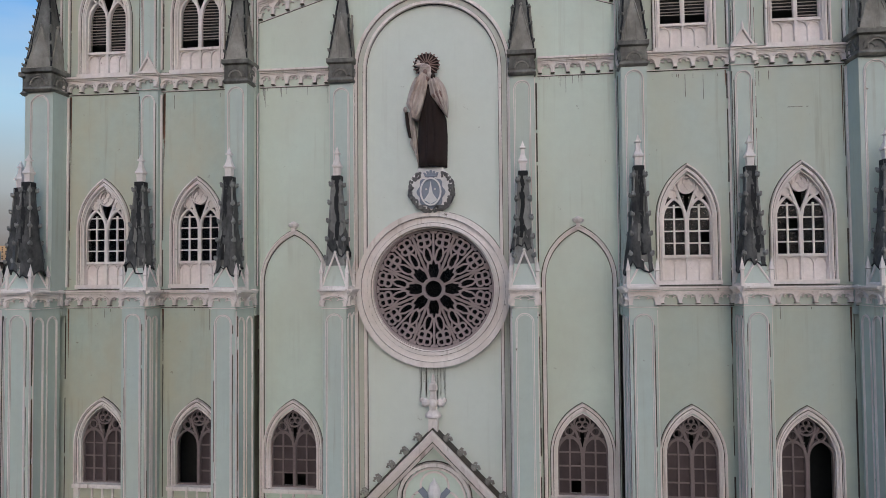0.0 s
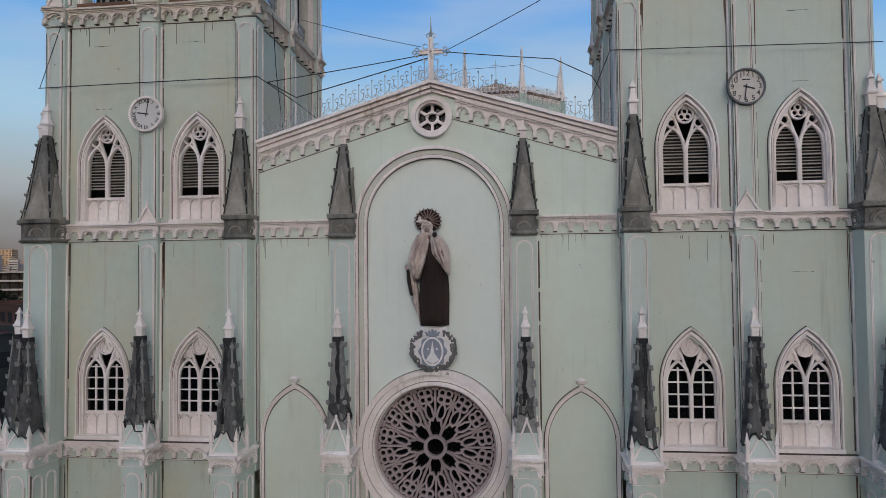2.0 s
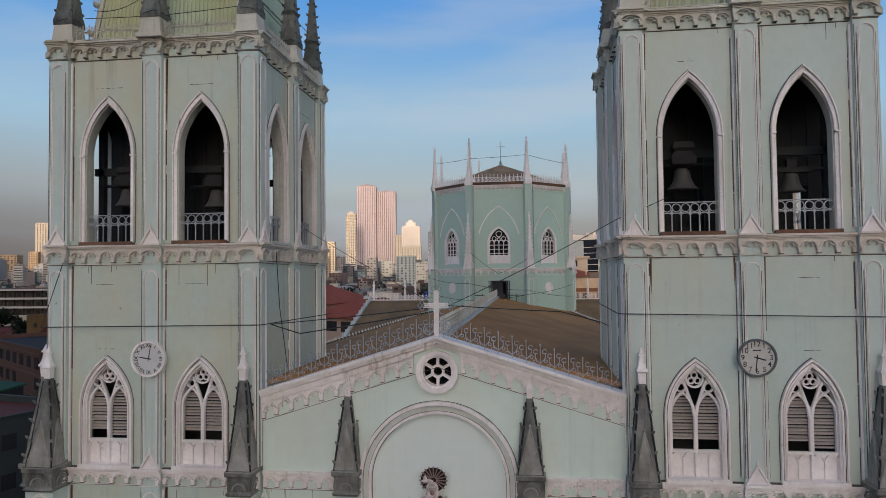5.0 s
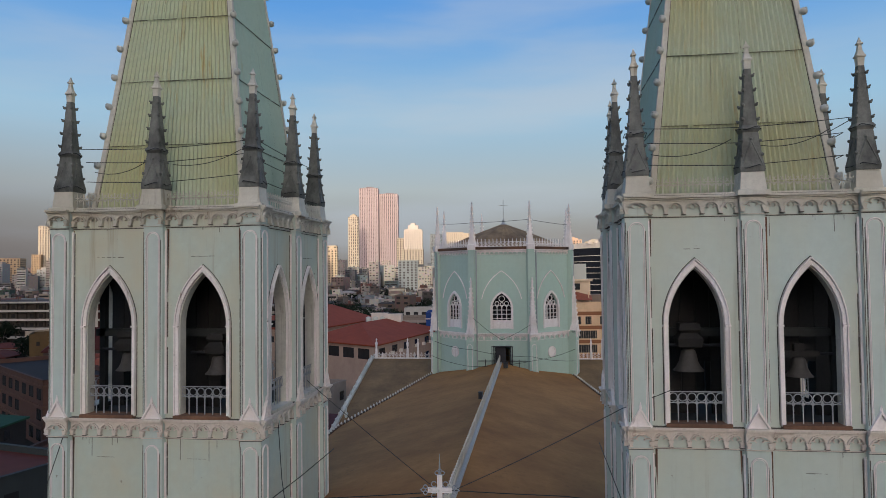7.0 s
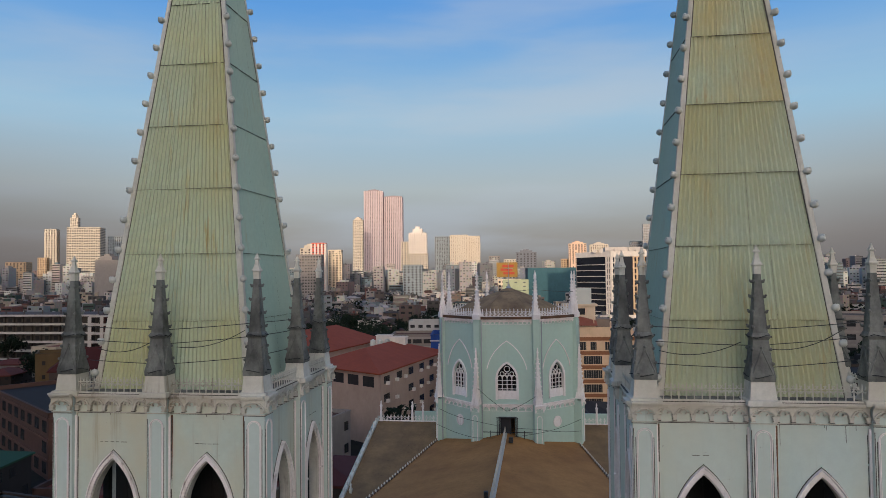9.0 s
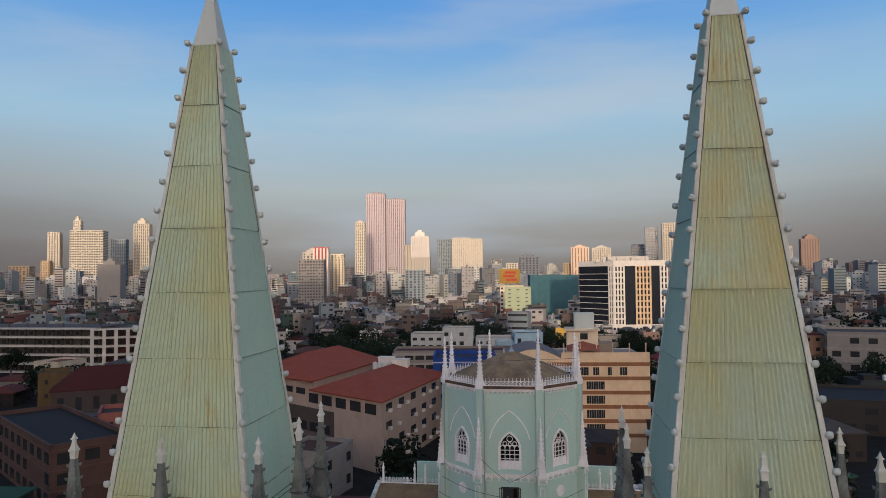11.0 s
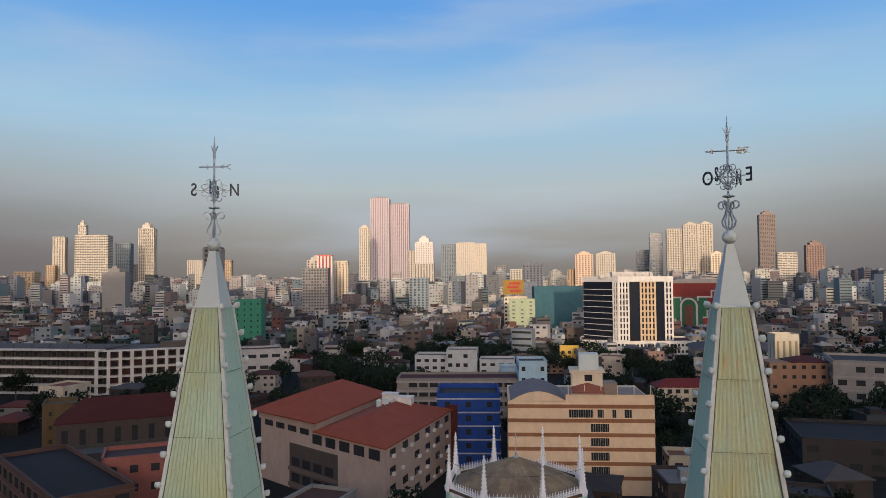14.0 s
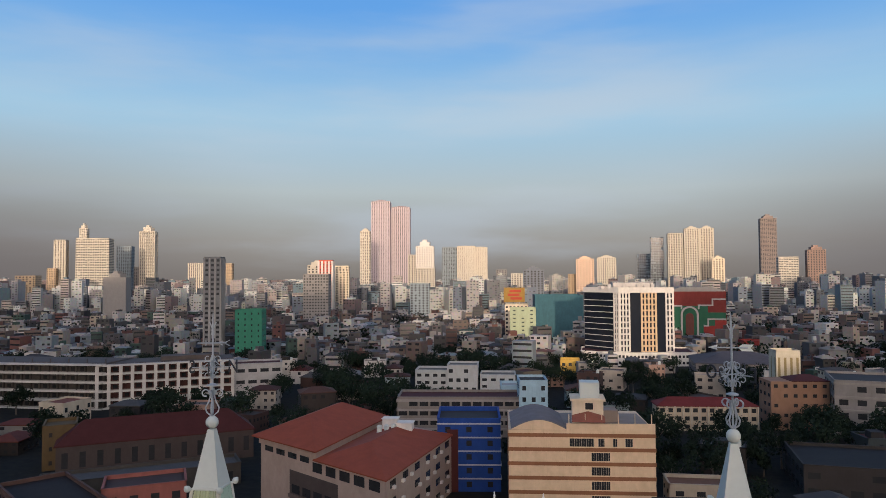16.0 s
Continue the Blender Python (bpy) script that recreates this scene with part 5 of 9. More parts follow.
    ib.box(-W, W, -2.8, -2.7, 0, 20.6)
    for q in (-1, 1):
        ib.box(q * 5.3 - 0.05, q * 5.3 + 0.05, -2.7, -0.42, 0, 11.0)
    ib.box(-2.2, 2.2, -1.2, -1.1, 20.3, 22.0)
    part("inner_wall", ib, INSIDE, nv)
    return nv


nave_front()


def gable_cross():
    ob = thing("gable_cross", "white filigree cross standing on the church gable", "cross", 0, -0.1, 22.75)
    sh = Shape()
    for s in (-1, 1):
        sh.strip([(s * 0.055, 0.0), (s * 0.055, 1.38)], 0.035, -0.05, 0.05)
    sh.box(-0.04, 0.04, -0.012, 0.012, 0.0, 1.38)
    part("shaft", sh, TRIM, ob)
    sh = Shape()
    for s in (-1, 1):
        sh.strip([(-0.36, 0.93 + s * 0.055), (0.36, 0.93 + s * 0.055)], 0.035, -0.045, 0.045)
    sh.box(-0.36, 0.36, -0.012, 0.012, 0.90, 0.96)
    part("crossbar", sh, TRIM, ob)
    for x, z, a in ((-0.40, 0.93, math.pi), (0.40, 0.93, 0.0), (0, 1.40, math.pi / 2)):
        sh = Shape()
        for t in (-1.2, 0.0, 1.2):
            sh.strip(circle(x + 0.09 * math.cos(a + t), z + 0.09 * math.sin(a + t), 0.06, 8), 0.022, -0.015, 0.015, True)
        sh.ball(x + 0.17 * math.cos(a), 0, z + 0.17 * math.sin(a), 0.025, 5)
        part("trefoil_end", sh, IRON, ob)
    for s in (-1, 1):
        for t in (-1, 1):
            sh = Shape()
            sh.strip(circle(s * 0.17, 0.93 + t * 0.17, 0.08, 9, 0.6, 5.6), 0.02, -0.015, 0.015)
            part("scroll", sh, IRON, ob)
        sh = Shape()
        sh.strip(circle(s * 0.24, 0.22, 0.16, 12), 0.022, -0.015, 0.015, True)
        sh.strip(circle(s * 0.22, 0.24, 0.08, 8, 0.4, 5.4), 0.02, -0.015, 0.015)
        part("scroll", sh, IRON, ob)
    sp = Shape()
    sp.lathe(0, 0, [(1.38, 0.02), (1.55, 0.03), (2.0, 0.006)], 6)
    part("spike", sp, IRON, ob)


gable_cross()

# ---- statue, shields, clocks ----
ROBE = material("dark_brown_robe", (0.024, 0.013, 0.010), 0.9, grain=0.25, bump=0.15, scale=7.0)
CLOAK = material("stained_cream_cloak", (0.70, 0.60, 0.54), 0.7, spots=(0.24, 0.17, 0.14, 0.75), cloud=3.0, streaks=0.5, streak_col=(0.08, 0.06, 0.05), grain=0.2, bump=0.3, scale=9.0)
DUSTY = material("dusty_brown_plaster", (0.27, 0.175, 0.15), 0.8, grain=0.3, bump=0.3, scale=9.0)
CLOUD = material("whitewashed_base", (0.86, 0.82, 0.79), 0.7, spots=(0.60, 0.57, 0.55, 0.4), grain=0.12, bump=0.3, scale=7.0)
LICHEN = material("grey_weathered_scrolls", (0.20, 0.19, 0.185), 0.8, grain=0.35, bump=0.4, scale=9.0, spots=(0.07, 0.065, 0.06, 0.7))
SLATE = material("grey_blue_relief", (0.22, 0.25, 0.31), 0.6, grain=0.2, bump=0.3, scale=10.0, spots=(0.35, 0.36, 0.38, 0.5))


def statue():
    """One plain mesh: robe, cloak, plain bundle on the arm and a rayed disc."""
    bm = bmesh.new()

    def drape(left, right, mat, y, bulge, folds, depth, rows=14, cols=18, back=0.12):
        """Cloth hung between two edge lines (x, z), bulging forward, with folds that run down it."""
        def at(line, t):
            q = t * (len(line) - 1)
            i = min(int(q), len(line) - 2)
            return Vector(line[i]).lerp(Vector(line[i + 1]), q - i)

        grid = []
        for r in range(rows + 1):
            a, b = at(left, r / rows), at(right, r / rows)
            row = []
            for c in range(cols + 1):
                t = c / cols
                p = a.lerp(b, t)
                out = bulge * math.sqrt(max(0.0, 1 - (2 * t - 1) ** 2)) + depth * math.sin(folds * t * 2 * math.pi + r * 0.35) * math.sin(math.pi * t)
                row.append(bm.verts.new((p.x, y - out, p.y)))
            row.append(bm.verts.new((b.x, y + back, b.y)))
            row.insert(0, bm.verts.new((a.x, y + back, a.y)))
            grid.append(row)
        for r0, r1 in zip(grid, grid[1:]):
            for i in range(len(r0) - 1):
                f = bm.faces.new((r0[i], r0[i + 1], r1[i + 1], r1[i]))
                f.material_index, f.smooth = mat, True
        for r in (grid[0], grid[-1]):
            bm.faces.new(r).material_index = mat

    def lump(x, y, z, a, b, c, mat, n=12):
        rows = []
        for j in range(1, 8):
            v = math.pi * j / 8
            rows.append([bm.verts.new((x + a * math.sin(v) * math.cos(2 * math.pi * i / n), y + b * math.sin(v) * math.sin(2 * math.pi * i / n), z + c * math.cos(v))) for i in range(n)])
        for r0, r1 in zip(rows, rows[1:]):
            for i in range(n):
                f = bm.faces.new((r0[i], r0[(i + 1) % n], r1[(i + 1) % n], r1[i]))
                f.material_index, f.smooth = mat, True
        for r in (rows[0], rows[-1]):
            bm.faces.new(r).material_index = mat

    # dark robe
    drape([(-0.12, 17.75), (-0.26, 17.2), (-0.36, 16.6), (-0.38, 15.95), (-0.37, 15.30)], [(0.06, 17.75), (0.26, 17.25), (0.42, 16.75), (0.45, 16.2), (0.43, 15.30)], 0, -0.16, 0.30, 4, 0.035)
    drape([(-0.08, 17.6), (-0.10, 16.6), (-0.11, 15.34)], [(0.02, 17.6), (0.10, 16.6), (0.12, 15.34)], 0, -0.44, 0.05, 1, 0.01, 8, 6, 0.05)
    # pale cloak: two fronts and the long fall under the arm
    drape([(-0.24, 18.08), (-0.47, 17.88), (-0.58, 17.55), (-0.66, 17.18), (-0.56, 16.98), (-0.50, 16.74), (-0.38, 16.68)], [(-0.09, 18.05), (-0.05, 17.78), (-0.10, 17.5), (-0.18, 17.2), (-0.26, 16.95), (-0.34, 16.76), (-0.36, 16.67)], 1, -0.45, 0.13, 4, 0.07, back=0.3)
    drape([(-0.03, 17.85), (0.01, 17.45), (0.16, 17.22), (0.36, 16.92), (0.44, 16.80)], [(0.24, 17.95), (0.42, 17.7), (0.49, 17.36), (0.49, 17.0), (0.46, 16.78)], 1, -0.46, 0.13, 4, 0.07, back=0.3)
    drape([(-0.66, 17.0), (-0.65, 16.6), (-0.57, 16.2), (-0.61, 16.05), (-0.45, 15.7), (-0.36, 15.34)], [(-0.50, 16.95), (-0.45, 16.6), (-0.40, 16.2), (-0.38, 15.9), (-0.35, 15.6), (-0.33, 15.32)], 1, -0.18, 0.10, 2, 0.03)
    drape([(-0.72, 16.95), (-0.70, 16.6), (-0.62, 16.2)], [(-0.64, 16.98), (-0.60, 16.6), (-0.54, 16.18)], 0, -0.30, 0.03, 1, 0.01, 8, 6, 0.04)
    # hood, neck shawl and the bundle on the arm
    lump(-0.13, -0.36, 18.22, 0.17, 0.13, 0.19, 1)
    lump(-0.22, -0.38, 18.05, 0.09, 0.10, 0.14, 1)
    lump(-0.02, -0.38, 18.04, 0.08, 0.10, 0.13, 1)
    lump(-0.12, -0.47, 18.13, 0.062, 0.06, 0.085, 2)
    lump(-0.13, -0.44, 18.27, 0.15, 0.08, 0.05, 1)
    lump(-0.30, -0.40, 17.94, 0.13, 0.10, 0.07, 1)
    lump(0.14, -0.40, 17.90, 0.12, 0.10, 0.07, 1)
    lump(-0.12, -0.42, 17.92, 0.10, 0.10, 0.10, 2)
    lump(0.10, -0.50, 17.98, 0.065, 0.07, 0.085, 0)
    lump(0.20, -0.50, 17.72, 0.13, 0.11, 0.20, 1)
    lump(0.24, -0.50, 17.42, 0.17, 0.10, 0.14, 2)
    lump(0.30, -0.50, 17.22, 0.07, 0.08, 0.18, 2)
    lump(-0.70, -0.34, 17.04, 0.06, 0.07, 0.09, 1)
    # dark disc, pale rays and beads
    cx, cz = -0.12, 18.42
    vs = [bm.verts.new((cx + 0.35 * math.cos(2 * math.pi * k / 28), y, cz + 0.35 * math.sin(2 * math.pi * k / 28))) for y in (-0.2, -0.15) for k in range(28)]
    bm.faces.new(vs[:28])
    bm.faces.new(vs[:27:-1])
    for k in range(28):
        bm.faces.new((vs[k], vs[28 + k], vs[28 + (k + 1) % 28], vs[(k + 1) % 28]))
    for k in range(15):
        a = radians(-40 + 260 * k / 14)
        c, s = math.cos(a), math.sin(a)
        w = 0.012
        vs = [bm.verts.new((cx + c * r - s * q, y, cz + s * r + c * q)) for y in (-0.23, -0.18) for r, q in ((0.08, -w), (0.37, -w), (0.37, w), (0.08, w))]
        for f in ((0, 1, 2, 3), (7, 6, 5, 4), (0, 4, 5, 1), (1, 5, 6, 2), (2, 6, 7, 3), (3, 7, 4, 0)):
            bm.faces.new([vs[i] for i in f]).material_index = 2
        lump(cx + c * 0.37, -0.2, cz + s * 0.37, 0.024, 0.03, 0.024, 2, 6)
    lump(cx - 0.16, -0.27, cz - 0.02, 0.17, 0.06, 0.06, 1, 8)
    lump(cx - 0.22, -0.26, cz + 0.06, 0.05, 0.05, 0.08, 1, 8)
    for v in bm.verts:
        v.co.x *= 1.08
        v.co.z += 0.12
    bmesh.ops.recalc_face_normals(bm, faces=bm.faces)
    me = bpy.data.meshes.new("statue")
    bm.to_mesh(me)
    bm.free()
    for mat in (ROBE, CLOAK, DUSTY):
        me.materials.append(mat)
    tagged(new("statue", me), "cloaked statue with dark robe, pale cloak and rayed disc", "statue")


statue()


def base_and_arms():
    ob = thing("carved_plinth", "white cloud-shaped base with a grey-blue relief shield", "statue base", 0, 0, 14.12)
    sh = Shape()
    rnd = random.Random(4)
    sh.poly([(0.62 * math.cos(w) * (1 + 0.05 * math.sin(5 * w)), 0.68 + 0.66 * math.sin(w)) for w in [2 * math.pi * k / 28 for k in range(28)]], 0, 0.32)
    for k in range(7):
        w = math.pi * (0.16 + 0.68 * k / 6)
        sh.ball(0.46 * math.cos(w), 0.2, 0.86 + 0.46 * math.sin(w), 0.10 + 0.03 * (k % 2), 8)
    part("base", sh, CLOUD, ob, "whitewashed cloud base")
    sc = Shape()
    for s in (-1, 1):
        for k in range(13):
            a = math.pi * (-0.47 + 0.80 * k / 12)
            u, z = s * 0.60 * math.cos(a), 0.60 + 0.58 * math.sin(a)
            g = 0.07 + 0.035 * math.sin(k * 2.3)
            sc.strip(circle(u, z, g, 7, a * s + k, a * s + k + 4.6), 0.055, 0.16, 0.30 + 0.05 * (k % 3))
            sc.ball(u + s * 0.03, 0.26, z + 0.02, 0.085, 6)
        sc.strip([(s * 0.62 * math.cos(math.pi * (-0.48 + 0.80 * k / 10)), 0.60 + 0.61 * math.sin(math.pi * (-0.48 + 0.80 * k / 10))) for k in range(11)], 0.13, 0.02, 0.24)
    part("scroll_border", sc, LICHEN, ob, "dark weathered leaf scrolls round the base")
    sd = Shape()
    # scalloped mantling behind the oval
    sd.poly([((0.40 + 0.035 * math.cos(8 * w)) * math.cos(w), 0.54 + (0.47 + 0.035 * math.cos(8 * w)) * math.sin(w)) for w in [2 * math.pi * k / 48 for k in range(48)]], 0.3, 0.38)
    sd.poly([(0.34 * math.cos(w), 0.55 + 0.43 * math.sin(w)) for w in [2 * math.pi * k / 24 for k in range(24)]], 0.3, 0.42)
    for i, (x, h) in enumerate(((-0.16, 0.08), (-0.08, 0.12), (0, 0.15), (0.08, 0.12), (0.16, 0.08))):
        sd.poly([(x * 0.8 - 0.045, 1.0), (x * 0.8 + 0.045, 1.0), (x * 1.25 + 0.03, 1.04 + h), (x * 1.25 - 0.03, 1.04 + h)], 0.32, 0.40 + 0.004 * i)
    part("shield", sd, SLATE, ob, "grey-blue oval shield with a small crown")
    rim = Shape()
    rim.strip([(0.30 * math.cos(w), 0.55 + 0.4 * math.sin(w)) for w in [2 * math.pi * k / 24 for k in range(24)]], 0.05, 0.4, 0.46, True)
    rim.poly([(0, 0.86), (0.06, 0.5), (0.2, 0.3), (0, 0.18), (-0.2, 0.3), (-0.06, 0.5)], 0.41, 0.44)
    rim.ball(-0.13, 0.43, 0.62, 0.035, 6)
    rim.ball(0.13, 0.43, 0.62, 0.035, 6)
    part("shield_rim", rim, CLOUD, ob)
    # arms in the portal gable
    ob2 = thing("portal_arms", "grey-blue relief coat of arms in the portal gable", "coat of arms", 0, 0, 4.6)
    sh = Shape()
    sh.poly([(-0.42, 0.9), (-0.36, 0.2), (0, -0.1), (0.36, 0.2), (0.42, 0.9), (0.2, 0.95), (-0.2, 0.95)], 0.1, 0.3)
    for s in (-1, 1):
        sh.strip([(s * 0.1, 0.9), (s * 0.42, 1.25)], 0.16, 0.1, 0.24)
    part("shield", sh, SLATE, ob2)
    sh = Shape()
    sh.lathe(0, 0.22, [(0.95, 0.16), (1.15, 0.2), (1.4, 0.14), (1.5, 0.05), (1.6, 0.02)], 8)
    sh.ball(0, 0.3, 0.55, 0.16, 8)
    part("crown", sh, CLOUD, ob2)


base_and_arms()

DIAL = material("enamel_dial", (0.68, 0.67, 0.65), 0.5, grain=0.06, bump=0.0, spots=(0.5, 0.46, 0.42, 0.7))
STAINED = material("brown_stained_dial", (0.55, 0.52, 0.47), 0.5, grain=0.12, bump=0.0, spots=(0.22, 0.15, 0.09, 0.7), streaks=0.8, streak_col=(0.16, 0.08, 0.04))


def tower_clock(x, z, roman):
    ob = thing("tower_clock", "white round tower clock with dark roman numerals" if roman else "round tower clock with black rim and digits", "clock", x, -0.23, z, "clocks of the towers")
    r = 0.56 if roman else 0.53
    rim = Shape()
    rim.strip(circle(0, 0, r - 0.03, 40), 0.07 if roman else 0.05, 0.0, 0.14, True)
    part("rim", rim, TRIM if roman else IRON_DARK, ob)
    dl = Shape()
    dl.poly(circle(0, 0, r - 0.03, 40), 0.0, 0.07)
    part("dial", dl, DIAL if roman else STAINED, ob)
    words = ["XII", "I", "II", "III", "IIII", "V", "VI", "VII", "VIII", "IX", "X", "XI"] if roman else ["12"] + [str(i) for i in range(1, 12)]
    for i, w in enumerate(words):
        a = math.pi / 2 - i * math.pi / 6
        cu = bpy.data.curves.new("numeral", "FONT")
        cu.body = w
        cu.size = 0.17 if roman else 0.21
        cu.align_x, cu.align_y = "CENTER", "CENTER"
        cu.extrude = 0.004
        cu.offset = 0.001
        cu.materials.append(BLACK)
        o = new("numeral", cu)
        o.parent = ob
        q = r - 0.15
        o.matrix_basis = Matrix.Translation((q * math.cos(a), -0.078, q * math.sin(a))) @ Matrix.Rotation(math.pi / 2, 4, "X") @ (Matrix.Rotation(a - math.pi / 2, 4, "Z") if roman else Matrix())
    hd = Shape()
    for a, ln, w in ((radians(90 - 30 * 9.3), 0.3, 0.035), (radians(80), 0.4, 0.02)) if roman else ((radians(90 - 30 * 3.55), 0.24, 0.04), (radians(-97), 0.38, 0.03)):
        hd.strip([(-0.08 * math.cos(a), -0.08 * math.sin(a)), (ln * math.cos(a), ln * math.sin(a))], w, 0.085, 0.095)
    part("pointers", hd, BLACK, ob, "black clock pointers")
    if not roman:
        lb = Shape()
        lb.box(-0.11, 0.11, 0.07, 0.076, 0.19, 0.22)
        part("maker_bar", lb, BLACK, ob)


tower_clock(-9.04, 22.08, True)
tower_clock(9.06, 22.18, False)


# ---- bells ----
def bell(x, y, z, r, big):
    ob = thing("bell", "dark bronze church bell hung from a timber headstock", "bell", x, y, z, "bells in the belfries")
    sh = Shape()
    prof = [(0, 1.0), (0.04, 0.97), (0.25, 0.78), (0.6, 0.6), (1.0, 0.52), (1.25, 0.46), (1.4, 0.3), (1.45, 0.1)]
    sh.lathe(0, 0, [(h * r, q * r) for h, q in prof], 20)
    part("bell_body", sh, BRONZE, ob, "", True)
    yk = Shape()
    if big:
        yk.lathe(0, 0, [(1.4 * r, 0.25 * r), (1.6 * r, 0.75 * r), (2.1 * r, 0.8 * r), (2.5 * r, 0.5 * r), (2.7 * r, 0.7 * r), (3.1 * r, 0.6 * r)], 4, math.pi / 4, True)
    else:
        yk.box(-1.4 * r, 1.4 * r, -0.3 * r, 0.3 * r, 1.45 * r, 1.85 * r)
        yk.box(-0.35 * r, 0.35 * r, -0.25 * r, 0.25 * r, 1.85 * r, 2.4 * r)
    part("headstock", yk, WOODK, ob)
    ax = Shape()
    ax.tube([(-0.95, 0, 1.65 * r), (0.95, 0, 1.65 * r)], 0.05, 6)
    part("axle", ax, BLACK, ob)


bell(-10.58, 1.05, 27.0, 0.42, True)
bell(-7.44, 1.05, 26.9, 0.42, True)
bell(7.44, 1.05, 27.1, 0.46, True)
bell(10.58, 1.05, 26.95, 0.4, False)


# ---- weathervanes ----
def letter(ob, text, m, size=0.66):
    cu = bpy.data.curves.new("letter", "FONT")
    cu.body, cu.size, cu.extrude, cu.offset = text, size, 0.015, 0.006
    cu.align_x, cu.align_y = "CENTER", "CENTER"
    cu.materials.append(BLACK)
    o = new("letter", cu)
    o.parent = ob
    o.matrix_basis = m @ Matrix.Diagonal((0.74, 1, 1, 1))


def weathervane(x, turn, arrow_turn, broad):
    ob = thing("weathervane", "scrolled iron weathervane with compass letters on a spire", "weathervane", x, 3.3, 52.6, "weathervanes on the spires")
    sh = Shape()
    sh.tube([(0, 0, 0), (0, 0, 3.2)], 0.035, 8)
    sh.lathe(0, 0, [(1.08, 0.03), (1.12, 0.2), (1.15, 0.2), (1.2, 0.04)], 12)
    sh.lathe(0, 0, [(3.1, 0.04), (3.2, 0.05), (3.8, 0.008)], 8)
    part("mast", sh, IRON, ob)
    for k in range(2):
        sc = Shape(Matrix.Rotation(k * math.pi / 2 + turn, 4, "Z"))
        for s in (-1, 1):
            sc.strip([(s * 0.04, 0.02), (s * 0.2, 0.16), (s * 0.24, 0.32), (s * 0.12, 0.55), (s * 0.07, 0.75), (s * 0.12, 0.95)], 0.045, -0.02, 0.02)
            sc.strip(circle(s * 0.24, 0.85, 0.12, 12, math.pi if s > 0 else 0, (math.pi if s > 0 else 0) + s * -5.0), 0.04, -0.02, 0.02)
            for w in (-1, 1):
                sc.strip(circle(s * 0.17, 1.78 + w * 0.3, 0.1, 10, -w * s * 1.2, -w * s * 1.2 + 5.2), 0.028, -0.014, 0.014)
                sc.strip(circle(s * 0.36, 1.78 + w * 0.13, 0.09, 10, 0.5, 5.5), 0.028, -0.014, 0.014)
                sc.strip([(s * 0.04, 1.78 + w * 0.42), (s * 0.1, 1.78 + w * 0.2), (s * 0.3, 1.78 + w * 0.03)], 0.028, -0.014, 0.014)
        sc.strip([(-0.72, 1.78), (0.72, 1.78)], 0.03, -0.015, 0.015)
        part("scrollwork", sc, IRON, ob)
    ar = Shape(Matrix.Rotation(arrow_turn, 4, "Z"))
    ar.tube([(-0.55, 0, 2.65), (0.5, 0, 2.65)], 0.025, 6)
    if broad:
        ar.poly([(-0.72, 2.65), (-0.42, 2.74), (-0.47, 2.65), (-0.42, 2.56)], -0.02, 0.02)
        vane = Shape(ar.m)
        vane.poly([(0.2, 2.65), (0.32, 2.76), (0.68, 2.76), (0.58, 2.65), (0.68, 2.54), (0.32, 2.54)], -0.01, 0.01)
        part("tail_plate", vane, CREAMY, ob, "pale painted tail plate")
    else:
        for q in (-1, 1):
            ar.strip([(0.40, 2.65), (0.62, 2.65 + q * 0.10)], 0.03, -0.012, 0.012)
            ar.strip([(0.22, 2.65), (0.36, 2.65 + q * 0.08)], 0.03, -0.012, 0.012)
        ar.strip([(-0.25, 2.56), (-0.25, 2.74)], 0.03, -0.012, 0.012)
    part("arrow", ar, IRON, ob)
    tp = Shape()
    for s in (-1, 1):
        tp.strip([(s * 0.04, 2.95), (s * 0.03, 3.2), (s * 0.13, 3.42)], 0.03, -0.015, 0.015)
    part("mast_top", tp, IRON, ob)
    for k, w in enumerate("NOSE"):
        a = turn + k * math.pi / 2
        letter(ob, w, Matrix.Rotation(a, 4, "Z") @ Matrix.Translation((0.72, 0, 1.78)) @ (Matrix.Rotation(math.pi, 4, "Z") if w in ("ES" if broad else "E") else Matrix()) @ Matrix.Rotation(math.pi / 2, 4, "X"))


weathervane(-9.01, radians(16), radians(8), False)
weathervane(9.01, radians(48), radians(-6), True)


# ---- nave roof, transept, crossing tower ----
WALLS = material("mint_paint_side", (0.43, 0.56, 0.47), 0.6, spots=(0.44, 0.52, 0.42, 0.5), streaks=0.4, streak_col=(0.26, 0.28, 0.2), grain=0.07, bump=0.05, scale=3.0)
ROOF_OLD = material("dark_weathered_roof", (0.25, 0.155, 0.075), 0.9, spots=(0.14, 0.09, 0.05, 0.8), streaks=0.6, streak_col=(0.06, 0.045, 0.035), grain=0.2, bump=0.15, scale=3.0, sheen=0.15, cloud=0.6)
STRAW = material("straw_brown_roof", (0.30, 0.20, 0.11), 0.9, spots=(0.13, 0.08, 0.05, 0.9), streaks=0.6, streak_col=(0.07, 0.05, 0.035), grain=0.2, bump=0.15, scale=3.0, sheen=0.15, cloud=0.6)
RIDGE = material("bleached_ridge_board", (0.5, 0.48, 0.44), 0.7, grain=0.2, bump=0.15, scale=9.0)


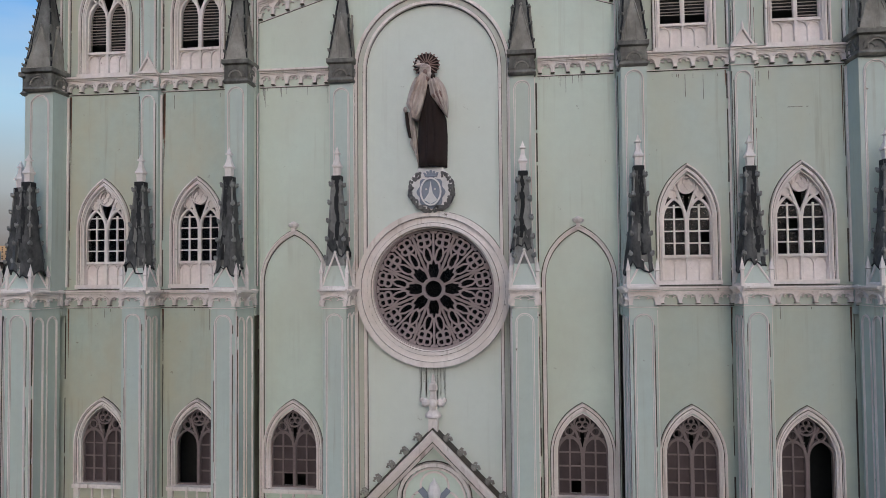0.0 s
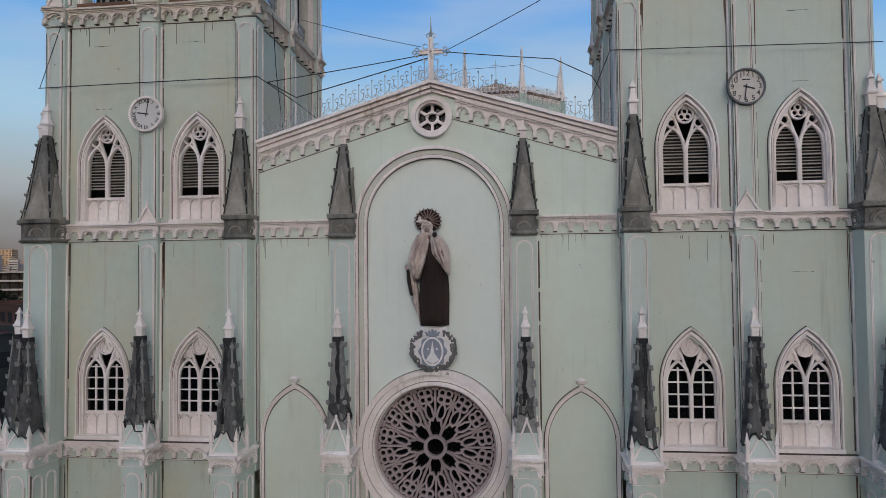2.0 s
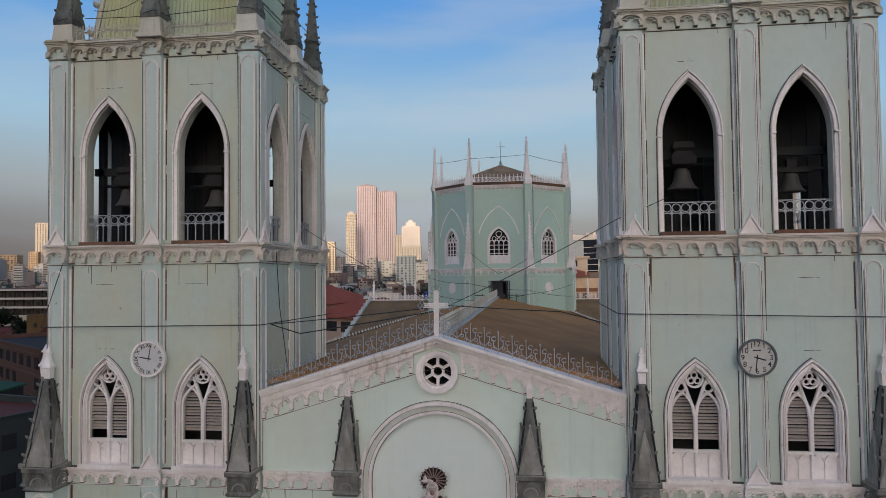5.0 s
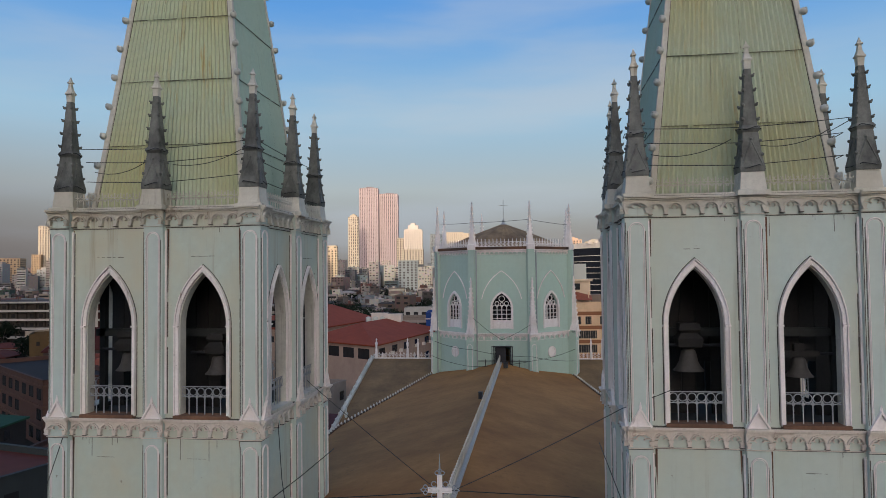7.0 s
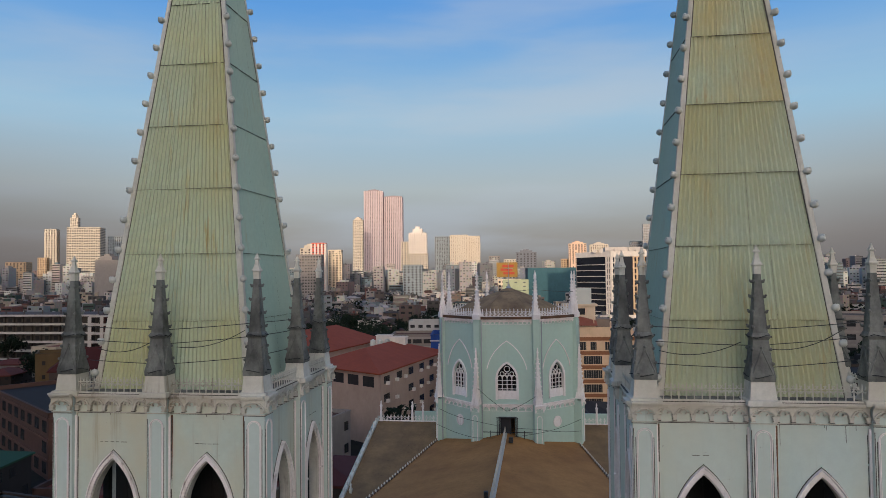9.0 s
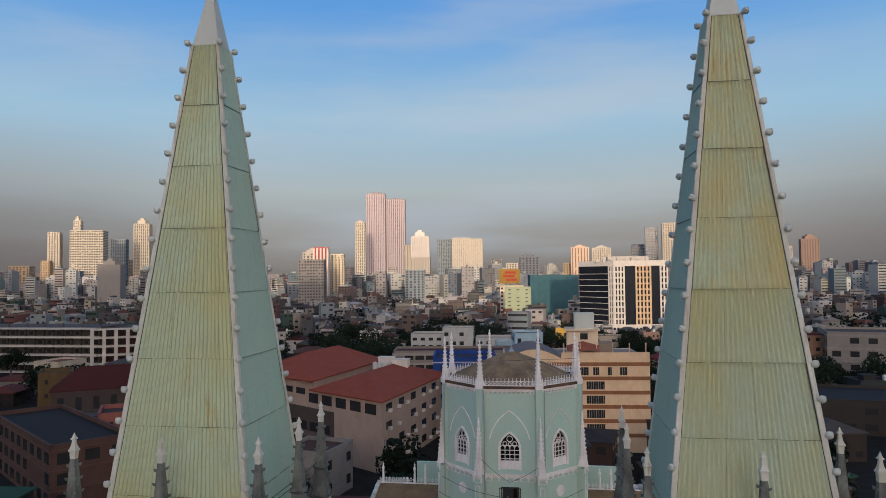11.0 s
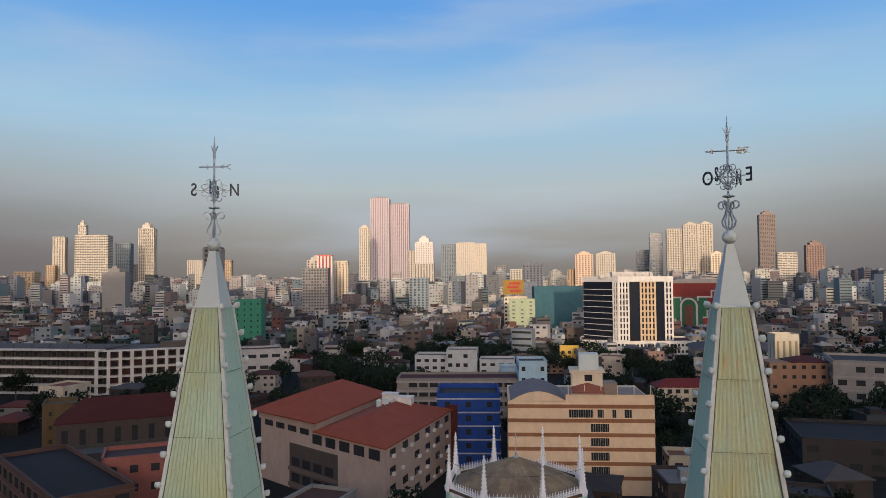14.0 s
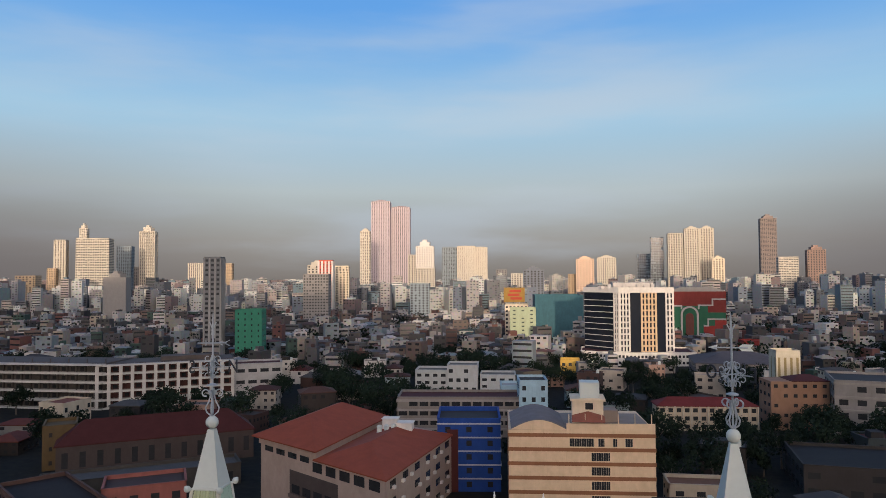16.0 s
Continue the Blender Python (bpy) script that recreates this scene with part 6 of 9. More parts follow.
def roof_slab(sh, a, b, c, d, thick=0.15):
    """A sloping slab on four corners (x, y, z), anticlockwise from above."""
    sh.put([(x, -y, z) for x, y, z in (a, b, c, d)] + [(x, -y, z - thick) for x, y, z in (a, b, c, d)],
           [(0, 1, 2, 3), (7, 6, 5, 4), (0, 4, 5, 1), (1, 5, 6, 2), (2, 6, 7, 3), (3, 7, 4, 0)])


def nave_body():
    nv = thing("nave_hall", "long church hall with brown metal roof and mint walls", "church hall")
    EAVE, RZ, EZ = 6.4, 22.62, 21.15
    for s in (-1, 1):
        # clear of the towers, then out over the aisles, narrowing again towards the lantern
        slope = 0.232
        flat = lambda x: RZ - slope * abs(x)
        sh = Shape()
        for (y0, e0), (y1, e1) in (((0.45, 5.42), (6.98, 5.42)), ((6.98, 9.6), (23.0, 9.6)), ((23.0, 9.6), (41.2, 6.2)), ((41.2, 6.2), (60.0, 6.2))):
            q = [(0, y0, RZ), (s * e0, y0, flat(e0)), (s * e1, y1, flat(e1)), (0, y1, RZ)]
            roof_slab(sh, *(q if s > 0 else q[::-1]))
        part("roof", sh, ROOF, nv, "brown painted metal nave roof")
        c, kn = Shape(), Shape()
        rail = [(9.6, 7.2), (9.6, 23.0), (6.2, 41.2)]
        for (xa, ya), (xb, yb) in zip(rail, rail[1:]):
            n = int(math.dist((xa, ya), (xb, yb)) / 0.26)
            for i in range(n):
                x, y = xa + (xb - xa) * i / n, ya + (yb - ya) * i / n
                if i % 2:
                    kn.lathe(s * x, -y, [(flat(x) - 0.02, 0.06), (flat(x) + 0.14, 0.07), (flat(x) + 0.24, 0.02)], 5)
                else:
                    c.box(s * x - 0.09, s * x + 0.09, -y - 0.2, -y + 0.2, flat(x) - 0.02, flat(x) + 0.09)
        tagged(part("edge_knobs", kn, TRIM_OLD, nv, "small pale knobs along the roof edge"), kind="stuff")
        tagged(part("roof_edge", c, GAP, nv, "weathered knobbed edging along the roof"), kind="stuff")
        w = Shape()
        w.box(*sorted((s * 5.9, s * 6.15)), -60.0, -6.9, 17.0, 21.0)
        part("clerestory_wall", w, WALLS, nv)
        a = Shape()
        q = [(s * 6.0, 7.0, 17.9), (s * 11.8, 7.0, 16.6), (s * 11.8, 60, 16.6), (s * 6.0, 60, 17.9)]
        roof_slab(a, *(q if s > 0 else q[::-1]))
        part("aisle_roof", a, ROOF, nv)
        w = Shape()
        w.box(*sorted((s * 11.3, s * 11.6)), -60.0, -6.9, 0, 16.6)
        part("aisle_wall", w, WALLS, nv)
        for i in range(4):
            y = 12 + i * 7.0
            b = Shape()
            b.box(s * 11.9 - 0.35, s * 11.9 + 0.35, -y - 0.35, -y + 0.35, 0, 17.2)
            bo = part("aisle_buttress", b, WALLS, nv)
            f = Shape()
            f.lathe(s * 11.9, -y, [(17.2, 0.3), (18.9, 0.08)], 4, math.pi / 4, True)
            finial(f, s * 11.9, -y, 18.85, 0.9)
            part("finial", f, METAL, bo)
    rd = Shape()
    rd.box(-0.17, 0.17, -38, -0.5, RZ - 0.05, RZ + 0.06)
    part("ridge", rd, RIDGE, nv, "bleached ridge capping")
    cr = Shape(Matrix.Rotation(math.pi / 2, 4, "Z"))
    for z in (0.08, 0.5):
        cr.box(0.6, 38, -0.02, 0.02, RZ + z, RZ + z + 0.04)
    for i in range(104):
        y = 0.8 + i * 0.36
        cr.strip([(y, RZ + 0.05), (y, RZ + 0.66)], 0.04, -0.02, 0.02)
        cr.strip(circle(y + 0.18, RZ + 0.28, 0.15, 8), 0.045, -0.02, 0.02, True)
    part("ridge_cresting", cr, TRIM_OLD, nv, "pale iron cresting along the ridge")
    bx = Shape()
    bx.box(-0.5, -0.25, -21.2, -20.9, RZ, RZ + 0.4)
    bx.box(0.4, 0.75, -35.4, -35.0, RZ - 0.05, RZ + 0.35)
    part("roof_box", bx, BLACK, nv)
    bk = Shape()
    bk.box(-11.6, 11.6, -60.4, -60.0, 0, 20)
    part("end_wall", bk, WALLS, nv)


nave_body()


def transept():
    tp = thing("transept", "church transept with low brown roof and white verge rails", "transept")
    X, YC, RZ, EY, EZ = 12.4, 44.3, 22.15, 29.5, 17.9
    for s in (-1, 1):
        for t in (-1, 1):
            sh = Shape()
            q = [(s * 5.6, YC, RZ), (s * 5.6, YC - t * (YC - EY), EZ), (s * X, YC - t * (YC - EY), EZ), (s * X, YC, RZ)]
            roof_slab(sh, *(q if s * t > 0 else q[::-1]))
            part("roof", sh, ROOF_OLD, tp, "dark brown weathered transept roof")
            v = Shape(Matrix.Translation((s * X, YC, 0)) @ Matrix.Rotation(-math.pi / 2, 4, "Z"))
            v.strip([(0, RZ + 0.1), (t * (YC - EY), EZ + 0.1)], 0.22, -0.15, 0.15)
            for i in range(16):
                u = t * (YC - EY) * (i + 0.5) / 16
                z = RZ + (EZ - RZ) * (i + 0.5) / 16
                v.box(u - 0.09, u + 0.09, -0.05, 0.05, z + 0.15, z + 0.5)
            part("verge", v, TRIM_OLD, tp)
        g = Shape(Matrix.Translation((s * X, YC, 0)) @ Matrix.Rotation(-math.pi / 2, 4, "Z"))
        g.poly([(-14.6, 0), (14.6, 0), (14.6, EZ), (0, RZ), (-14.6, EZ)], -0.3 if s > 0 else 0.0, 0.0 if s > 0 else 0.3)
        part("gable_wall", g, WALLS, tp)
        c = Shape()
        c.box(*sorted((s * 6.2, s * X)), -YC - 0.05, -YC + 0.05, RZ, RZ + 0.1)
        for i in range(18):
            u = s * (6.3 + i * 0.34)
            c.strip([(u, RZ + 0.05), (u, RZ + 0.6)], 0.04, -YC - 0.02, -YC + 0.02)
            c.strip(circle(u, RZ + 0.35, 0.13, 6), 0.03, -YC - 0.02, -YC + 0.02, True)
        for u in (8.0, 9.0, 12.0):
            c.lathe(s * u, -YC, [(RZ, 0.14), (RZ + 0.9, 0.1), (RZ + 1.2, 0.06)], 6)
            finial(c, s * u, -YC, RZ + 1.15, 0.8)
        part("ridge_cresting", c, TRIM, tp, "white ridge cresting with finials")
        for t in (-1, 1):
            w = Shape()
            w.box(*sorted((s * 6.2, s * X)), *sorted((-(YC + t * 14.6), -(YC + t * 14.3))), 0, EZ - 0.1)
            part("wall", w, WALLS, tp)


transept()


def crossing_tower():
    ct = thing("crossing_tower", "octagonal mint green lantern tower with white pinnacles and cresting", "lantern tower", 0.2, 43.9, 0)
    A = 5.85
    half = A * math.tan(math.pi / 8)
    Z0, ZS, ZT = 19.5, 25.05, 32.0

    def oct_face(k):
        return Matrix.Rotation(k * math.pi / 4, 4, "Z") @ Matrix.Translation((0, -A, 0))

    for k in range(8):
        m = oct_face(k)
        sh = Shape(m)
        ops = [arch_opening(0, 0.82, 25.45, 27.1, 28.4)]
        sh.wall(-half, half, 24.0, ZT, ops, -0.3, 0)
        part("wall", sh, WALLS, ct, "mint painted lantern wall")
        sh = Shape(m)
        sh.wall(-half, half, Z0, 24.0, [[(-0.62, 22.0, 23.9), (0.62, 22.0, 23.9)]] if k == 0 else [], -0.3, 0)
        part("wall", sh, WALLS, ct)
        tr = Shape(m)
        cornice(tr, -half + 0.3, half - 0.3, ZT + 0.1, 0.42, 0.0, 11)
        part("string_course", tr, TRIM, ct, "white string course of small arches")
        tr = Shape(m)
        cornice(tr, -half + 0.3, half - 0.3, ZS, 0.6, 0.0, 7)
        part("string_course", tr, TRIM, ct, "white string course of small arches")
        tr = Shape(m)
        tr.strip(pointed(0, 1.75, 27.2, 30.3, 10)[2:-2], 0.07, -0.01, 0.06)
        part("blind_arch", tr, TRIM, ct, "white blind arch on the lantern")
        win = Shape(m)
        path = [(-0.88, 25.4)] + pointed(0, 0.88, 27.1, 28.5) + [(0.88, 25.4)]
        win.strip(path, 0.17, -0.02, 0.12)
        win.box(-0.8, 0.8, -0.12, -0.02, 25.4, 26.15)
        wo = part("window", win, TRIM, ct, "white pointed lantern window with small panes")
        t2 = Shape(m)
        for i in range(5):
            u = -0.8 + 1.6 * i / 4
            t2.box(u - 0.03, u + 0.03, -0.16, -0.06, 26.1, 27.4)
        for z in (26.3, 26.65, 27.0):
            t2.box(-0.8, 0.8, -0.15, -0.07, z - 0.025, z + 0.025)
        for u in (-0.6, -0.2, 0.2, 0.6):
            t2.strip(pointed(u, 0.19, 27.15, 27.42, 4), 0.05, -0.16, -0.06)
        for u, z, r in ((-0.4, 27.55, 0.17), (0.4, 27.55, 0.17), (0, 27.95, 0.24), (0, 27.5, 0.13)):
            t2.strip(circle(u, z, r, 12), 0.055, -0.16, -0.06, True)
        part("tracery", t2, TRIM, wo)
        gl = Shape(m)
        gl.poly([(-0.82, 26.15)] + pointed(0, 0.82, 27.1, 28.4, 6) + [(0.82, 26.15)], -0.2, -0.19)
        part("pane", gl, PANE, wo)
        if k in (1, 7, 2, 6):
            oc = Shape(m)
            oc.strip(circle(0, 23.35, 0.42, 20), 0.1, -0.01, 0.08, True)
            oc.poly(circle(0, 23.35, 0.36, 16), -0.01, 0.03)
            part("oculus", oc, TRIM, ct)
        # cresting on the parapet
        cr = Shape(m)
        fs = Shape(m)
        fs.box(-half + 0.28, half - 0.28, -0.02, 0.2, ZT + 0.11, ZT + 0.34)
        part("fascia", fs, GAP, ct, "dark brown fascia under the cresting")
        cr.box(-half + 0.3, half - 0.3, 0.02, 0.1, ZT + 0.345, ZT + 0.40)
        n = 13
        for i in range(n):
            u = -half + 0.45 + (2 * half - 0.9) * i / (n - 1)
            cr.strip([(u, ZT + 0.2), (u, ZT + 1.0)], 0.05, 0.03, 0.08)
            cr.strip(circle(u, ZT + 0.55, 0.13, 6), 0.035, 0.03, 0.07, True)
        cr.box(-half + 0.3, half - 0.3, 0.03, 0.07, ZT + 0.72, ZT + 0.76)
        part("cresting", cr, TRIM, ct)
        # corner shafts
        mc = Matrix.Rotation(k * math.pi / 4 + math.pi / 8, 4, "Z") @ Matrix.Translation((0, -A / math.cos(math.pi / 8), 0))
        cs = Shape(mc)
        cs.box(-0.3, 0.3, -0.3, 0.22, Z0, ZT + 0.3)
        part("corner_shaft", cs, WALLS, ct)
        b = Shape(mc)
        b.box(-0.38, 0.38, 0.2, 0.62, Z0 - 1, ZS - 0.2)
        bo = part("buttress", b, WALLS, ct)
        t = Shape(mc)
        cornice(t, -0.42, 0.42, ZS, 0.6, 0.62, 1)
        panel(t, 0, 0.45, 20.5, 24.2, 0.62)
        t.lathe(0, 0.35, [(ZS, 0.36), (ZS + 0.1, 0.31), (26.3, 0.19), (29.3, 0.05)], 4, math.pi / 4, True)
        gablet(t, 0, 0.35, ZS, ZS + 1.4, 0.31)
        for i in range(9):
            z = ZS + 0.8 + i * 0.37
            h = 0.25 * (29.5 - z) / 4.2 + 0.03
            for a_, b_ in ((1, 1), (1, -1), (-1, 1), (-1, -1)):
                t.ball(a_ * h, 0.35 + b_ * h, z, 0.075, 5)
        finial(t, 0, 0.35, 29.2, 0.6)
        part("pinnacle", t, TRIM, bo, "slender white crocketed pinnacle")
        t = Shape(mc)
        t.lathe(0, 0.0, [(ZT + 0.1, 0.32), (ZT + 0.5, 0.34), (ZT + 0.6, 0.24), (33.2, 0.165), (35.6, 0.04)], 4, math.pi / 4, True)
        gablet(t, 0, 0.0, ZT + 0.5, ZT + 1.4, 0.24)
        for i in range(8):
            z = ZT + 1.2 + i * 0.33
            h = 0.19 * (35.9 - z) / 3.4 + 0.03
            for a_, b_ in ((1, 1), (1, -1), (-1, 1), (-1, -1)):
                t.ball(a_ * h, b_ * h, z, 0.07, 5)
        finial(t, 0, 0.0, 35.5, 0.7)
        part("pinnacle", t, TRIM, ct, "slender white crocketed pinnacle")
        dp = Shape(mc)
        dp.tube([(0.45, 0.2, ZT), (0.45, 0.2, 20.5)], 0.05, 6)
        part("downpipe", dp, IRON, ct)
    # roof in ribbed panels
    for k in range(8):
        m = Matrix.Rotation(k * math.pi / 4, 4, "Z")
        sh = Shape(m)
        n = 10
        e, z0, z1 = 5.6, ZT + 0.15, 34.7
        w = e * math.tan(math.pi / 8)
        pts = []
        for i in range(n + 1):
            q = -1 + 2 * i / n
            for s_ in range(4):
                f = 1 - s_ / 3
                pts.append((q * w * f * 0.999 + 0, e * f + 0.02, z0 + (z1 - z0) * (1 - f) ** 0.85 + (0.06 if i % 2 else 0) * f))
        sh.put(pts, [(4 * i + j, 4 * i + j + 1, 4 * i + j + 5, 4 * i + j + 4) for i in range(n) for j in range(3)])
        part("roof_panel", sh, STRAW, ct, "straw-brown ribbed lantern roof")
    sp = Shape()
    sp.lathe(0, 0, [(34.6, 0.3), (34.8, 0.1), (35.0, 0.12)], 8)
    sp.tube([(0, 0, 34.7), (0, 0, 36.9)], 0.03, 5)
    sp.tube([(-0.4, 0, 36.4), (0.4, 0, 36.4)], 0.025, 5)
    part("roof_finial", sp, IRON, ct)
    dr = Shape(oct_face(0))
    dr.strip([(-0.7, 22.0), (-0.7, 23.95), (0.7, 23.95), (0.7, 22.0)], 0.1, -0.3, 0.05)
    dr.box(-0.65, 0.3, -0.28, -0.22, 22.0, 23.9)
    part("hatch", dr, BLACK, ct, "dark hatch above the roof ridge, half open")
    rl = Shape(oct_face(0))
    for u in (-1.4, -0.85, 0.85, 1.4):
        rl.box(u - 0.03, u + 0.03, 0.3, 0.36, 21.6, 24.0 if abs(u) < 1 else 22.9)
    rl.box(-2.1, 2.1, 0.3, 0.36, 22.75, 22.81)
    rl.box(-0.9, 0.9, 0.3, 0.36, 23.95, 24.0)
    part("landing_rail", rl, BLACK, ct)


crossing_tower()


# ---- city round the church ----
GROUND = material("dark_city_ground", (0.02, 0.018, 0.017), 0.95, grain=0.3, bump=0.2, scale=0.5, spots=(0.03, 0.028, 0.02, 0.8), sheen=0.05)
LEAF = material("dark_leaves", (0.013, 0.020, 0.011), 0.85, grain=0.5, bump=0.2, scale=1.5, island=0.3, sheen=0.1)
BARK = material("tree_bark", (0.08, 0.06, 0.045), 0.9, grain=0.3, bump=0.4, scale=6.0)
DARKGLASS = material("dark_window_glass", (0.03, 0.028, 0.028), 0.2, grain=0.3, bump=0.0, scale=0.3, sheen=0.4)
BLUEGLASS = material("blue_black_curtain_glass", (0.012, 0.014, 0.02), 0.15, grain=0.2, bump=0.0, scale=0.2, sheen=0.4)
_paints = {}


def paint(r, g, b, stain=0.5):
    """Weathered painted plaster in a colour."""
    r, g, b = r * 1.1, g * 0.98, b * 0.9          # warm tint of haze and flare put into every city colour
    key = (r, g, b)
    if key not in _paints:
        _paints[key] = material("painted_plaster", (r, g, b), 0.8, spots=(r * 0.7, g * 0.68, b * 0.65, stain), streaks=0.4, streak_col=(r * 0.45, g * 0.42, b * 0.4), grain=0.12, bump=0.1, scale=0.8, sheen=0.15)
    return _paints[key]


WHITE, CREAM, BUFF, PINKISH, GREYW = paint(0.62, 0.60, 0.56), paint(0.66, 0.58, 0.44), paint(0.52, 0.40, 0.27), paint(0.52, 0.36, 0.34), paint(0.34, 0.34, 0.34)
TERRA, MAROON, RUST, ASPH = paint(0.25, 0.06, 0.03), paint(0.07, 0.022, 0.02), paint(0.15, 0.08, 0.05), paint(0.045, 0.043, 0.043)
GALLERY = paint(0.47, 0.455, 0.43)
TEAL, BLUE, GREENP, YELLOW, ORANGE, SKYB = paint(0.05, 0.125, 0.155), paint(0.018, 0.055, 0.24), paint(0.04, 0.19, 0.13), paint(0.55, 0.36, 0.08), paint(0.45, 0.24, 0.13), paint(0.32, 0.46, 0.55)
RED, BLUSH, DUN, SLATEB = paint(0.4, 0.06, 0.04), paint(0.62, 0.27, 0.2), paint(0.24, 0.2, 0.17), paint(0.16, 0.18, 0.21)


def edge_frame(p, q):
    """Wall frame on the edge from p to q of a footprint that runs anticlockwise: u from p, d outward."""
    a = math.atan2(q[1] - p[1], q[0] - p[0])
    return Matrix.Translation((p[0], p[1], 0)) @ Matrix.Rotation(a, 4, "Z")


def rect(cx, cy, w, d, turn=0.0):
    c, s = math.cos(radians(turn)), math.sin(radians(turn))
    return [(cx + x * c - y * s, cy + x * s + y * c) for x, y in ((-w / 2, -d / 2), (w / 2, -d / 2), (w / 2, d / 2), (-w / 2, d / 2))]


def building(name, label, foot, h, wall, floors=4, bays=6, win=(0.55, 0.5), pane=None, roof=None, base=0.0, single=False, lines=None, ribs=None, edges=(0, 1, 3), skip=0.06, parapet=0.8, category="building", group="", recess=True):
    """A block on a footprint (anticlockwise, first edge to the south): walls, parapet, windows floor by floor."""
    cx, cy = sum(p[0] for p in foot) / len(foot), sum(p[1] for p in foot) / len(foot)
    ob = thing(name, label, category, cx, cy, 0, group)
    pts = [(x - cx, y - cy) for x, y in foot]
    n = len(pts)
    sh = Shape()
    sh.put([(x, -y, base) for x, y in pts] + [(x, -y, h) for x, y in pts], [tuple(range(n - 1, -1, -1)), tuple(range(n, 2 * n))] + [(i, (i + 1) % n, n + (i + 1) % n, n + i) for i in range(n)])
    if parapet:
        for i in range(n):
            p, q = pts[i], pts[(i + 1) % n]
            sh.m = edge_frame(p, q)
            L = math.dist(p, q)
            sh.box(0.0, L, -0.3, 0.0, h, h + parapet)
            sh.box(-0.15, L + 0.15, -0.35, 0.15, h + parapet, h + parapet + 0.15)
        sh.m = Matrix()
    part("wall", sh, wall, ob)
    if roof:
        rf = Shape()
        rf.put([(x * 0.985, -y * 0.985, h + 0.05) for x, y in pts], [tuple(range(n))])
        part("roof", rf, roof, ob)
    fh = (h - base) / floors
    glazing = Shape()
    one = None
    luck = random.Random(int(cx * 7 + cy * 3))
    for i in edges:
        p, q = pts[i], pts[(i + 1) % n]
        L = math.dist(p, q)
        m = edge_frame(p, q)
        nb = max(1, round(bays * L / math.dist(pts[0], pts[1])))
        bw = L / nb
        glazing.m = m
        for f in range(floors):
            z0 = base + fh * (f + (1 - win[1]) * 0.55)
            for b in range(nb):
                u0 = bw * (b + (1 - win[0]) / 2)
                if luck.random() < skip:
                    continue
                if single:
                    if one is None or abs(one[1] - bw) > 0.2:
                        s = Shape()
                        s.box(0, bw * win[0], -0.02, 0.05, 0, fh * win[1])
                        s.box(bw * win[0] / 2 - 0.04, bw * win[0] / 2 + 0.04, 0.0, 0.09, 0, fh * win[1])
                        o = part("window", s, pane or DARKGLASS, ob)
                        one = (o, bw)
                    else:
                        o = again(one[0], ob, Matrix())
                    o.matrix_basis = m @ Matrix.Translation((u0, 0, z0))
                else:
                    glazing.put([(u0, 0.06, z0), (u0 + bw * win[0], 0.06, z0), (u0 + bw * win[0], 0.06, z0 + fh * win[1]), (u0, 0.06, z0 + fh * win[1])], [(0, 1, 2, 3)])
    if glazing.v:
        tagged(part("glazing", glazing, pane or DARKGLASS, ob), kind="stuff")
    if lines or ribs:
        for i in edges:
            p, q = pts[i], pts[(i + 1) % n]
            m = edge_frame(p, q)
            L = math.dist(p, q)
            if lines:
                for f in range(1, floors + 1):
                    z = base + fh * f
                    tr = Shape(m)
                    tr.box(-lines[0], L + lines[0], 0, lines[0], z - lines[1], z)
                    part("floor_band", tr, lines[2], ob)
            if ribs:
                nb = max(1, round(bays * L / math.dist(pts[0], pts[1])))
                for b in range(nb + 1):
                    u = L * b / nb
                    tr = Shape(m)
                    tr.box(u - ribs[1] / 2, u + ribs[1] / 2, 0, ribs[0], base, h)
                    part("facade_rib", tr, ribs[2], ob)
    return ob


def pitched(ob_foot, h, rise, mat, label, parent=None, over=0.6, name="roof"):
    """A hipped roof over a four-cornered footprint, as a part."""
    cx, cy = parent.location.x, parent.location.y
    p = [Vector((x - cx, y - cy)) for x, y in ob_foot]
    c = sum(p, Vector((0, 0))) / 4
    p = [c + (v - c) * (1 + over / max(2.0, (v - c).length)) for v in p]
    a, b = (p[0] + p[3]) / 2, (p[1] + p[2]) / 2
    if (p[1] - p[0]).length < (p[3] - p[0]).length:
        p = p[1:] + p[:1]
        a, b = (p[0] + p[3]) / 2, (p[1] + p[2]) / 2
    ax = (b - a).normalized()
    inset = min((p[3] - p[0]).length / 2, (b - a).length * 0.35)
    a, b = a + ax * inset, b - ax * inset
    v = [(q.x, -q.y, h) for q in p] + [(a.x, -a.y, h + rise), (b.x, -b.y, h + rise)] + [(q.x, -q.y, h - 0.3) for q in p]
    sh = Shape()
    sh.put(v, [(0, 1, 5, 4), (1, 2, 5), (2, 3, 4, 5), (3, 0, 4), (0, 6, 7, 1), (1, 7, 8, 2), (2, 8, 9, 3), (3, 9, 6, 0), (9, 8, 7, 6)])
    return part(name, sh, mat, parent, label)


def ground():
    sh = Shape()
    sh.put([(-4500, 1500, 0), (4500, 1500, 0), (4500, -4600, 0), (-4500, -4600, 0)], [(0, 1, 2, 3)])
    tagged(part("ground", sh, GROUND), "dark city ground between the buildings", "ground", kind="structure")


ground()

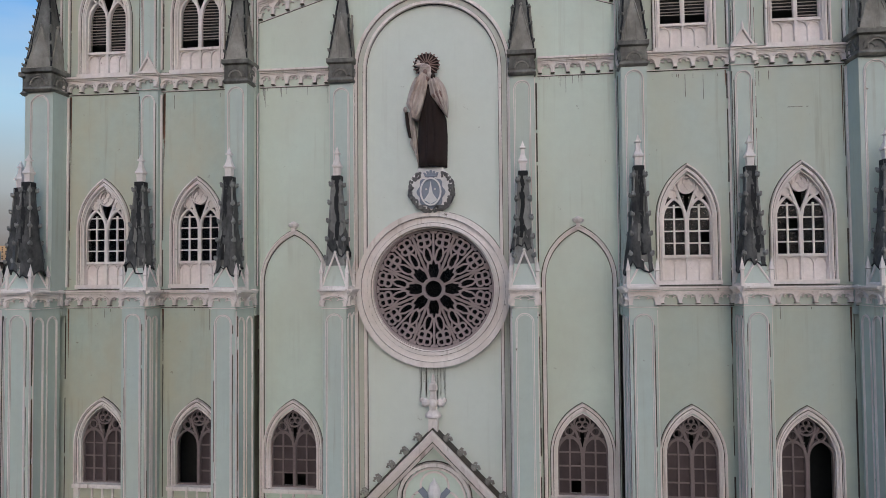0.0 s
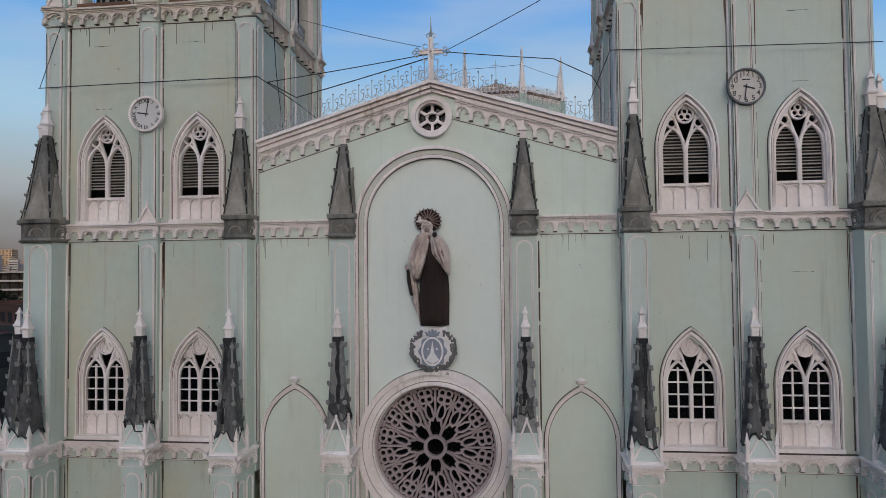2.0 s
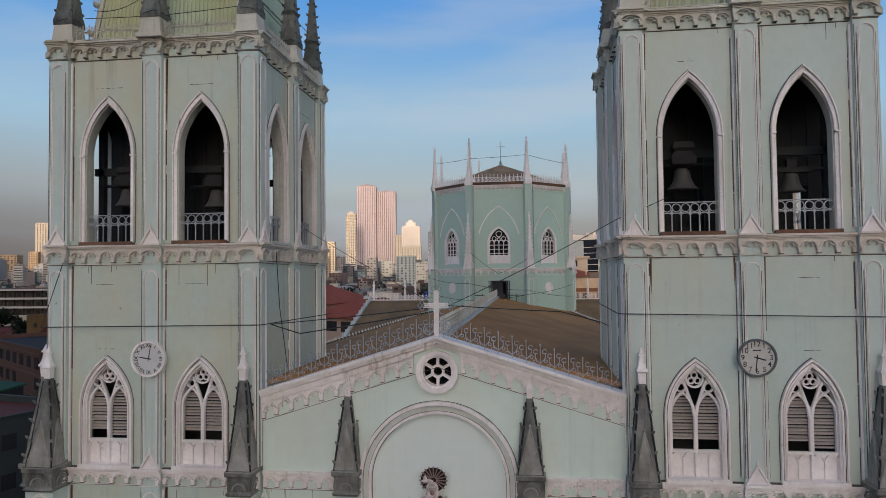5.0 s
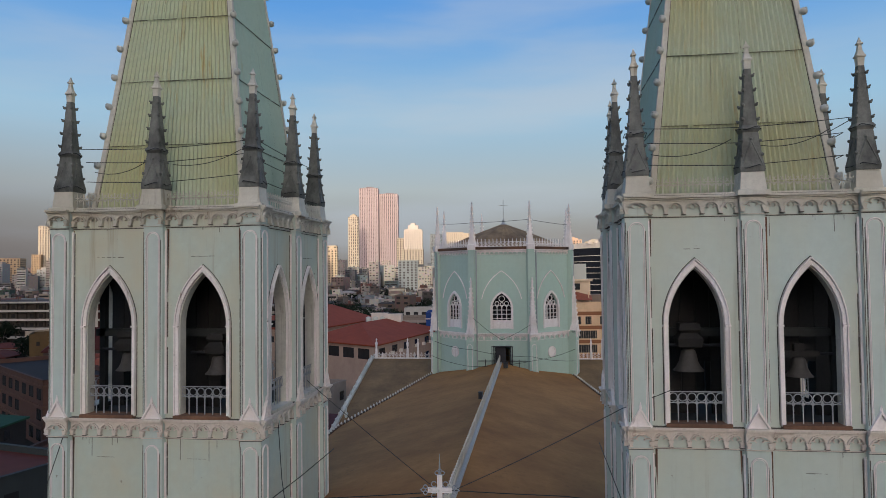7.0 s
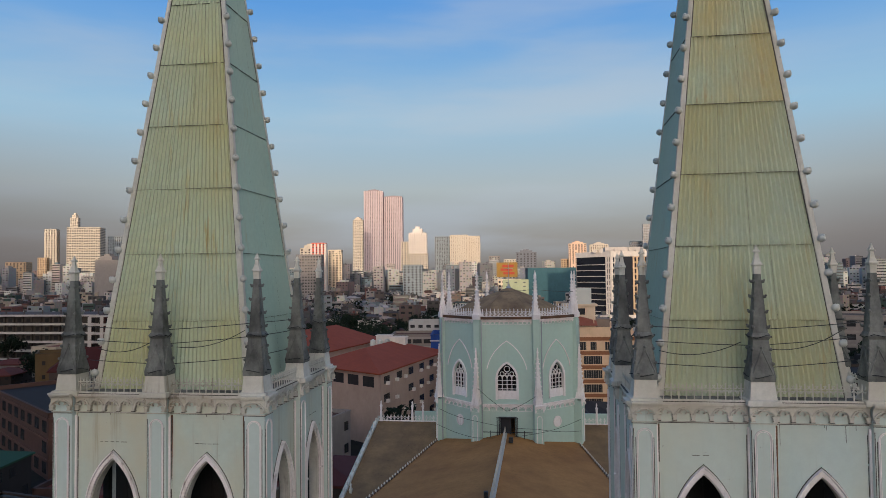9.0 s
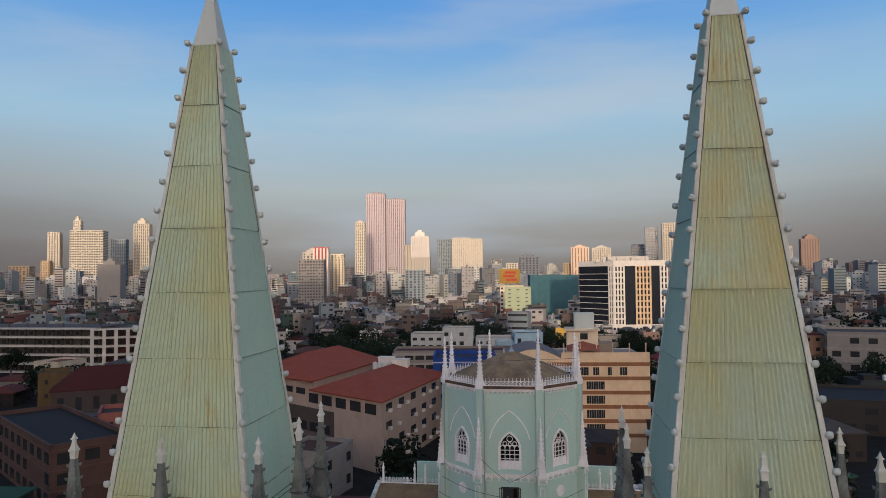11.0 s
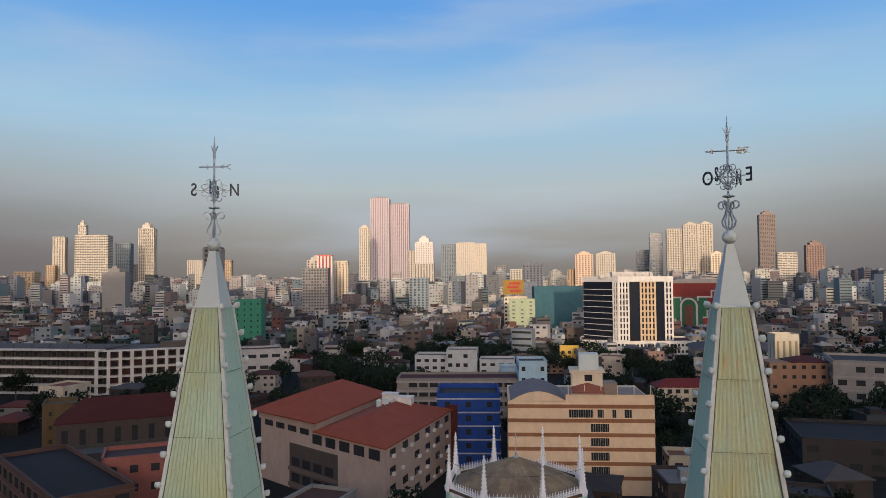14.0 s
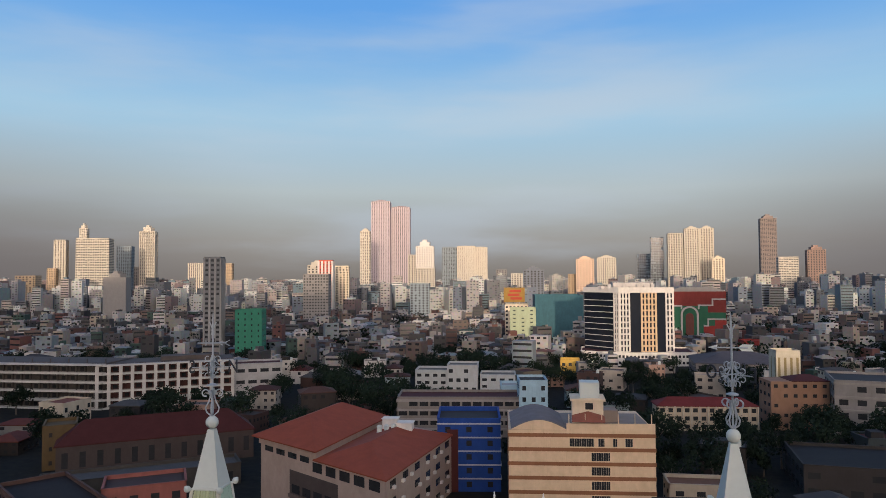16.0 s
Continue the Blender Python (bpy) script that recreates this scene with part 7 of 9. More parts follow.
# unseen tall blocks added far behind, to keep the low evening sun off the church
for i in range(30):
    q = -1092 + 84 * i
    a_ = radians(SUN_FROM)
    # heights stepped along the row to choose which quarters get sun
    high = 285 if q < -560 else 200 if q < -240 else 138 if q < -50 else 158 if q < 50 else 215 if q < 330 else 240 if q < 600 else 285
    building("tower_block", "plain tall grey block, unseen, added behind to block the sun", rect(900 * math.sin(a_) + q * math.cos(a_), 900 * math.cos(a_) - q * math.sin(a_), 84, 24, -SUN_FROM), high + 3 * (i % 2), GREYW, 30, 14, (0.6, 0.5), edges=(0, 2), category="tower block", group="tall blocks behind the square", parapet=1.0)


# school with the orange-red roof
def school():
    foot = [(-69.6, 151.6), (-30.3, 123.5), (-22.3, 166.5), (-61.6, 194.6)]
    ob = building("school_building", "buff four-storey school with an orange-red hipped roof", foot, 15.3, paint(0.35, 0.27, 0.225), 4, 7, (0.42, 0.42), single=True, edges=(1,), parapet=0, category="school")
    cx, cy = ob.location.x, ob.location.y
    up = Shape()
    f1 = [(-70.2, 151.6), (-50, 137.2), (-42.5, 177.5), (-62.4, 195)]
    up.put([(x - cx, -(y - cy), z) for z in (15.2, 17.3) for x, y in f1], [(3, 2, 1, 0), (4, 5, 6, 7)] + [(i, (i + 1) % 4, 4 + (i + 1) % 4, 4 + i) for i in range(4)])
    part("upper_wall", up, paint(0.35, 0.27, 0.225), ob)
    f2 = [(-50.2, 137.5), (-30.3, 123.5), (-22.3, 166.5), (-43.5, 175)]
    pitched([(-71, 151), (-50, 136.6), (-42.5, 178), (-63, 196)], 17.4, 4.4, TERRA, "orange-red painted roof", ob, 0.9)
    pitched(f2, 15.3, 3.4, TERRA, "orange-red painted roof", ob, 0.9)
    cx, cy = ob.location.x, ob.location.y
    sh = Shape(edge_frame((-69.6 - cx, 151.6 - cy), (-30.3 - cx, 123.5 - cy)))
    # flat dark panel: the shade of deep bays is in its colour
    sh.box(13, 32, 0.0, 0.06, 0, 10.9)
    part("recess", sh, paint(0.07, 0.055, 0.05), ob, "flat dark panel painting the depth of bays below the top floor")
    for f in (1.2, 5.0):
        for b in range(4):
            q = Shape(sh.m)
            q.box(14 + b * 4.4, 17.2 + b * 4.4, 0.02, 0.10, f + 0.6, f + 2.6)
            part("window", q, DARKGLASS, ob)
        q = Shape(sh.m)
        q.box(13, 32, 0.0, 0.5, f - 0.6, f + 0.3)
        part("recess_ledge", q, paint(0.12, 0.09, 0.08), ob)
    for b in range(9):
        q = Shape(sh.m)
        q.box(2.0 + b * 5.1, 5.6 + b * 5.1, -0.02, 0.05, 12.1 + (1.6 if b < 4 else 0), 14.3 + (1.6 if b < 4 else 0))
        q.box(3.7 + b * 5.1, 3.9 + b * 5.1, 0.0, 0.09, 12.1 + (1.6 if b < 4 else 0), 14.3 + (1.6 if b < 4 else 0))
        part("window", q, DARKGLASS, ob)
    sh = Shape()
    for x, y, w, d, z, h in ((-33.5, 160, 4, 3.5, 16.2, 3.4), (-38.5, 165, 4, 3, 16.4, 3.2)):
        sh = Shape()
        sh.box(x - cx - w / 2, x - cx + w / 2, -(y - cy) - d / 2, -(y - cy) + d / 2, z, z + h)
        sh.box(x - cx - w / 2 - 0.2, x - cx + w / 2 + 0.2, -(y - cy) - d / 2 - 0.2, -(y - cy) + d / 2 + 0.2, z + h, z + h + 0.15)
        part("roof_room", sh, WHITE, ob)
    tk = Shape()
    for i in range(5):
        tk = Shape()
        tk.lathe(-40 + i * 1.7 - cx, -(158 + i * 0.9 - cy), [(16.4, 0.7), (18.9, 0.7), (19.2, 0.2)], 10)
        part("water_tank", tk, METAL, ob)
    me_ = edge_frame((-30.3 - cx, 123.5 - cy), (-22.3 - cx, 166.5 - cy))
    ac = Shape()
    ac.box(0.0, 1.0, 0.0, 0.6, 0.0, 0.7)
    first = None
    for f in range(4):
        for b in range(8):
            if (f * 5 + b * 3) % 4:
                unit = again(first, ob, Matrix()) if first else part("air_conditioner", ac, WHITE, ob)
                first = first or unit
                unit.matrix_basis = me_ @ Matrix.Translation((3.2 + b * 5.2, 0, 1.0 + f * 3.8))
    red = Shape()
    red.box(-23.5 - cx, -20.5 - cx, -(171 - cy), -(166.6 - cy), 0, 16.5)
    part("side_wing", red, MAROON, ob)


school()


def striped_block():
    foot = [(-5.8, 145.0), (28.0, 147.5), (26.5, 172), (-7.3, 169.5)]
    cx, cy = sum(p[0] for p in foot) / 4, sum(p[1] for p in foot) / 4
    ob = thing("apartment_block", "cream seven-storey block with brown bands and a vaulted roof", "apartment block", cx, cy, 0)
    loc = [(x - cx, y - cy) for x, y in foot]
    sh = Shape()
    n = 4
    sh.put([(x, -y, 0) for x, y in loc] + [(x, -y, 21.6) for x, y in loc], [(3, 2, 1, 0), (4, 5, 6, 7)] + [(i, (i + 1) % n, n + (i + 1) % n, n + i) for i in range(n)])
    part("wall", sh, paint(0.66, 0.50, 0.34), ob)
    m = edge_frame(loc[0], loc[1])
    L = math.dist(loc[0], loc[1])
    for z in (20.9, 17.6, 14.3, 11.0, 7.7, 4.4):
        bd = Shape(m)
        bd.box(-0.12, L + 0.12, 0, 0.12, z - 0.85, z)
        for k in (1, 3):
            bd.m = edge_frame(loc[k], loc[(k + 1) % 4])
            bd.box(-0.1, math.dist(loc[k], loc[(k + 1) % 4]) + 0.1, -0.002, 0.118, z - 0.848, z - 0.002)
        part("brown_band", bd, paint(0.26, 0.12, 0.06), ob)
    for z in (18.2, 14.9, 11.6, 8.3, 5.0, 1.7):
        rows = ((14.2, 5.6), (20.8, 1.4), (24.2, 0.9), (27.0, 1.7)) if z > 18 else ((19.2, 4.2),)
        for u, w in rows:
            s = Shape(m)
            s.box(u, u + w, -0.02, 0.04, z - 0.3, z + 1.55)
            part("window", s, DARKGLASS, ob)
            g = Shape(m)
            for k in range(int(w / 0.55) + 1):
                g.box(u + k * 0.55 - 0.03, u + k * 0.55 + 0.03, 0.03, 0.07, z - 0.3, z + 1.55)
            part("window_grille", g, paint(0.4, 0.36, 0.3), ob)
    for k in (1, 3):
        m2 = edge_frame(loc[k], loc[(k + 1) % 4])
        for f in range(6):
            for b in range(5):
                s = Shape(m2)
                s.box(2 + b * 4.5, 4.0 + b * 4.5, -0.02, 0.04, 2.3 + f * 3.3, 3.8 + f * 3.3)
                part("window", s, DARKGLASS, ob)
    # low vault over one end, parapet and posts over the rest
    v = Shape(m)
    arc = [(0.6 + 13.0 * i / 14, 21.7 + 2.2 * math.sin(math.pi * i / 14)) for i in range(15)]
    v.poly(arc, -0.3, 0.02)
    part("gable_screen", v, paint(0.66, 0.50, 0.34), ob)
    vr = Shape(m)
    vr.poly([(u, z + 0.15) for u, z in arc], -20.0, -0.28)
    part("vaulted_roof", vr, paint(0.17, 0.15, 0.15), ob, "grey vaulted metal roof")
    pp = Shape(m)
    pp.box(13.5, L, -0.3, 0.0, 21.6, 23.2)
    for k in range(6):
        pp.box(14 + k * 3.8, 14.2 + k * 3.8, -0.3, -0.1, 23.2, 25.4)
    part("parapet", pp, paint(0.66, 0.50, 0.34), ob)
    dk = Shape(m)
    dk.box(13.6, L - 0.3, -20, -0.5, 21.62, 21.8)
    dk.box(22.5, 27.0, -14, -9, 21.6, 24.6)
    part("roof_deck", dk, DUN, ob)
    tw = Shape()
    tw.box(9.2 - cx, 16.4 - cx, -(156 - cy), -(149 - cy), 21.6, 28.0)
    tw.box(8.7 - cx, 16.9 - cx, -(156.5 - cy), -(148.5 - cy), 28.0, 28.5)
    part("stair_tower", tw, paint(0.66, 0.56, 0.42), ob, "cream stair tower")
    w = Shape()
    w.box(12.2 - cx, 14.0 - cx, -(148.95 - cy), -(148.88 - cy), 26.0, 27.5)
    part("window", w, DARKGLASS, ob)
    ry = Shape()
    ry.put([(9.0 - cx, -(149 - cy), 24.6), (16.6 - cx, -(149 - cy), 24.6), (16.6 - cx, -(145.8 - cy), 23.6), (9.0 - cx, -(145.8 - cy), 23.6), (12.8 - cx, -(149 - cy), 25.6)], [(0, 3, 4), (3, 2, 4), (2, 1, 4), (0, 1, 2, 3)])
    part("awning", ry, paint(0.25, 0.09, 0.06), ob)
    tk = Shape()
    tk.box(11.0 - cx, 15.6 - cx, -(154.5 - cy), -(150.0 - cy), 28.5, 32.2)
    part("water_tank", tk, METAL, ob, "grey metal water tank")


striped_block()

building("office_block", "small bright blue office block with white bands", rect(-18.5, 176, 17, 17, 6), 18.2, BLUE, 5, 3, (0.25, 0.4), lines=(0.2, 0.35, paint(0.35, 0.38, 0.45)), roof=ASPH, parapet=1.2, category="office block", single=True, edges=(0, 1))


# long white gallery school, two ranges
def gallery(foot, floors, bays, h, label, piers):
    cx, cy = sum(p[0] for p in foot) / 4, sum(p[1] for p in foot) / 4
    ob = thing("gallery_building", label, "school building", cx, cy, 0, "white gallery buildings")
    loc = [(x - cx, y - cy) for x, y in foot]
    m = edge_frame(loc[0], loc[1])
    L, D = math.dist(loc[0], loc[1]), math.dist(loc[1], loc[2])
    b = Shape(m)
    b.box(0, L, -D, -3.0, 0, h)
    # corridor shade is put into the rear wall's dark colour
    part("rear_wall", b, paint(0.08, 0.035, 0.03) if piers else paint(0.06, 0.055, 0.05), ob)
    fh = h / floors
    for f in range(floors + 1):
        s = Shape(m)
        z = fh * f
        s.box(-0.3, L + 0.3, -3.1, 0.3, z - 0.25, z + (0.55 if f < floors else 0.4))
        if f == 0:
            s = Shape(m)
            s.box(-0.3, L + 0.3, -3.1, 0.3, 0, 0.6)
        part("gallery_floor", s, GALLERY, ob)
    one = None
    for i in range(bays + 1):
        u = L * i / bays
        if one is None:
            s = Shape()
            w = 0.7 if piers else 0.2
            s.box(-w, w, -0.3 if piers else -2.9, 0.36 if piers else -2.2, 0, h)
            # inner piers painted near-black, to sink into the corridor shade
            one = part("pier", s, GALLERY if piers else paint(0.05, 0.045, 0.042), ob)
            o = one
        else:
            o = again(one, ob, Matrix())
        o.matrix_basis = m @ Matrix.Translation((u, 0, 0))
    for f in range(floors):
        for i in range(bays):
            if (i * 7 + f * 3) % 5 == 0:
                continue
            s = None
            u = L * (i + 0.3) / bays
            q = Shape(m)
            q.box(u, u + L / bays * 0.4, -3.02, -2.9, fh * f + 0.9, fh * f + 2.6)
            part("window", q, DARKGLASS, ob)
    r = Shape(m)
    r.box(-0.5, L + 0.5, -D - 0.5, -2.5, h + 0.5, h + 0.7)
    if piers:
        r.box(L * 0.45, L * 0.9, -D * 0.7, -D * 0.3, h + 0.7, h + 2.6)
    else:
        for i in range(9):
            r.box(L * i / 8 - 0.2, L * i / 8 + 0.2, -3.4, -3.0, h + 0.7, h + 2.4)
    part("roof", r, paint(0.09, 0.075, 0.068), ob)
    return ob


gallery([(-262, 262), (-190, 262), (-188, 285), (-262, 285)], 5, 16, 19.5, "long white five-storey gallery building with open corridors", False)
gallery([(-192, 262), (-142, 290), (-152, 308), (-202, 280)], 5, 12, 19.0, "white gallery building with square piers and dark red recesses", True)
building("hall", "grey and white hall beside the gallery building", rect(-136, 305, 22, 16, 25), 16, GREYW, 3, 4, (0.7, 0.3), roof=MAROON, category="hall")


# office tower with dark glass bays on a long podium
def office_tower():
    cx, cy = 58.0, 462.0
    ob = thing("office_tower", "ten-storey white office tower with dark glass bays on a podium", "office tower", cx, cy, 0)
    foot = [(-28, 8), (-7, -14), (28, -10), (25, 18), (-25, 18)]
    n = len(foot)
    sh = Shape()
    sh.put([(x, -y, 8) for x, y in foot] + [(x, -y, 49) for x, y in foot], [tuple(range(n - 1, -1, -1)), tuple(range(n, 2 * n))] + [(i, (i + 1) % n, n + (i + 1) % n, n + i) for i in range(n)])
    part("wall", sh, BLUEGLASS, ob, "blue-black glass wall")
    m = edge_frame(foot[1], foot[2])
    L = math.dist(foot[1], foot[2])

    def grid(m, u0, u1, nb, floors, mat, z0=8.0, z1=46.5, solid=0.5):
        g = Shape(m)
        bw, fh = (u1 - u0) / nb, (z1 - z0) / floors
        for b in range(nb + 1):
            g.box(u0 + bw * b - bw * solid / 2, u0 + bw * b + bw * solid / 2, 0, 0.5, z0, z1)
        for f in range(floors + 1):
            g.box(u0, u1, 0, 0.35, z0 + fh * f - 0.5, z0 + fh * f + 0.5)
        part("window_bay", g, mat, ob)

    grid(m, 0.5, 6.6, 3, 10, WHITE)
    grid(m, 14.6, 23.8, 4, 10, paint(0.56, 0.42, 0.27))
    grid(m, 30.5, L - 0.3, 2, 10, WHITE)
    top = Shape(m)
    top.box(-0.3, L + 0.3, -0.5, 0.7, 46.5, 50)
    part("cornice_band", top, WHITE, ob)
    m2 = edge_frame(foot[0], foot[1])
    L2 = math.dist(foot[0], foot[1])
    grid(m2, L2 - 4.0, L2 - 0.3, 2, 10, WHITE)
    fl = Shape(m2)
    for f in range(9):
        fl = Shape(m2)
        fl.box(0.5, L2 - 5.0, 0, 0.7, 10 + f * 3.9, 10.35 + f * 3.9)
        part("balcony", fl, WHITE, ob)
    t2 = Shape(m2)
    t2.box(-0.3, L2 + 0.3, -0.5, 0.7, 46.5, 50)
    part("cornice_band", t2, WHITE, ob)
    rf = Shape()
    rf.box(-10, 16, -8, 6, 49, 53)
    for i in range(8):
        rf.box(-18 + i * 4.6, -16 + i * 4.6, 6 - (i % 3), 9, 49, 51 + i % 2)
    part("roof_plant", rf, paint(0.5, 0.48, 0.45), ob)
    pd = building("podium", "long low white podium with a row of windows", [(26, 446), (58, 436), (98, 442), (98, 474), (28, 474)], 8.0, WHITE, 2, 14, (0.6, 0.4), roof=MAROON, category="podium", edges=(0, 1, 4))
    return ob


office_tower()


def mall():
    ob = thing("shopping_hall", "red and green windowless hall with a white stepped outline", "shopping hall", 139, 640, 0)
    sh = Shape()
    sh.box(-26, 26, -30, 0, 0, 43)
    part("wall", sh, paint(0.15, 0.03, 0.027), ob)
    sh = Shape()
    sh.poly([(-25.5, 0), (25.5, 0), (25.5, 24), (10, 24), (10, 30), (3, 30), (-6, 30), (-25.5, 30)], 0.0, 0.4)
    part("green_field", sh, paint(0.025, 0.10, 0.06), ob)
    sh = Shape()
    sh.poly([(6, 0), (25.6, 0), (25.6, 17), (16, 17), (16, 12), (6, 12)], 0.3, 0.7)
    part("red_field", sh, paint(0.22, 0.035, 0.03), ob)
    sh = Shape()
    for pts in ([(-25.5, 30), (-13, 30), (-13, 27)], [(2, 27), (2, 30.5), (14, 30.5), (14, 36), (25.5, 36)], [(6, 12), (10, 12), (10, 18), (25.5, 18)], [(-25, 16), (-21, 16), (-21, 8), (-16, 8)]):
        sh.strip(pts, 1.3, 0.4, 1.0)
    sh.strip([(-13, 2)] + circle(-6, 22, 7, 12, math.pi, 0) + [(1, 2)], 1.6, 0.4, 1.2)
    part("white_outline", sh, GREYW, ob)
    sh = Shape()
    sh.poly([(-9.5, 2)] + circle(-6, 20, 3.5, 10, math.pi, 0) + [(-2.5, 2)], 0.5, 0.9)
    part("doorway", sh, paint(0.12, 0.05, 0.04), ob)
    rf = Shape()
    rf.poly([(-27, 43), (27, 43), (14, 47), (-14, 47)], -30, 0.3)
    part("roof", rf, paint(0.2, 0.2, 0.2), ob)


mall()

# other neighbours
building("netted_building", "building wrapped in teal safety netting", rect(14, 620, 42, 40, 4), 40, TEAL, 10, 6, (0.02, 0.02), category="building site")
building("billboard_building", "low block with a tall yellow and red billboard", rect(-24, 660, 22, 20, 0), 30, CREAM, 8, 6, roof=ASPH)


def billboard():
    ob = thing("billboard", "yellow billboard with red unreadable bars on a rooftop", "billboard", -26, 652, 29.9)
    sh = Shape()
    sh.box(-10, 10, 0, 0.5, 3, 17)
    part("panel", sh, paint(0.30, 0.19, 0.05), ob)
    sh = Shape()
    for z, a, b in ((12.5, -4.5, 6.5), (9.0, -6.2, 5.0), (5.5, -3.6, 7.2)):
        sh.box(a, b, 0.5, 0.7, z, z + 2.2)
    part("bar", sh, RED, ob)
    sh = Shape()
    for u in (-5, 0, 5):
        sh.box(u - 0.3, u + 0.3, -0.6, 0, 0, 16)
    part("post", sh, IRON, ob)


billboard()
building("panel_building", "pale block with green bordered billboard wall", rect(-16, 585, 22, 14, 3), 30, paint(0.36, 0.42, 0.28), 9, 3, (0.3, 0.3), category="building")
building("green_building", "narrow turquoise green apartment building", rect(-199, 440, 18, 16, 12), 35, GREENP, 9, 4, (0.2, 0.35), category="apartment building")
building("slim_tower", "slim grey concrete tower with white ribs", rect(-221, 430, 11, 13, 14), 71, paint(0.16, 0.17, 0.18), 22, 3, (0.5, 0.5), ribs=(0.5, 1.0, paint(0.3, 0.3, 0.3)), category="tower")
shed_foot = rect(112, 400, 50, 40, -6)
shed = building("warehouse", "long warehouse with a dark grey hipped roof", shed_foot, 9, paint(0.16, 0.15, 0.15), 2, 8, (0.5, 0.35), category="warehouse", parapet=0)
pitched(shed_foot, 9.2, 5.0, paint(0.075, 0.07, 0.078), "dark grey sheet roof", shed)
redroof = building("school_block", "cream two-storey block with a long dark red roof", rect(62, 256, 36, 10, 4), 9.0, paint(0.46, 0.40, 0.30), 3, 12, (0.55, 0.5), single=True, edges=(0,), parapet=0, ribs=(0.4, 0.5, paint(0.46, 0.42, 0.34)), category="school")
pitched(rect(62, 256, 36, 10, 4), 9.2, 2.6, paint(0.13, 0.025, 0.022), "dark red painted roof", redroof)
building("concrete_block", "grey concrete block with square openings", rect(131, 256, 46, 26, -14), 19, paint(0.22, 0.21, 0.20), 4, 8, (0.5, 0.42), single=True, roof=ASPH, category="institution block", lines=(0.3, 0.7, paint(0.25, 0.24, 0.225)))
tan = building("tan_house", "tan house with a maroon hipped roof", rect(96, 262, 21, 12, 4), 18, paint(0.25, 0.15, 0.10), 5, 6, (0.4, 0.35), single=True, parapet=0, category="house")
pitched(rect(100, 262, 13, 11, 4), 18.2, 1.8, MAROON, "", tan)
building("striped_tower", "small cream and yellow striped rooftop tower", rect(107, 306, 10, 10, 0), 24, paint(0.5, 0.46, 0.36), 1, 4, (0.4, 0.8), pane=paint(0.25, 0.2, 0.1), category="building")
building("yellow_house", "small bright yellow shophouse", rect(17, 392, 11, 9, 0), 9, YELLOW, 2, 3, (0.5, 0.4), roof=RUST, category="shophouse")
building("red_shed", "bright red shed roofed shop", rect(150, 500, 20, 14, 0), 11, paint(0.22, 0.035, 0.03), 1, 1, (0.1, 0.1), category="shop")
building("warehouse", "long grey-brown block with strip windows and shaded top floor", rect(-28, 238, 46, 16, 6), 13.5, paint(0.2, 0.18, 0.165), 4, 12, (0.8, 0.45), roof=MAROON, category="block", lines=(0.4, 0.8, paint(0.27, 0.25, 0.24)))
for bx, by, bw, bh in ((-50, 308, 15, 13.5), (-35, 304, 14, 16.5), (-19, 306, 16, 12.0)):
    building("white_block", "low white block with a row of square windows", rect(bx, by, bw, 14, 3), bh, paint(0.40, 0.42, 0.42), 4, 4, (0.55, 0.4), roof=paint(0.12, 0.12, 0.12), category="block", skip=0.15)
building("blue_house", "pale blue shophouse with a plain side wall", rect(-2, 236, 10, 14, 6), 20, SKYB, 5, 3, (0.4, 0.4), roof=ASPH, category="shophouse", single=True)
building("blue_house", "pale blue shophouse with a plain side wall", rect(-8, 262, 14, 12, 6), 14, SKYB, 4, 3, (0.4, 0.4), roof=paint(0.3, 0.32, 0.34), category="shophouse")
# buildings low at the left and right: shade put into their dark paints
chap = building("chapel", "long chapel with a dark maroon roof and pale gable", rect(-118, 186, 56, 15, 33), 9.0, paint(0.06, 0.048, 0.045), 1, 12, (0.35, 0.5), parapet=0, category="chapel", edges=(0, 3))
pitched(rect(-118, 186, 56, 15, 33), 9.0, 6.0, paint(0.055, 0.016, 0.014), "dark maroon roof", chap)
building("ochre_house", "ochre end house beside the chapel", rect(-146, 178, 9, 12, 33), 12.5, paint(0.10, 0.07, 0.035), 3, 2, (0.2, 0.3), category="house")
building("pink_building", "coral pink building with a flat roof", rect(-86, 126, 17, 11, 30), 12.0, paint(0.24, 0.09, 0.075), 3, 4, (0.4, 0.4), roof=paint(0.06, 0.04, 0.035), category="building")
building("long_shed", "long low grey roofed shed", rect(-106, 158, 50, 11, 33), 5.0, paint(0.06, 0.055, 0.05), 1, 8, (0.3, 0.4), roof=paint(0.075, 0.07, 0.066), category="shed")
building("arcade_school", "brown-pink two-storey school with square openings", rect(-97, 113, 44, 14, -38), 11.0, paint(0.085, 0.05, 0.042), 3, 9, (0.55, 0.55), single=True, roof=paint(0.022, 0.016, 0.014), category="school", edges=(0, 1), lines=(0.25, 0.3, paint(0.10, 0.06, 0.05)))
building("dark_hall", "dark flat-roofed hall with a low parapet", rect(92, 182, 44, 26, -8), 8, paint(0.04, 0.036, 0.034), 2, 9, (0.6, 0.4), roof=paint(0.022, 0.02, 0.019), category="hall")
building("roof_room", "small white house with a flat roof", rect(98, 160, 10, 7, -8), 9.5, paint(0.4, 0.4, 0.4), 2, 2, (0.5, 0.5), category="house")
building("low_house", "small pale house among the trees", rect(40, 162, 15, 9, 0), 6, paint(0.36, 0.32, 0.26), 2, 3, (0.4, 0.4), roof=RUST, category="house")


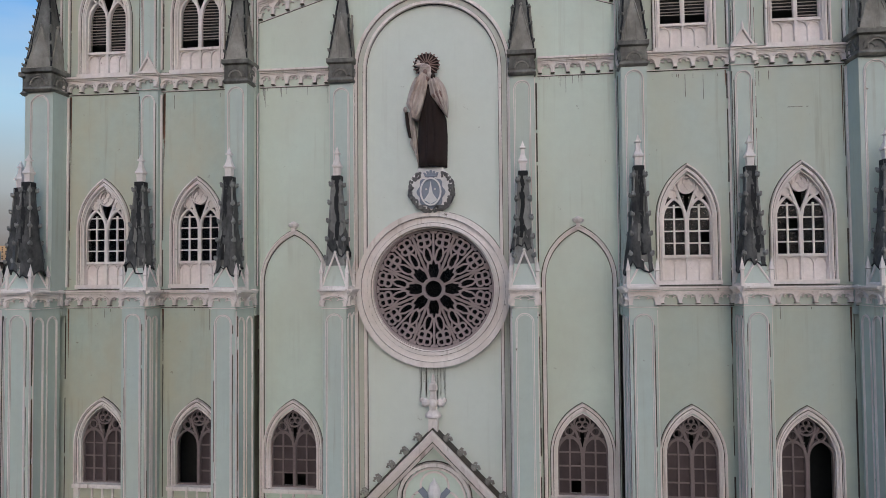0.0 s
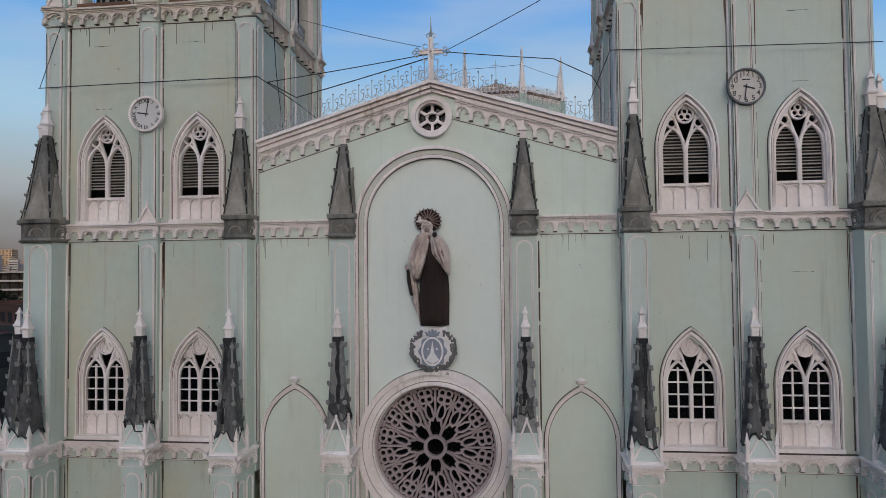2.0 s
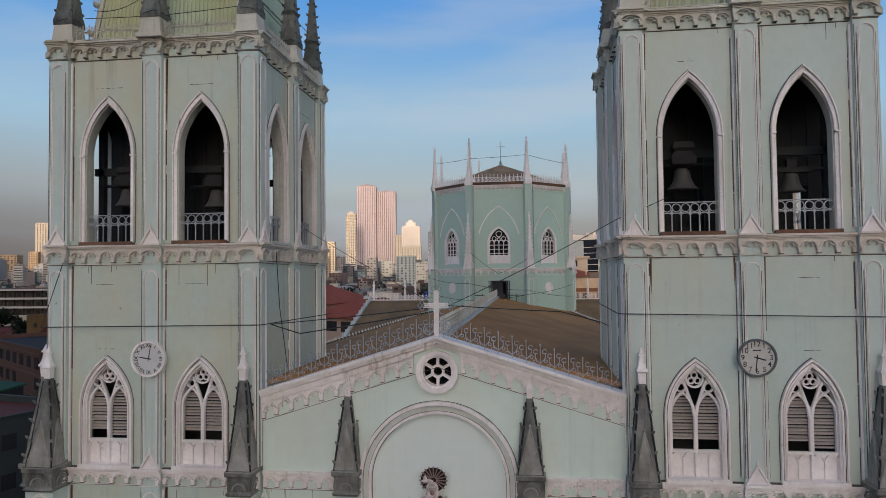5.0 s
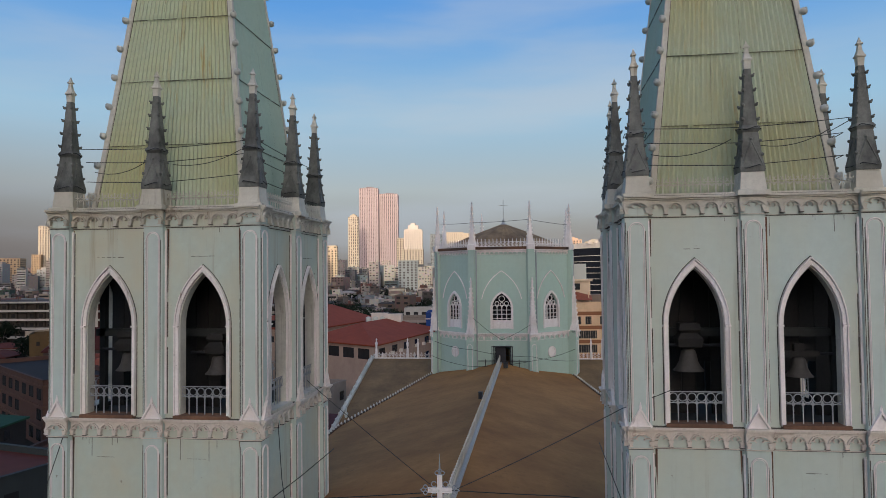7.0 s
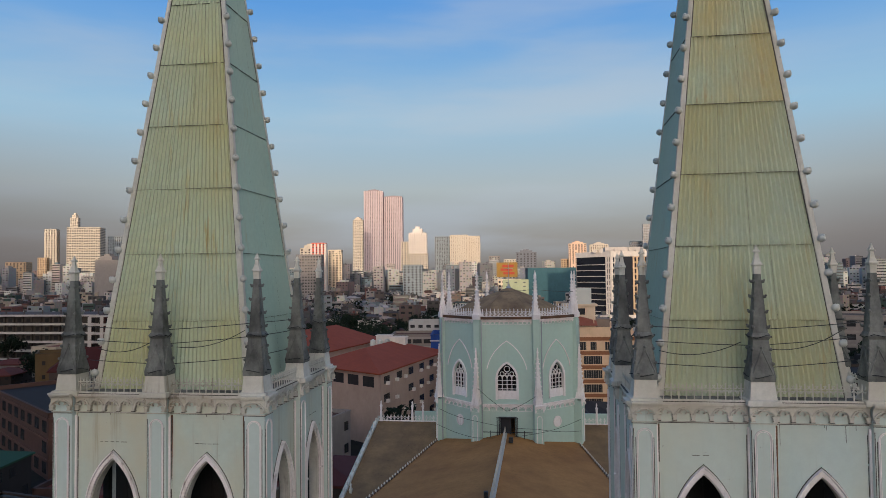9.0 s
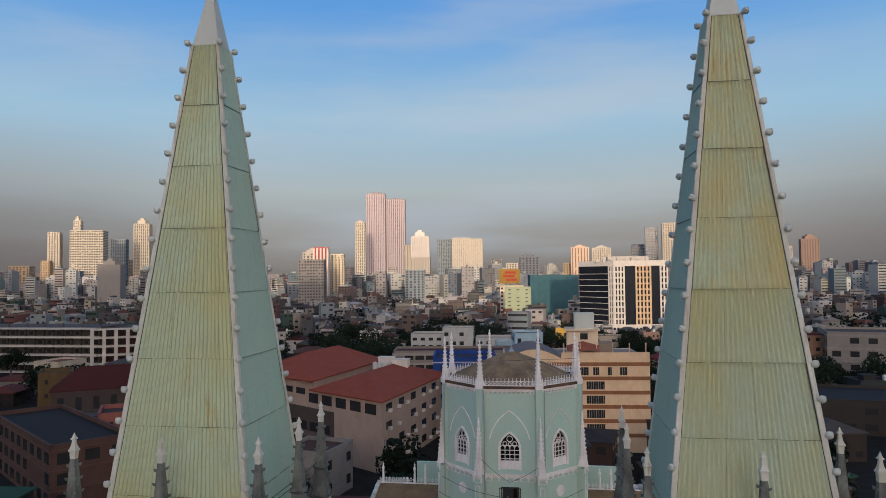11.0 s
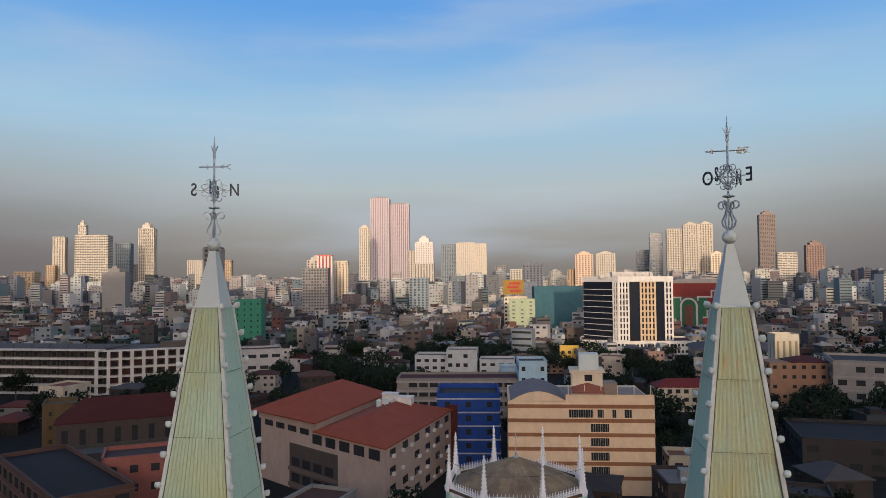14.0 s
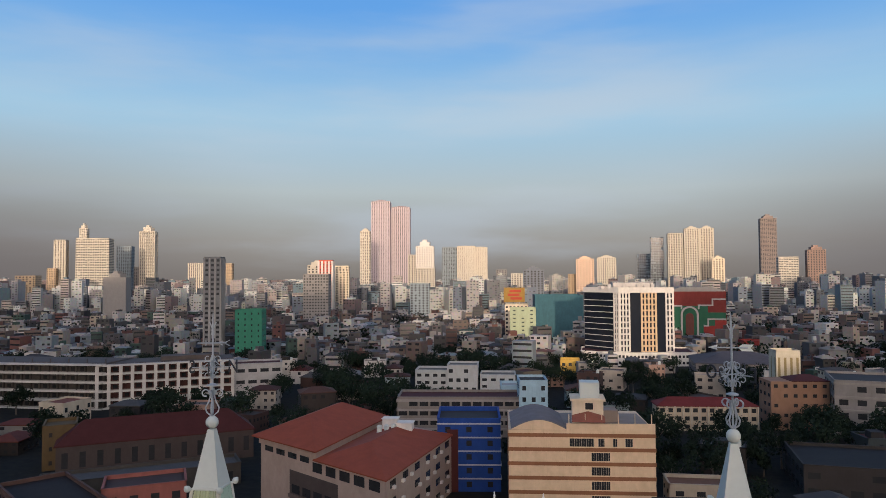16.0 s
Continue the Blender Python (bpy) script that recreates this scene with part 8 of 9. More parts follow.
# ---- skyline ----
def tower(x0, x1, y, h, wall, deep=30, bays=6, label="tall ivory apartment tower in evening sun", win=(0.45, 0.6), turn=None, ribs=None, pane=None, cat="apartment tower", top=0):
    """x0, x1: its flanks as seen along the church's axis at distance y."""
    c = Vector(((x0 + x1) / 2, y))
    phi = math.atan2(-c.x, c.y + 21)
    wide = (x1 - x0) * math.cos(phi)
    turn = phi * 0.55 if turn is None else radians(turn)
    skew = abs(phi - turn)
    deep = min(deep, wide * 0.8)
    w = (wide - deep * math.sin(skew)) / math.cos(skew)
    bays = max(bays, int(w / 4.4))
    t = building("apartment_tower", label, rect(c.x, c.y + deep / 2, w, deep, math.degrees(turn)), h, wall, max(6, int(h / 3.4)), bays, win, pane or paint(0.06, 0.06, 0.062), ribs=ribs, category=cat, group="skyline towers", parapet=1.0)
    x0, x1 = -w / 2, w / 2
    if top:
        sh = Shape()
        w = (x1 - x0) * 0.3
        sh.box(-w, w, -deep * 0.25, deep * 0.25, h, h + top)
        sh.box(-w * 0.5, w * 0.4, -deep * 0.2, deep * 0.15, h + top, h + top * 1.5)
        part("roof_house", sh, wall, t)
    return t


# ASH is darkened: the shade on the grey slabs is in the paint
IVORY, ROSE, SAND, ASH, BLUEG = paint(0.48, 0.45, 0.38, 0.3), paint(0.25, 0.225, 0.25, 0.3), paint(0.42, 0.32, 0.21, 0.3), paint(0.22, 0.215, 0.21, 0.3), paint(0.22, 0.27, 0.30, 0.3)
tower(-1016, -984, 1300, 138, IVORY, bays=4, ribs=(1.0, 3.0, IVORY))
tower(-1016, -990, 1280, 78, SAND, bays=5, label="tan apartment tower beside the hotel")
tower(-981, -892, 1310, 141, IVORY, 40, 12, "wide ivory hotel tower with rows of windows", (0.7, 0.5))
tower(-994, -970, 1350, 165, IVORY, 24, 4, top=8)
tower(-1023, -975, 1520, 134, BLUEG, 30, 5, "blue-grey glass tower behind the hotel")
tower(-565, -525, 800, 58, ASH, 40, 4, "blank grey slab with a dark roof house", (0.02, 0.02), cat="block", top=6)
tower(-950, -904, 1500, 168, IVORY, 40, 6, "slender ivory tower with stepped top", ribs=(1.2, 2.0, IVORY), top=10)
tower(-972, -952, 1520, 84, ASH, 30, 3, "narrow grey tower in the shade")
tower(-861, -812, 1000, 62, SAND, 30, 5, "square tan block on the skyline")
tower(-825, -782, 1500, 92, ROSE, 30, 5, "rose and white apartment tower", ribs=(1.0, 3.0, IVORY))
tower(-740, -710, 1500, 90, SAND, 30, 4)
tower(-306, -284, 900, 80, paint(0.6, 0.12, 0.08), 24, 4, "red and white apartment tower", (0.4, 0.5), ribs=(0.8, 2.4, WHITE))
tower(-330, -300, 920, 74, IVORY, 24, 5, "ivory block with a glazed crown", top=5)
tower(-294, -258, 800, 61, ASH, 26, 9, "grey block with a regular window grid", (0.55, 0.5))
tower(-313, -290, 1000, 74, CREAM, 24, 4)
tower(-288, -272, 940, 66, CREAM, 20, 3)
tower(-434, -384, 1700, 249, ROSE, 46, 7, "very tall rose-coloured twin tower", (0.45, 0.5), ribs=(1.5, 3.2, paint(0.42, 0.375, 0.40, 0.3)), top=4)
tower(-386, -338, 1722, 236, ROSE, 46, 7, "very tall rose-coloured twin tower", (0.45, 0.5), ribs=(1.5, 3.2, paint(0.42, 0.375, 0.40, 0.3)), top=3)
tower(-409, -383, 1500, 160, IVORY, 30, 4, "ivory tower beside the twin tower", top=5)
tower(-243, -209, 1300, 116, WHITE, 30, 5, "white tower with twin turrets", (0.4, 0.4), ribs=(1.4, 2.2, WHITE), top=9)
tower(-262, -245, 1320, 100, IVORY, 24, 3)
tower(-218, -182, 1150, 72, IVORY, 24, 5)
tower(-258, -216, 1740, 132, BLUEG, 30, 5, "grey-blue tower in haze")
tower(-212, -168, 1700, 133, IVORY, 34, 4, "ivory tower with wide ribs", ribs=(1.5, 4.0, IVORY))
tower(-168, -140, 1720, 131, IVORY, 34, 3, "ivory tower with wide ribs", ribs=(1.5, 4.0, IVORY))
tower(57, 88, 1200, 86, paint(0.62, 0.46, 0.34, 0.2), 30, 5, "peach apartment tower with white windows", top=4)
tower(44, 58, 1220, 60, SAND, 24, 3)
tower(116, 154, 1500, 96, IVORY, 34, 5, ribs=(1.2, 3.0, IVORY), top=4)
tower(211, 240, 1600, 106, BLUEG, 40, 5, "dark blue glass tower", (0.8, 0.7), pane=BLUEGLASS)
tower(226, 254, 1500, 138, BLUEG, 40, 4, "blue glass office tower with ribs", (0.85, 0.75), pane=BLUEGLASS)
tower(253, 284, 1450, 143, IVORY, 40, 6, ribs=(1.0, 2.0, IVORY))
tower(286, 316, 1450, 152, IVORY, 40, 5, "ivory twin tower with wide ribs", ribs=(1.2, 2.6, IVORY), top=4)
tower(321, 348, 1470, 154, IVORY, 40, 5, "ivory twin tower with wide ribs", ribs=(1.2, 2.6, IVORY), top=4)
tower(328, 351, 1400, 90, CREAM, 30, 4, ribs=(1.0, 2.6, CREAM), top=4)
# haze and shade put into the browns of this and the crowned tower
tower(563, 609, 1900, 205, paint(0.20, 0.17, 0.155, 0.2), 40, 7, "tall tower under construction, brown-grey", (0.6, 0.5), top=8)
tower(481, 525, 1500, 94, IVORY, 34, 7, "ivory block with wide floors", (0.8, 0.4))
tower(537, 578, 1500, 108, paint(0.25, 0.18, 0.15, 0.2), 40, 5, "brown and white tower with a crown", top=7)
tower(610, 640, 1700, 70, ASH, 34, 4, "grey block on the hazy skyline")
tower(560, 640, 1100, 62, ASH, 34, 8, "grey block on the hazy skyline")
tower(-60, -34, 1300, 62, IVORY, 20, 3)
tower(-92, -70, 1350, 70, ASH, 20, 4, "grey office block on the skyline")
tower(-28, 2, 1000, 66, SLATEB, 24, 6, "slate grey office block with a pale crown", top=4)
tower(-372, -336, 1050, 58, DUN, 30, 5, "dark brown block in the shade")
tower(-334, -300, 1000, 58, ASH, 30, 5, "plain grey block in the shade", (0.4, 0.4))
tower(-178, -150, 900, 48, BLUEG, 20, 5, "blue-grey office block on the skyline")


# ---- low city ----
TAKEN = [(84, 374, 142, 426), (-77, 120, -18, 205), (-10, 140, 34, 178), (-30, 165, -6, 188), (-268, 255, -136, 318), (18, 418, 126, 500), (110, 600, 170, 680), (-14, 592, 40, 645), (-42, 640, -10, 676),
         (-30, 575, -2, 595), (-212, 428, -184, 455), (-232, 420, -210, 440), (40, 246, 84, 266), (104, 236, 158, 276), (84, 250, 106, 272), (-56, 226, -2, 252), (-60, 296, -6, 316), (-16, 225, 6, 272),
         (-155, 165, -88, 212), (-100, 115, -74, 136), (-134, 134, -78, 176), (-124, 88, -72, 136), (66, 164, 118, 200), (-16, -10, 16, 66), (32, 156, 50, 168), (100, 298, 114, 312), (138, 490, 162, 510), (36, 210, 86, 258), (10, 386, 24, 398)]


def free(x, y, r):
    return not any(a - r < x < c + r and b - r < y < d + r for a, b, c, d in TAKEN)


def leafy(seed, r, h):
    rnd = random.Random(seed)
    ob = thing("tree", "dark leafy city tree with an uneven crown", "tree", 0, 0, 0, "city trees")
    tr = Shape()
    tr.lathe(0, 0, [(0, 0.32), (h * 0.25, 0.24), (h * 0.55, 0.14)], 7)
    for k in range(5):
        a = k * 1.26 + rnd.random()
        tr.tube([(0, 0, h * 0.35), (r * 0.35 * math.cos(a), r * 0.35 * math.sin(a), h * 0.55), (r * 0.6 * math.cos(a), r * 0.6 * math.sin(a), h * 0.72)], 0.1, 5)
    part("trunk", tr, BARK, ob)
    cr = Shape()
    lobes = [(rnd.uniform(-0.6, 0.6) * r, rnd.uniform(-0.6, 0.6) * r, h * rnd.uniform(0.5, 0.85), r * rnd.uniform(0.35, 0.55)) for _ in range(9)]
    for _ in range(900):
        lx, ly, lz, lr = rnd.choice(lobes)
        v = Vector((rnd.gauss(0, 1), rnd.gauss(0, 1), rnd.gauss(0, 0.8))).normalized() * lr * rnd.uniform(0.6, 1.05)
        c = Vector((lx, ly, lz)) + v
        a = Vector((rnd.gauss(0, 1), rnd.gauss(0, 1), rnd.gauss(0, 1))).normalized() * rnd.uniform(0.25, 0.55)
        b = a.cross(v.normalized() + Vector((0.01, 0.02, 0.03))).normalized() * rnd.uniform(0.2, 0.45)
        cr.put([tuple(c - a), tuple(c + b), tuple(c + a), tuple(c - b + v.normalized() * 0.15)], [(0, 1, 2, 3)])
    part("crown", cr, LEAF, ob)
    return ob


def greenery():
    rnd = random.Random(9)
    kinds = [leafy(1, 5.5, 11), leafy(2, 4.2, 9), leafy(3, 6.5, 12)]
    for i, k in enumerate(kinds):
        k.location = ((-60, 0, 30)[i], (250, 330, 190)[i], 0)
    spots = [(-58, 262), (-52, 272), (-64, 275), (-49, 258), (-35, 330), (-28, 336), (-165, 240), (-155, 246), (-140, 262), (-112, 238), (-100, 250), (-100, 270), (22, 360), (30, 372), (14, 350), (6, 344), (36, 205), (55, 196), (110, 215), (122, 205), (100, 222), (-200, 200), (-190, 190), (-210, 215), (-180, 175), (66, 300), (90, 296), (120, 325), (38, 195), (50, 180), (-76, 240), (-84, 226), (-40, 420), (-70, 430), (-60, 415), (30, 405), (-160, 205), (-176, 160), (120, 238), (134, 232), (-230, 235), (36, 176), (-75, 385), (-68, 392), (-60, 380), (-52, 388), (-45, 378), (-80, 400), (-50, 402), (-90, 392), (-62, 370), (-70, 350), (-105, 330), (-112, 340), (16, 420), (24, 428), (8, 415), (-18, 400), (-10, 408), (-30, 385), (150, 300), (160, 290), (140, 310), (-140, 230), (-150, 225), (-130, 222), (130, 200), (140, 190), (64, 190), (120, 180),]
    spots += [(44, 216), (52, 206), (62, 213), (70, 222), (80, 214), (88, 228), (96, 240), (104, 232), (112, 224), (58, 196), (74, 201), (90, 208), (48, 192), (66, 232), (100, 214), (120, 230), (40, 226), (84, 238)]
    more = random.Random(23)
    while len(spots) < 240:
        y = more.uniform(95, 420)
        x = more.uniform(-0.92, 0.5) * y
        if free(x, y, 4) and not (-14 < x < 40 and y < 150) and (x * 0.031 + y * 0.017) % 1 < 0.45:
            spots.append((x, y))
    for x, y in spots:
        copy_thing(rnd.choice(kinds), Matrix.Translation((x + rnd.uniform(-3, 3), y + rnd.uniform(-3, 3), 0)) @ Matrix.Rotation(rnd.random() * 6.3, 4, "Z") @ Matrix.Scale(rnd.uniform(0.75, 1.25), 4))


greenery()


def houses():
    """Shophouses and sheds between the larger neighbours."""
    rnd = random.Random(17)
    # near-black walls and roofs carry the quarter's shade and lens falloff
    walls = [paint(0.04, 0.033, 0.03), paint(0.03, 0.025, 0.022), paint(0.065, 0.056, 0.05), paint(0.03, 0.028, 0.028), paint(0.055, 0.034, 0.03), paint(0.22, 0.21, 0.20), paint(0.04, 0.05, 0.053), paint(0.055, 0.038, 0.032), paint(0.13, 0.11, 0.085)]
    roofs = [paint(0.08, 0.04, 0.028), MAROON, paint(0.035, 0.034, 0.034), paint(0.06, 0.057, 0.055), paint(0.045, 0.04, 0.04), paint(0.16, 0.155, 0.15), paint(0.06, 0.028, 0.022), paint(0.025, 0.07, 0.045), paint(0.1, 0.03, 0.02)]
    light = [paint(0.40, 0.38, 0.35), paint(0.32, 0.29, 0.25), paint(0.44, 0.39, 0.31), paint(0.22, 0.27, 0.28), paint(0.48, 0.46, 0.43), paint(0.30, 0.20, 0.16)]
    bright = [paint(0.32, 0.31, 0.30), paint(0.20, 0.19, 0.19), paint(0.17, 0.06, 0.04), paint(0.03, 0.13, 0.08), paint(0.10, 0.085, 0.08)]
    words = ["low shophouse with patched walls and a rusty roof", "narrow concrete house with a flat roof", "small plastered house with a metal roof", "weathered three-storey house with stained walls"]
    n = 0
    y = 42.0
    while y < 400:
        x0, x1 = -0.95 * y - 12, 0.54 * y + 6
        x = x0
        step = 17 + y * 0.03
        while x < x1:
            px, py = x + rnd.uniform(-3, 3), y + rnd.uniform(-4, 4)
            w, d = rnd.uniform(8, 14), rnd.uniform(8, 14)
            if n < 330 and free(px, py, max(w, d) * 0.62) and rnd.random() < 0.86:
                h = rnd.choice((5, 6, 7.5, 9, 9, 11)) + rnd.uniform(-0.5, 0.5)
                foot = rect(px, py, w, d, rnd.choice((4, 30, -12, 8)) + rnd.uniform(-4, 4))
                flat = rnd.random() < 0.45
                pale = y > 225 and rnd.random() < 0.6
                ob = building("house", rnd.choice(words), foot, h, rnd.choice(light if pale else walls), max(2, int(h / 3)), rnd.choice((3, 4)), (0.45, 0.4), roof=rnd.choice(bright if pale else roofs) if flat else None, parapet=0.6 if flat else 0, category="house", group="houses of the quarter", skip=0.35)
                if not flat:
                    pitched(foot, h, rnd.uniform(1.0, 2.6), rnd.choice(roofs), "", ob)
                if flat and rnd.random() < 0.5:
                    sh = Shape()
                    q = rnd.uniform(1.5, 3)
                    sh.box(-q, q * 0.4, -q * 0.6, q, h, h + rnd.uniform(1.5, 2.6))
                    part("roof_room", sh, rnd.choice(walls), ob)
                    tk = Shape()
                    tk.lathe(q + 0.8, q, [(h + 0.3, 0.7), (h + 2.0, 0.7), (h + 2.3, 0.2)], 8)
                    part("water_tank", tk, METAL, ob)
                n += 1
            x += step * rnd.uniform(0.85, 1.2)
        y += step * 0.92


houses()


def far_material(cols):
    m = bpy.data.materials.new("far_city_plaster")
    m.use_nodes = True
    nt = m.node_tree
    p = nt.nodes["Principled BSDF"]
    p.inputs["Roughness"].default_value = 0.85
    geo = nt.nodes.new("ShaderNodeNewGeometry")
    ramp = nt.nodes.new("ShaderNodeValToRGB")
    el = ramp.color_ramp.elements
    ramp.color_ramp.interpolation = "CONSTANT"
    el[0].color, el[0].position = (*cols[0], 1), 0
    el[1].color, el[1].position = (*cols[1], 1), 1 / len(cols)
    for i, c in enumerate(cols[2:], 2):
        e = el.new(i / len(cols))
        e.color = (*c, 1)
    nt.links.new(geo.outputs["Random Per Island"], ramp.inputs["Fac"])
    n = nt.nodes.new("ShaderNodeTexNoise")
    n.inputs["Scale"].default_value = 0.4
    nt.links.new(geo.outputs["Position"], n.inputs["Vector"])
    mx = nt.nodes.new("ShaderNodeMix")
    mx.data_type, mx.blend_type = "RGBA", "MULTIPLY"
    mx.inputs["Factor"].default_value = 0.5
    nt.links.new(ramp.outputs["Color"], mx.inputs["A"])
    nt.links.new(n.outputs["Color"], mx.inputs["B"])
    nt.links.new(mx.outputs["Result"], p.inputs["Base Color"])
    return m


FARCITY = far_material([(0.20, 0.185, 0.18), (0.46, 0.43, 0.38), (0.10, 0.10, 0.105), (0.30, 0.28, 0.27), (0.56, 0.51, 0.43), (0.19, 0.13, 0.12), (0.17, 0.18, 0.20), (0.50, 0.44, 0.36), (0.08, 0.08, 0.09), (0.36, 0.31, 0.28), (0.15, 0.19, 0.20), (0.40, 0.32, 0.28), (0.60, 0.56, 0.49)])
# the warm haze tint is multiplied into these colours as well
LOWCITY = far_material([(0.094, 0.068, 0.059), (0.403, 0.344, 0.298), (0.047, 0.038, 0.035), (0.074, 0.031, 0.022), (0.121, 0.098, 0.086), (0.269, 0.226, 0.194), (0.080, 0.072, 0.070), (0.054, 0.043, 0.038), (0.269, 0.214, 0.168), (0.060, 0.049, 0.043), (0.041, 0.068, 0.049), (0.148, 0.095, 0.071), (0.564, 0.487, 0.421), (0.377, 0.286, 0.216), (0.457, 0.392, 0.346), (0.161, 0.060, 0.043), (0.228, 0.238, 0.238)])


def far_city(name, label, y0, y1, cell, seed, hs, mat):
    rnd = random.Random(seed)
    sh, gl = Shape(), Shape()
    y = y0
    while y < y1:
        st = cell * (0.7 + y / y1 * 0.6)
        x, xe = -0.14 * y - 0.78 * y, -0.14 * y + 0.82 * y
        while x < xe:
            w, d, h = rnd.uniform(0.4, 0.85) * st, rnd.uniform(0.4, 0.8) * st, rnd.choice(hs) * rnd.uniform(0.8, 1.25)
            px, py = x + rnd.uniform(-0.2, 0.2) * st, y + rnd.uniform(-0.3, 0.3) * st
            if free(px, py, max(w, d) * 0.6) and rnd.random() < 0.92:
                m = Matrix.Translation((px, py, 0)) @ Matrix.Rotation(radians(rnd.choice((5, 28, -14, 10))), 4, "Z")
                sh.m = gl.m = m
                if rnd.random() < 0.45 and h < 12:
                    sh.put([(-w / 2, d / 2, 0), (w / 2, d / 2, 0), (w / 2, -d / 2, 0), (-w / 2, -d / 2, 0), (-w / 2, d / 2, h), (w / 2, d / 2, h), (w / 2, -d / 2, h), (-w / 2, -d / 2, h)], [(0, 1, 5, 4), (1, 2, 6, 5), (2, 3, 7, 6), (3, 0, 4, 7)])
                    q = 0.8
                    sh.put([(-w / 2 - q, d / 2 + q, h), (w / 2 + q, d / 2 + q, h), (w / 2 + q, -d / 2 - q, h), (-w / 2 - q, -d / 2 - q, h), (-w / 4, 0, h + d * 0.16), (w / 4, 0, h + d * 0.16)], [(0, 1, 5, 4), (1, 2, 5), (2, 3, 4, 5), (3, 0, 4)])
                else:
                    sh.box(-w / 2, w / 2, -d / 2, d / 2, 0, h)
                    if rnd.random() < 0.6:
                        q = rnd.uniform(0.1, 0.3)
                        sh.box(-w * q, w * q * 0.6, -d * q, d * q, h + 0.02, h + rnd.uniform(1.5, 4))
                fl = max(1, int(h / 3.4))
                ribbon = rnd.random() < 0.35
                for q in range(rnd.randint(0, 3)):
                    ax, ay, aw = rnd.uniform(-0.4, 0.3) * w, rnd.uniform(-0.4, 0.3) * d, rnd.uniform(0.8, 1.8)
                    sh.box(ax, ax + aw, ay, ay + aw, h - 0.3, h + rnd.uniform(0.8, 2.4))
                for f in range(fl):
                    if ribbon:
                        z = h * (f + 0.35) / fl
                        gl.put([(-w * 0.46, d / 2 + 0.1, z), (w * 0.46, d / 2 + 0.1, z), (w * 0.46, d / 2 + 0.1, z + 1.3), (-w * 0.46, d / 2 + 0.1, z + 1.3)], [(0, 1, 2, 3)])
                        continue
                    z = h * (f + 0.35) / fl
                    nb = max(2, int(w / 4))
                    for b in range(nb):
                        if rnd.random() < 0.4:
                            continue
                        u = -w / 2 + w * (b + 0.25) / nb
                        gl.put([(u, d / 2 + 0.1, z), (u + w / nb * 0.5, d / 2 + 0.1, z), (u + w / nb * 0.5, d / 2 + 0.1, z + 1.4), (u, d / 2 + 0.1, z + 1.4)], [(0, 1, 2, 3)])
            x += st
        y += st * 0.9
    sh.m = gl.m = Matrix()
    ob = tagged(part(name, sh, mat), label, "city blocks", kind="stuff")
    tagged(part("glazing", gl, DARKGLASS, ob), kind="stuff")


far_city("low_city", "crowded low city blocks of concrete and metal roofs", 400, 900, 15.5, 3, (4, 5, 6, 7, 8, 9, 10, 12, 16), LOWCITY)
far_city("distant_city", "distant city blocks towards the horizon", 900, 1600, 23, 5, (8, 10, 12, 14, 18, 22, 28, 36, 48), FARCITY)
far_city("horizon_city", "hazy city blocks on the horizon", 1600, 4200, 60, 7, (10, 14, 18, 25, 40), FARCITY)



def far_trees():
    """Tree clumps between the low roofs."""
    rnd = random.Random(31)
    sh = Shape()
    for _ in range(330):
        y = rnd.uniform(395, 1000)
        x = rnd.uniform(-0.9, 0.5) * y
        if not free(x, y, 3):
            continue
        r = rnd.uniform(3.5, 8)
        for _ in range(70):
            v = Vector((rnd.gauss(0, 1), rnd.gauss(0, 0.7), rnd.gauss(0, 0.6))) * r * 0.6
            c = Vector((x, -y, r * 1.15)) + v
            a = Vector((rnd.gauss(0, 1), rnd.gauss(0, 1), rnd.gauss(0, 1))).normalized() * rnd.uniform(0.7, 1.6)
            b = a.orthogonal().normalized() * rnd.uniform(0.6, 1.3)
            sh.put([tuple(c - a), tuple(c + b), tuple(c + a), tuple(c - b)], [(0, 1, 2, 3)])
    tagged(part("far_trees", sh, LEAF), "dark tree crowns between the low roofs", "trees", kind="stuff")


far_trees()


# ---- overhead cables ----
def cable(name, label, pts, r=0.014, sag=0.0):
    sh = Shape()
    out = []
    for (a, b) in zip(pts, pts[1:]):
        A, B = Vector(a), Vector(b)
        for i in range(8):
            t = i / 8
            p = A.lerp(B, t)
            p.z -= sag * 4 * t * (1 - t) * (B - A).length / 10
            out.append((p.x, -p.y, p.z))
    out.append((pts[-1][0], -pts[-1][1], pts[-1][2]))
    sh.tube(out, r, 5)
    tagged(part(name, sh, CABLE), label, "cable", group="cables on the towers")


# level cables round the shafts and between the towers
ROUND = "thin black cable strung round a tower shaft"
cable("cable", ROUND, [(-12.75, -0.28, 23.06), (-9.0, -0.30, 23.09), (-5.4, -0.28, 23.12), (-5.28, 3.0, 23.1), (-5.28, 6.9, 23.05)], 0.016)
cable("cable", ROUND, [(5.28, 6.9, 23.5), (5.3, -0.28, 23.42), (9.0, -0.30, 23.36), (12.75, -0.28, 23.30)], 0.014)
cable("cable", "thin black cable slung down from the string course", [(-12.0, -0.24, 25.1), (-12.7, -0.28, 23.06)], 0.012)
cable("cable", "black cable hanging down the tower flank", [(-5.24, 0.6, 25.4), (-5.24, 0.9, 23.6), (-5.24, 1.6, 21.6)], 0.014)
CROSS = "thin black cable from tower to gable cross"
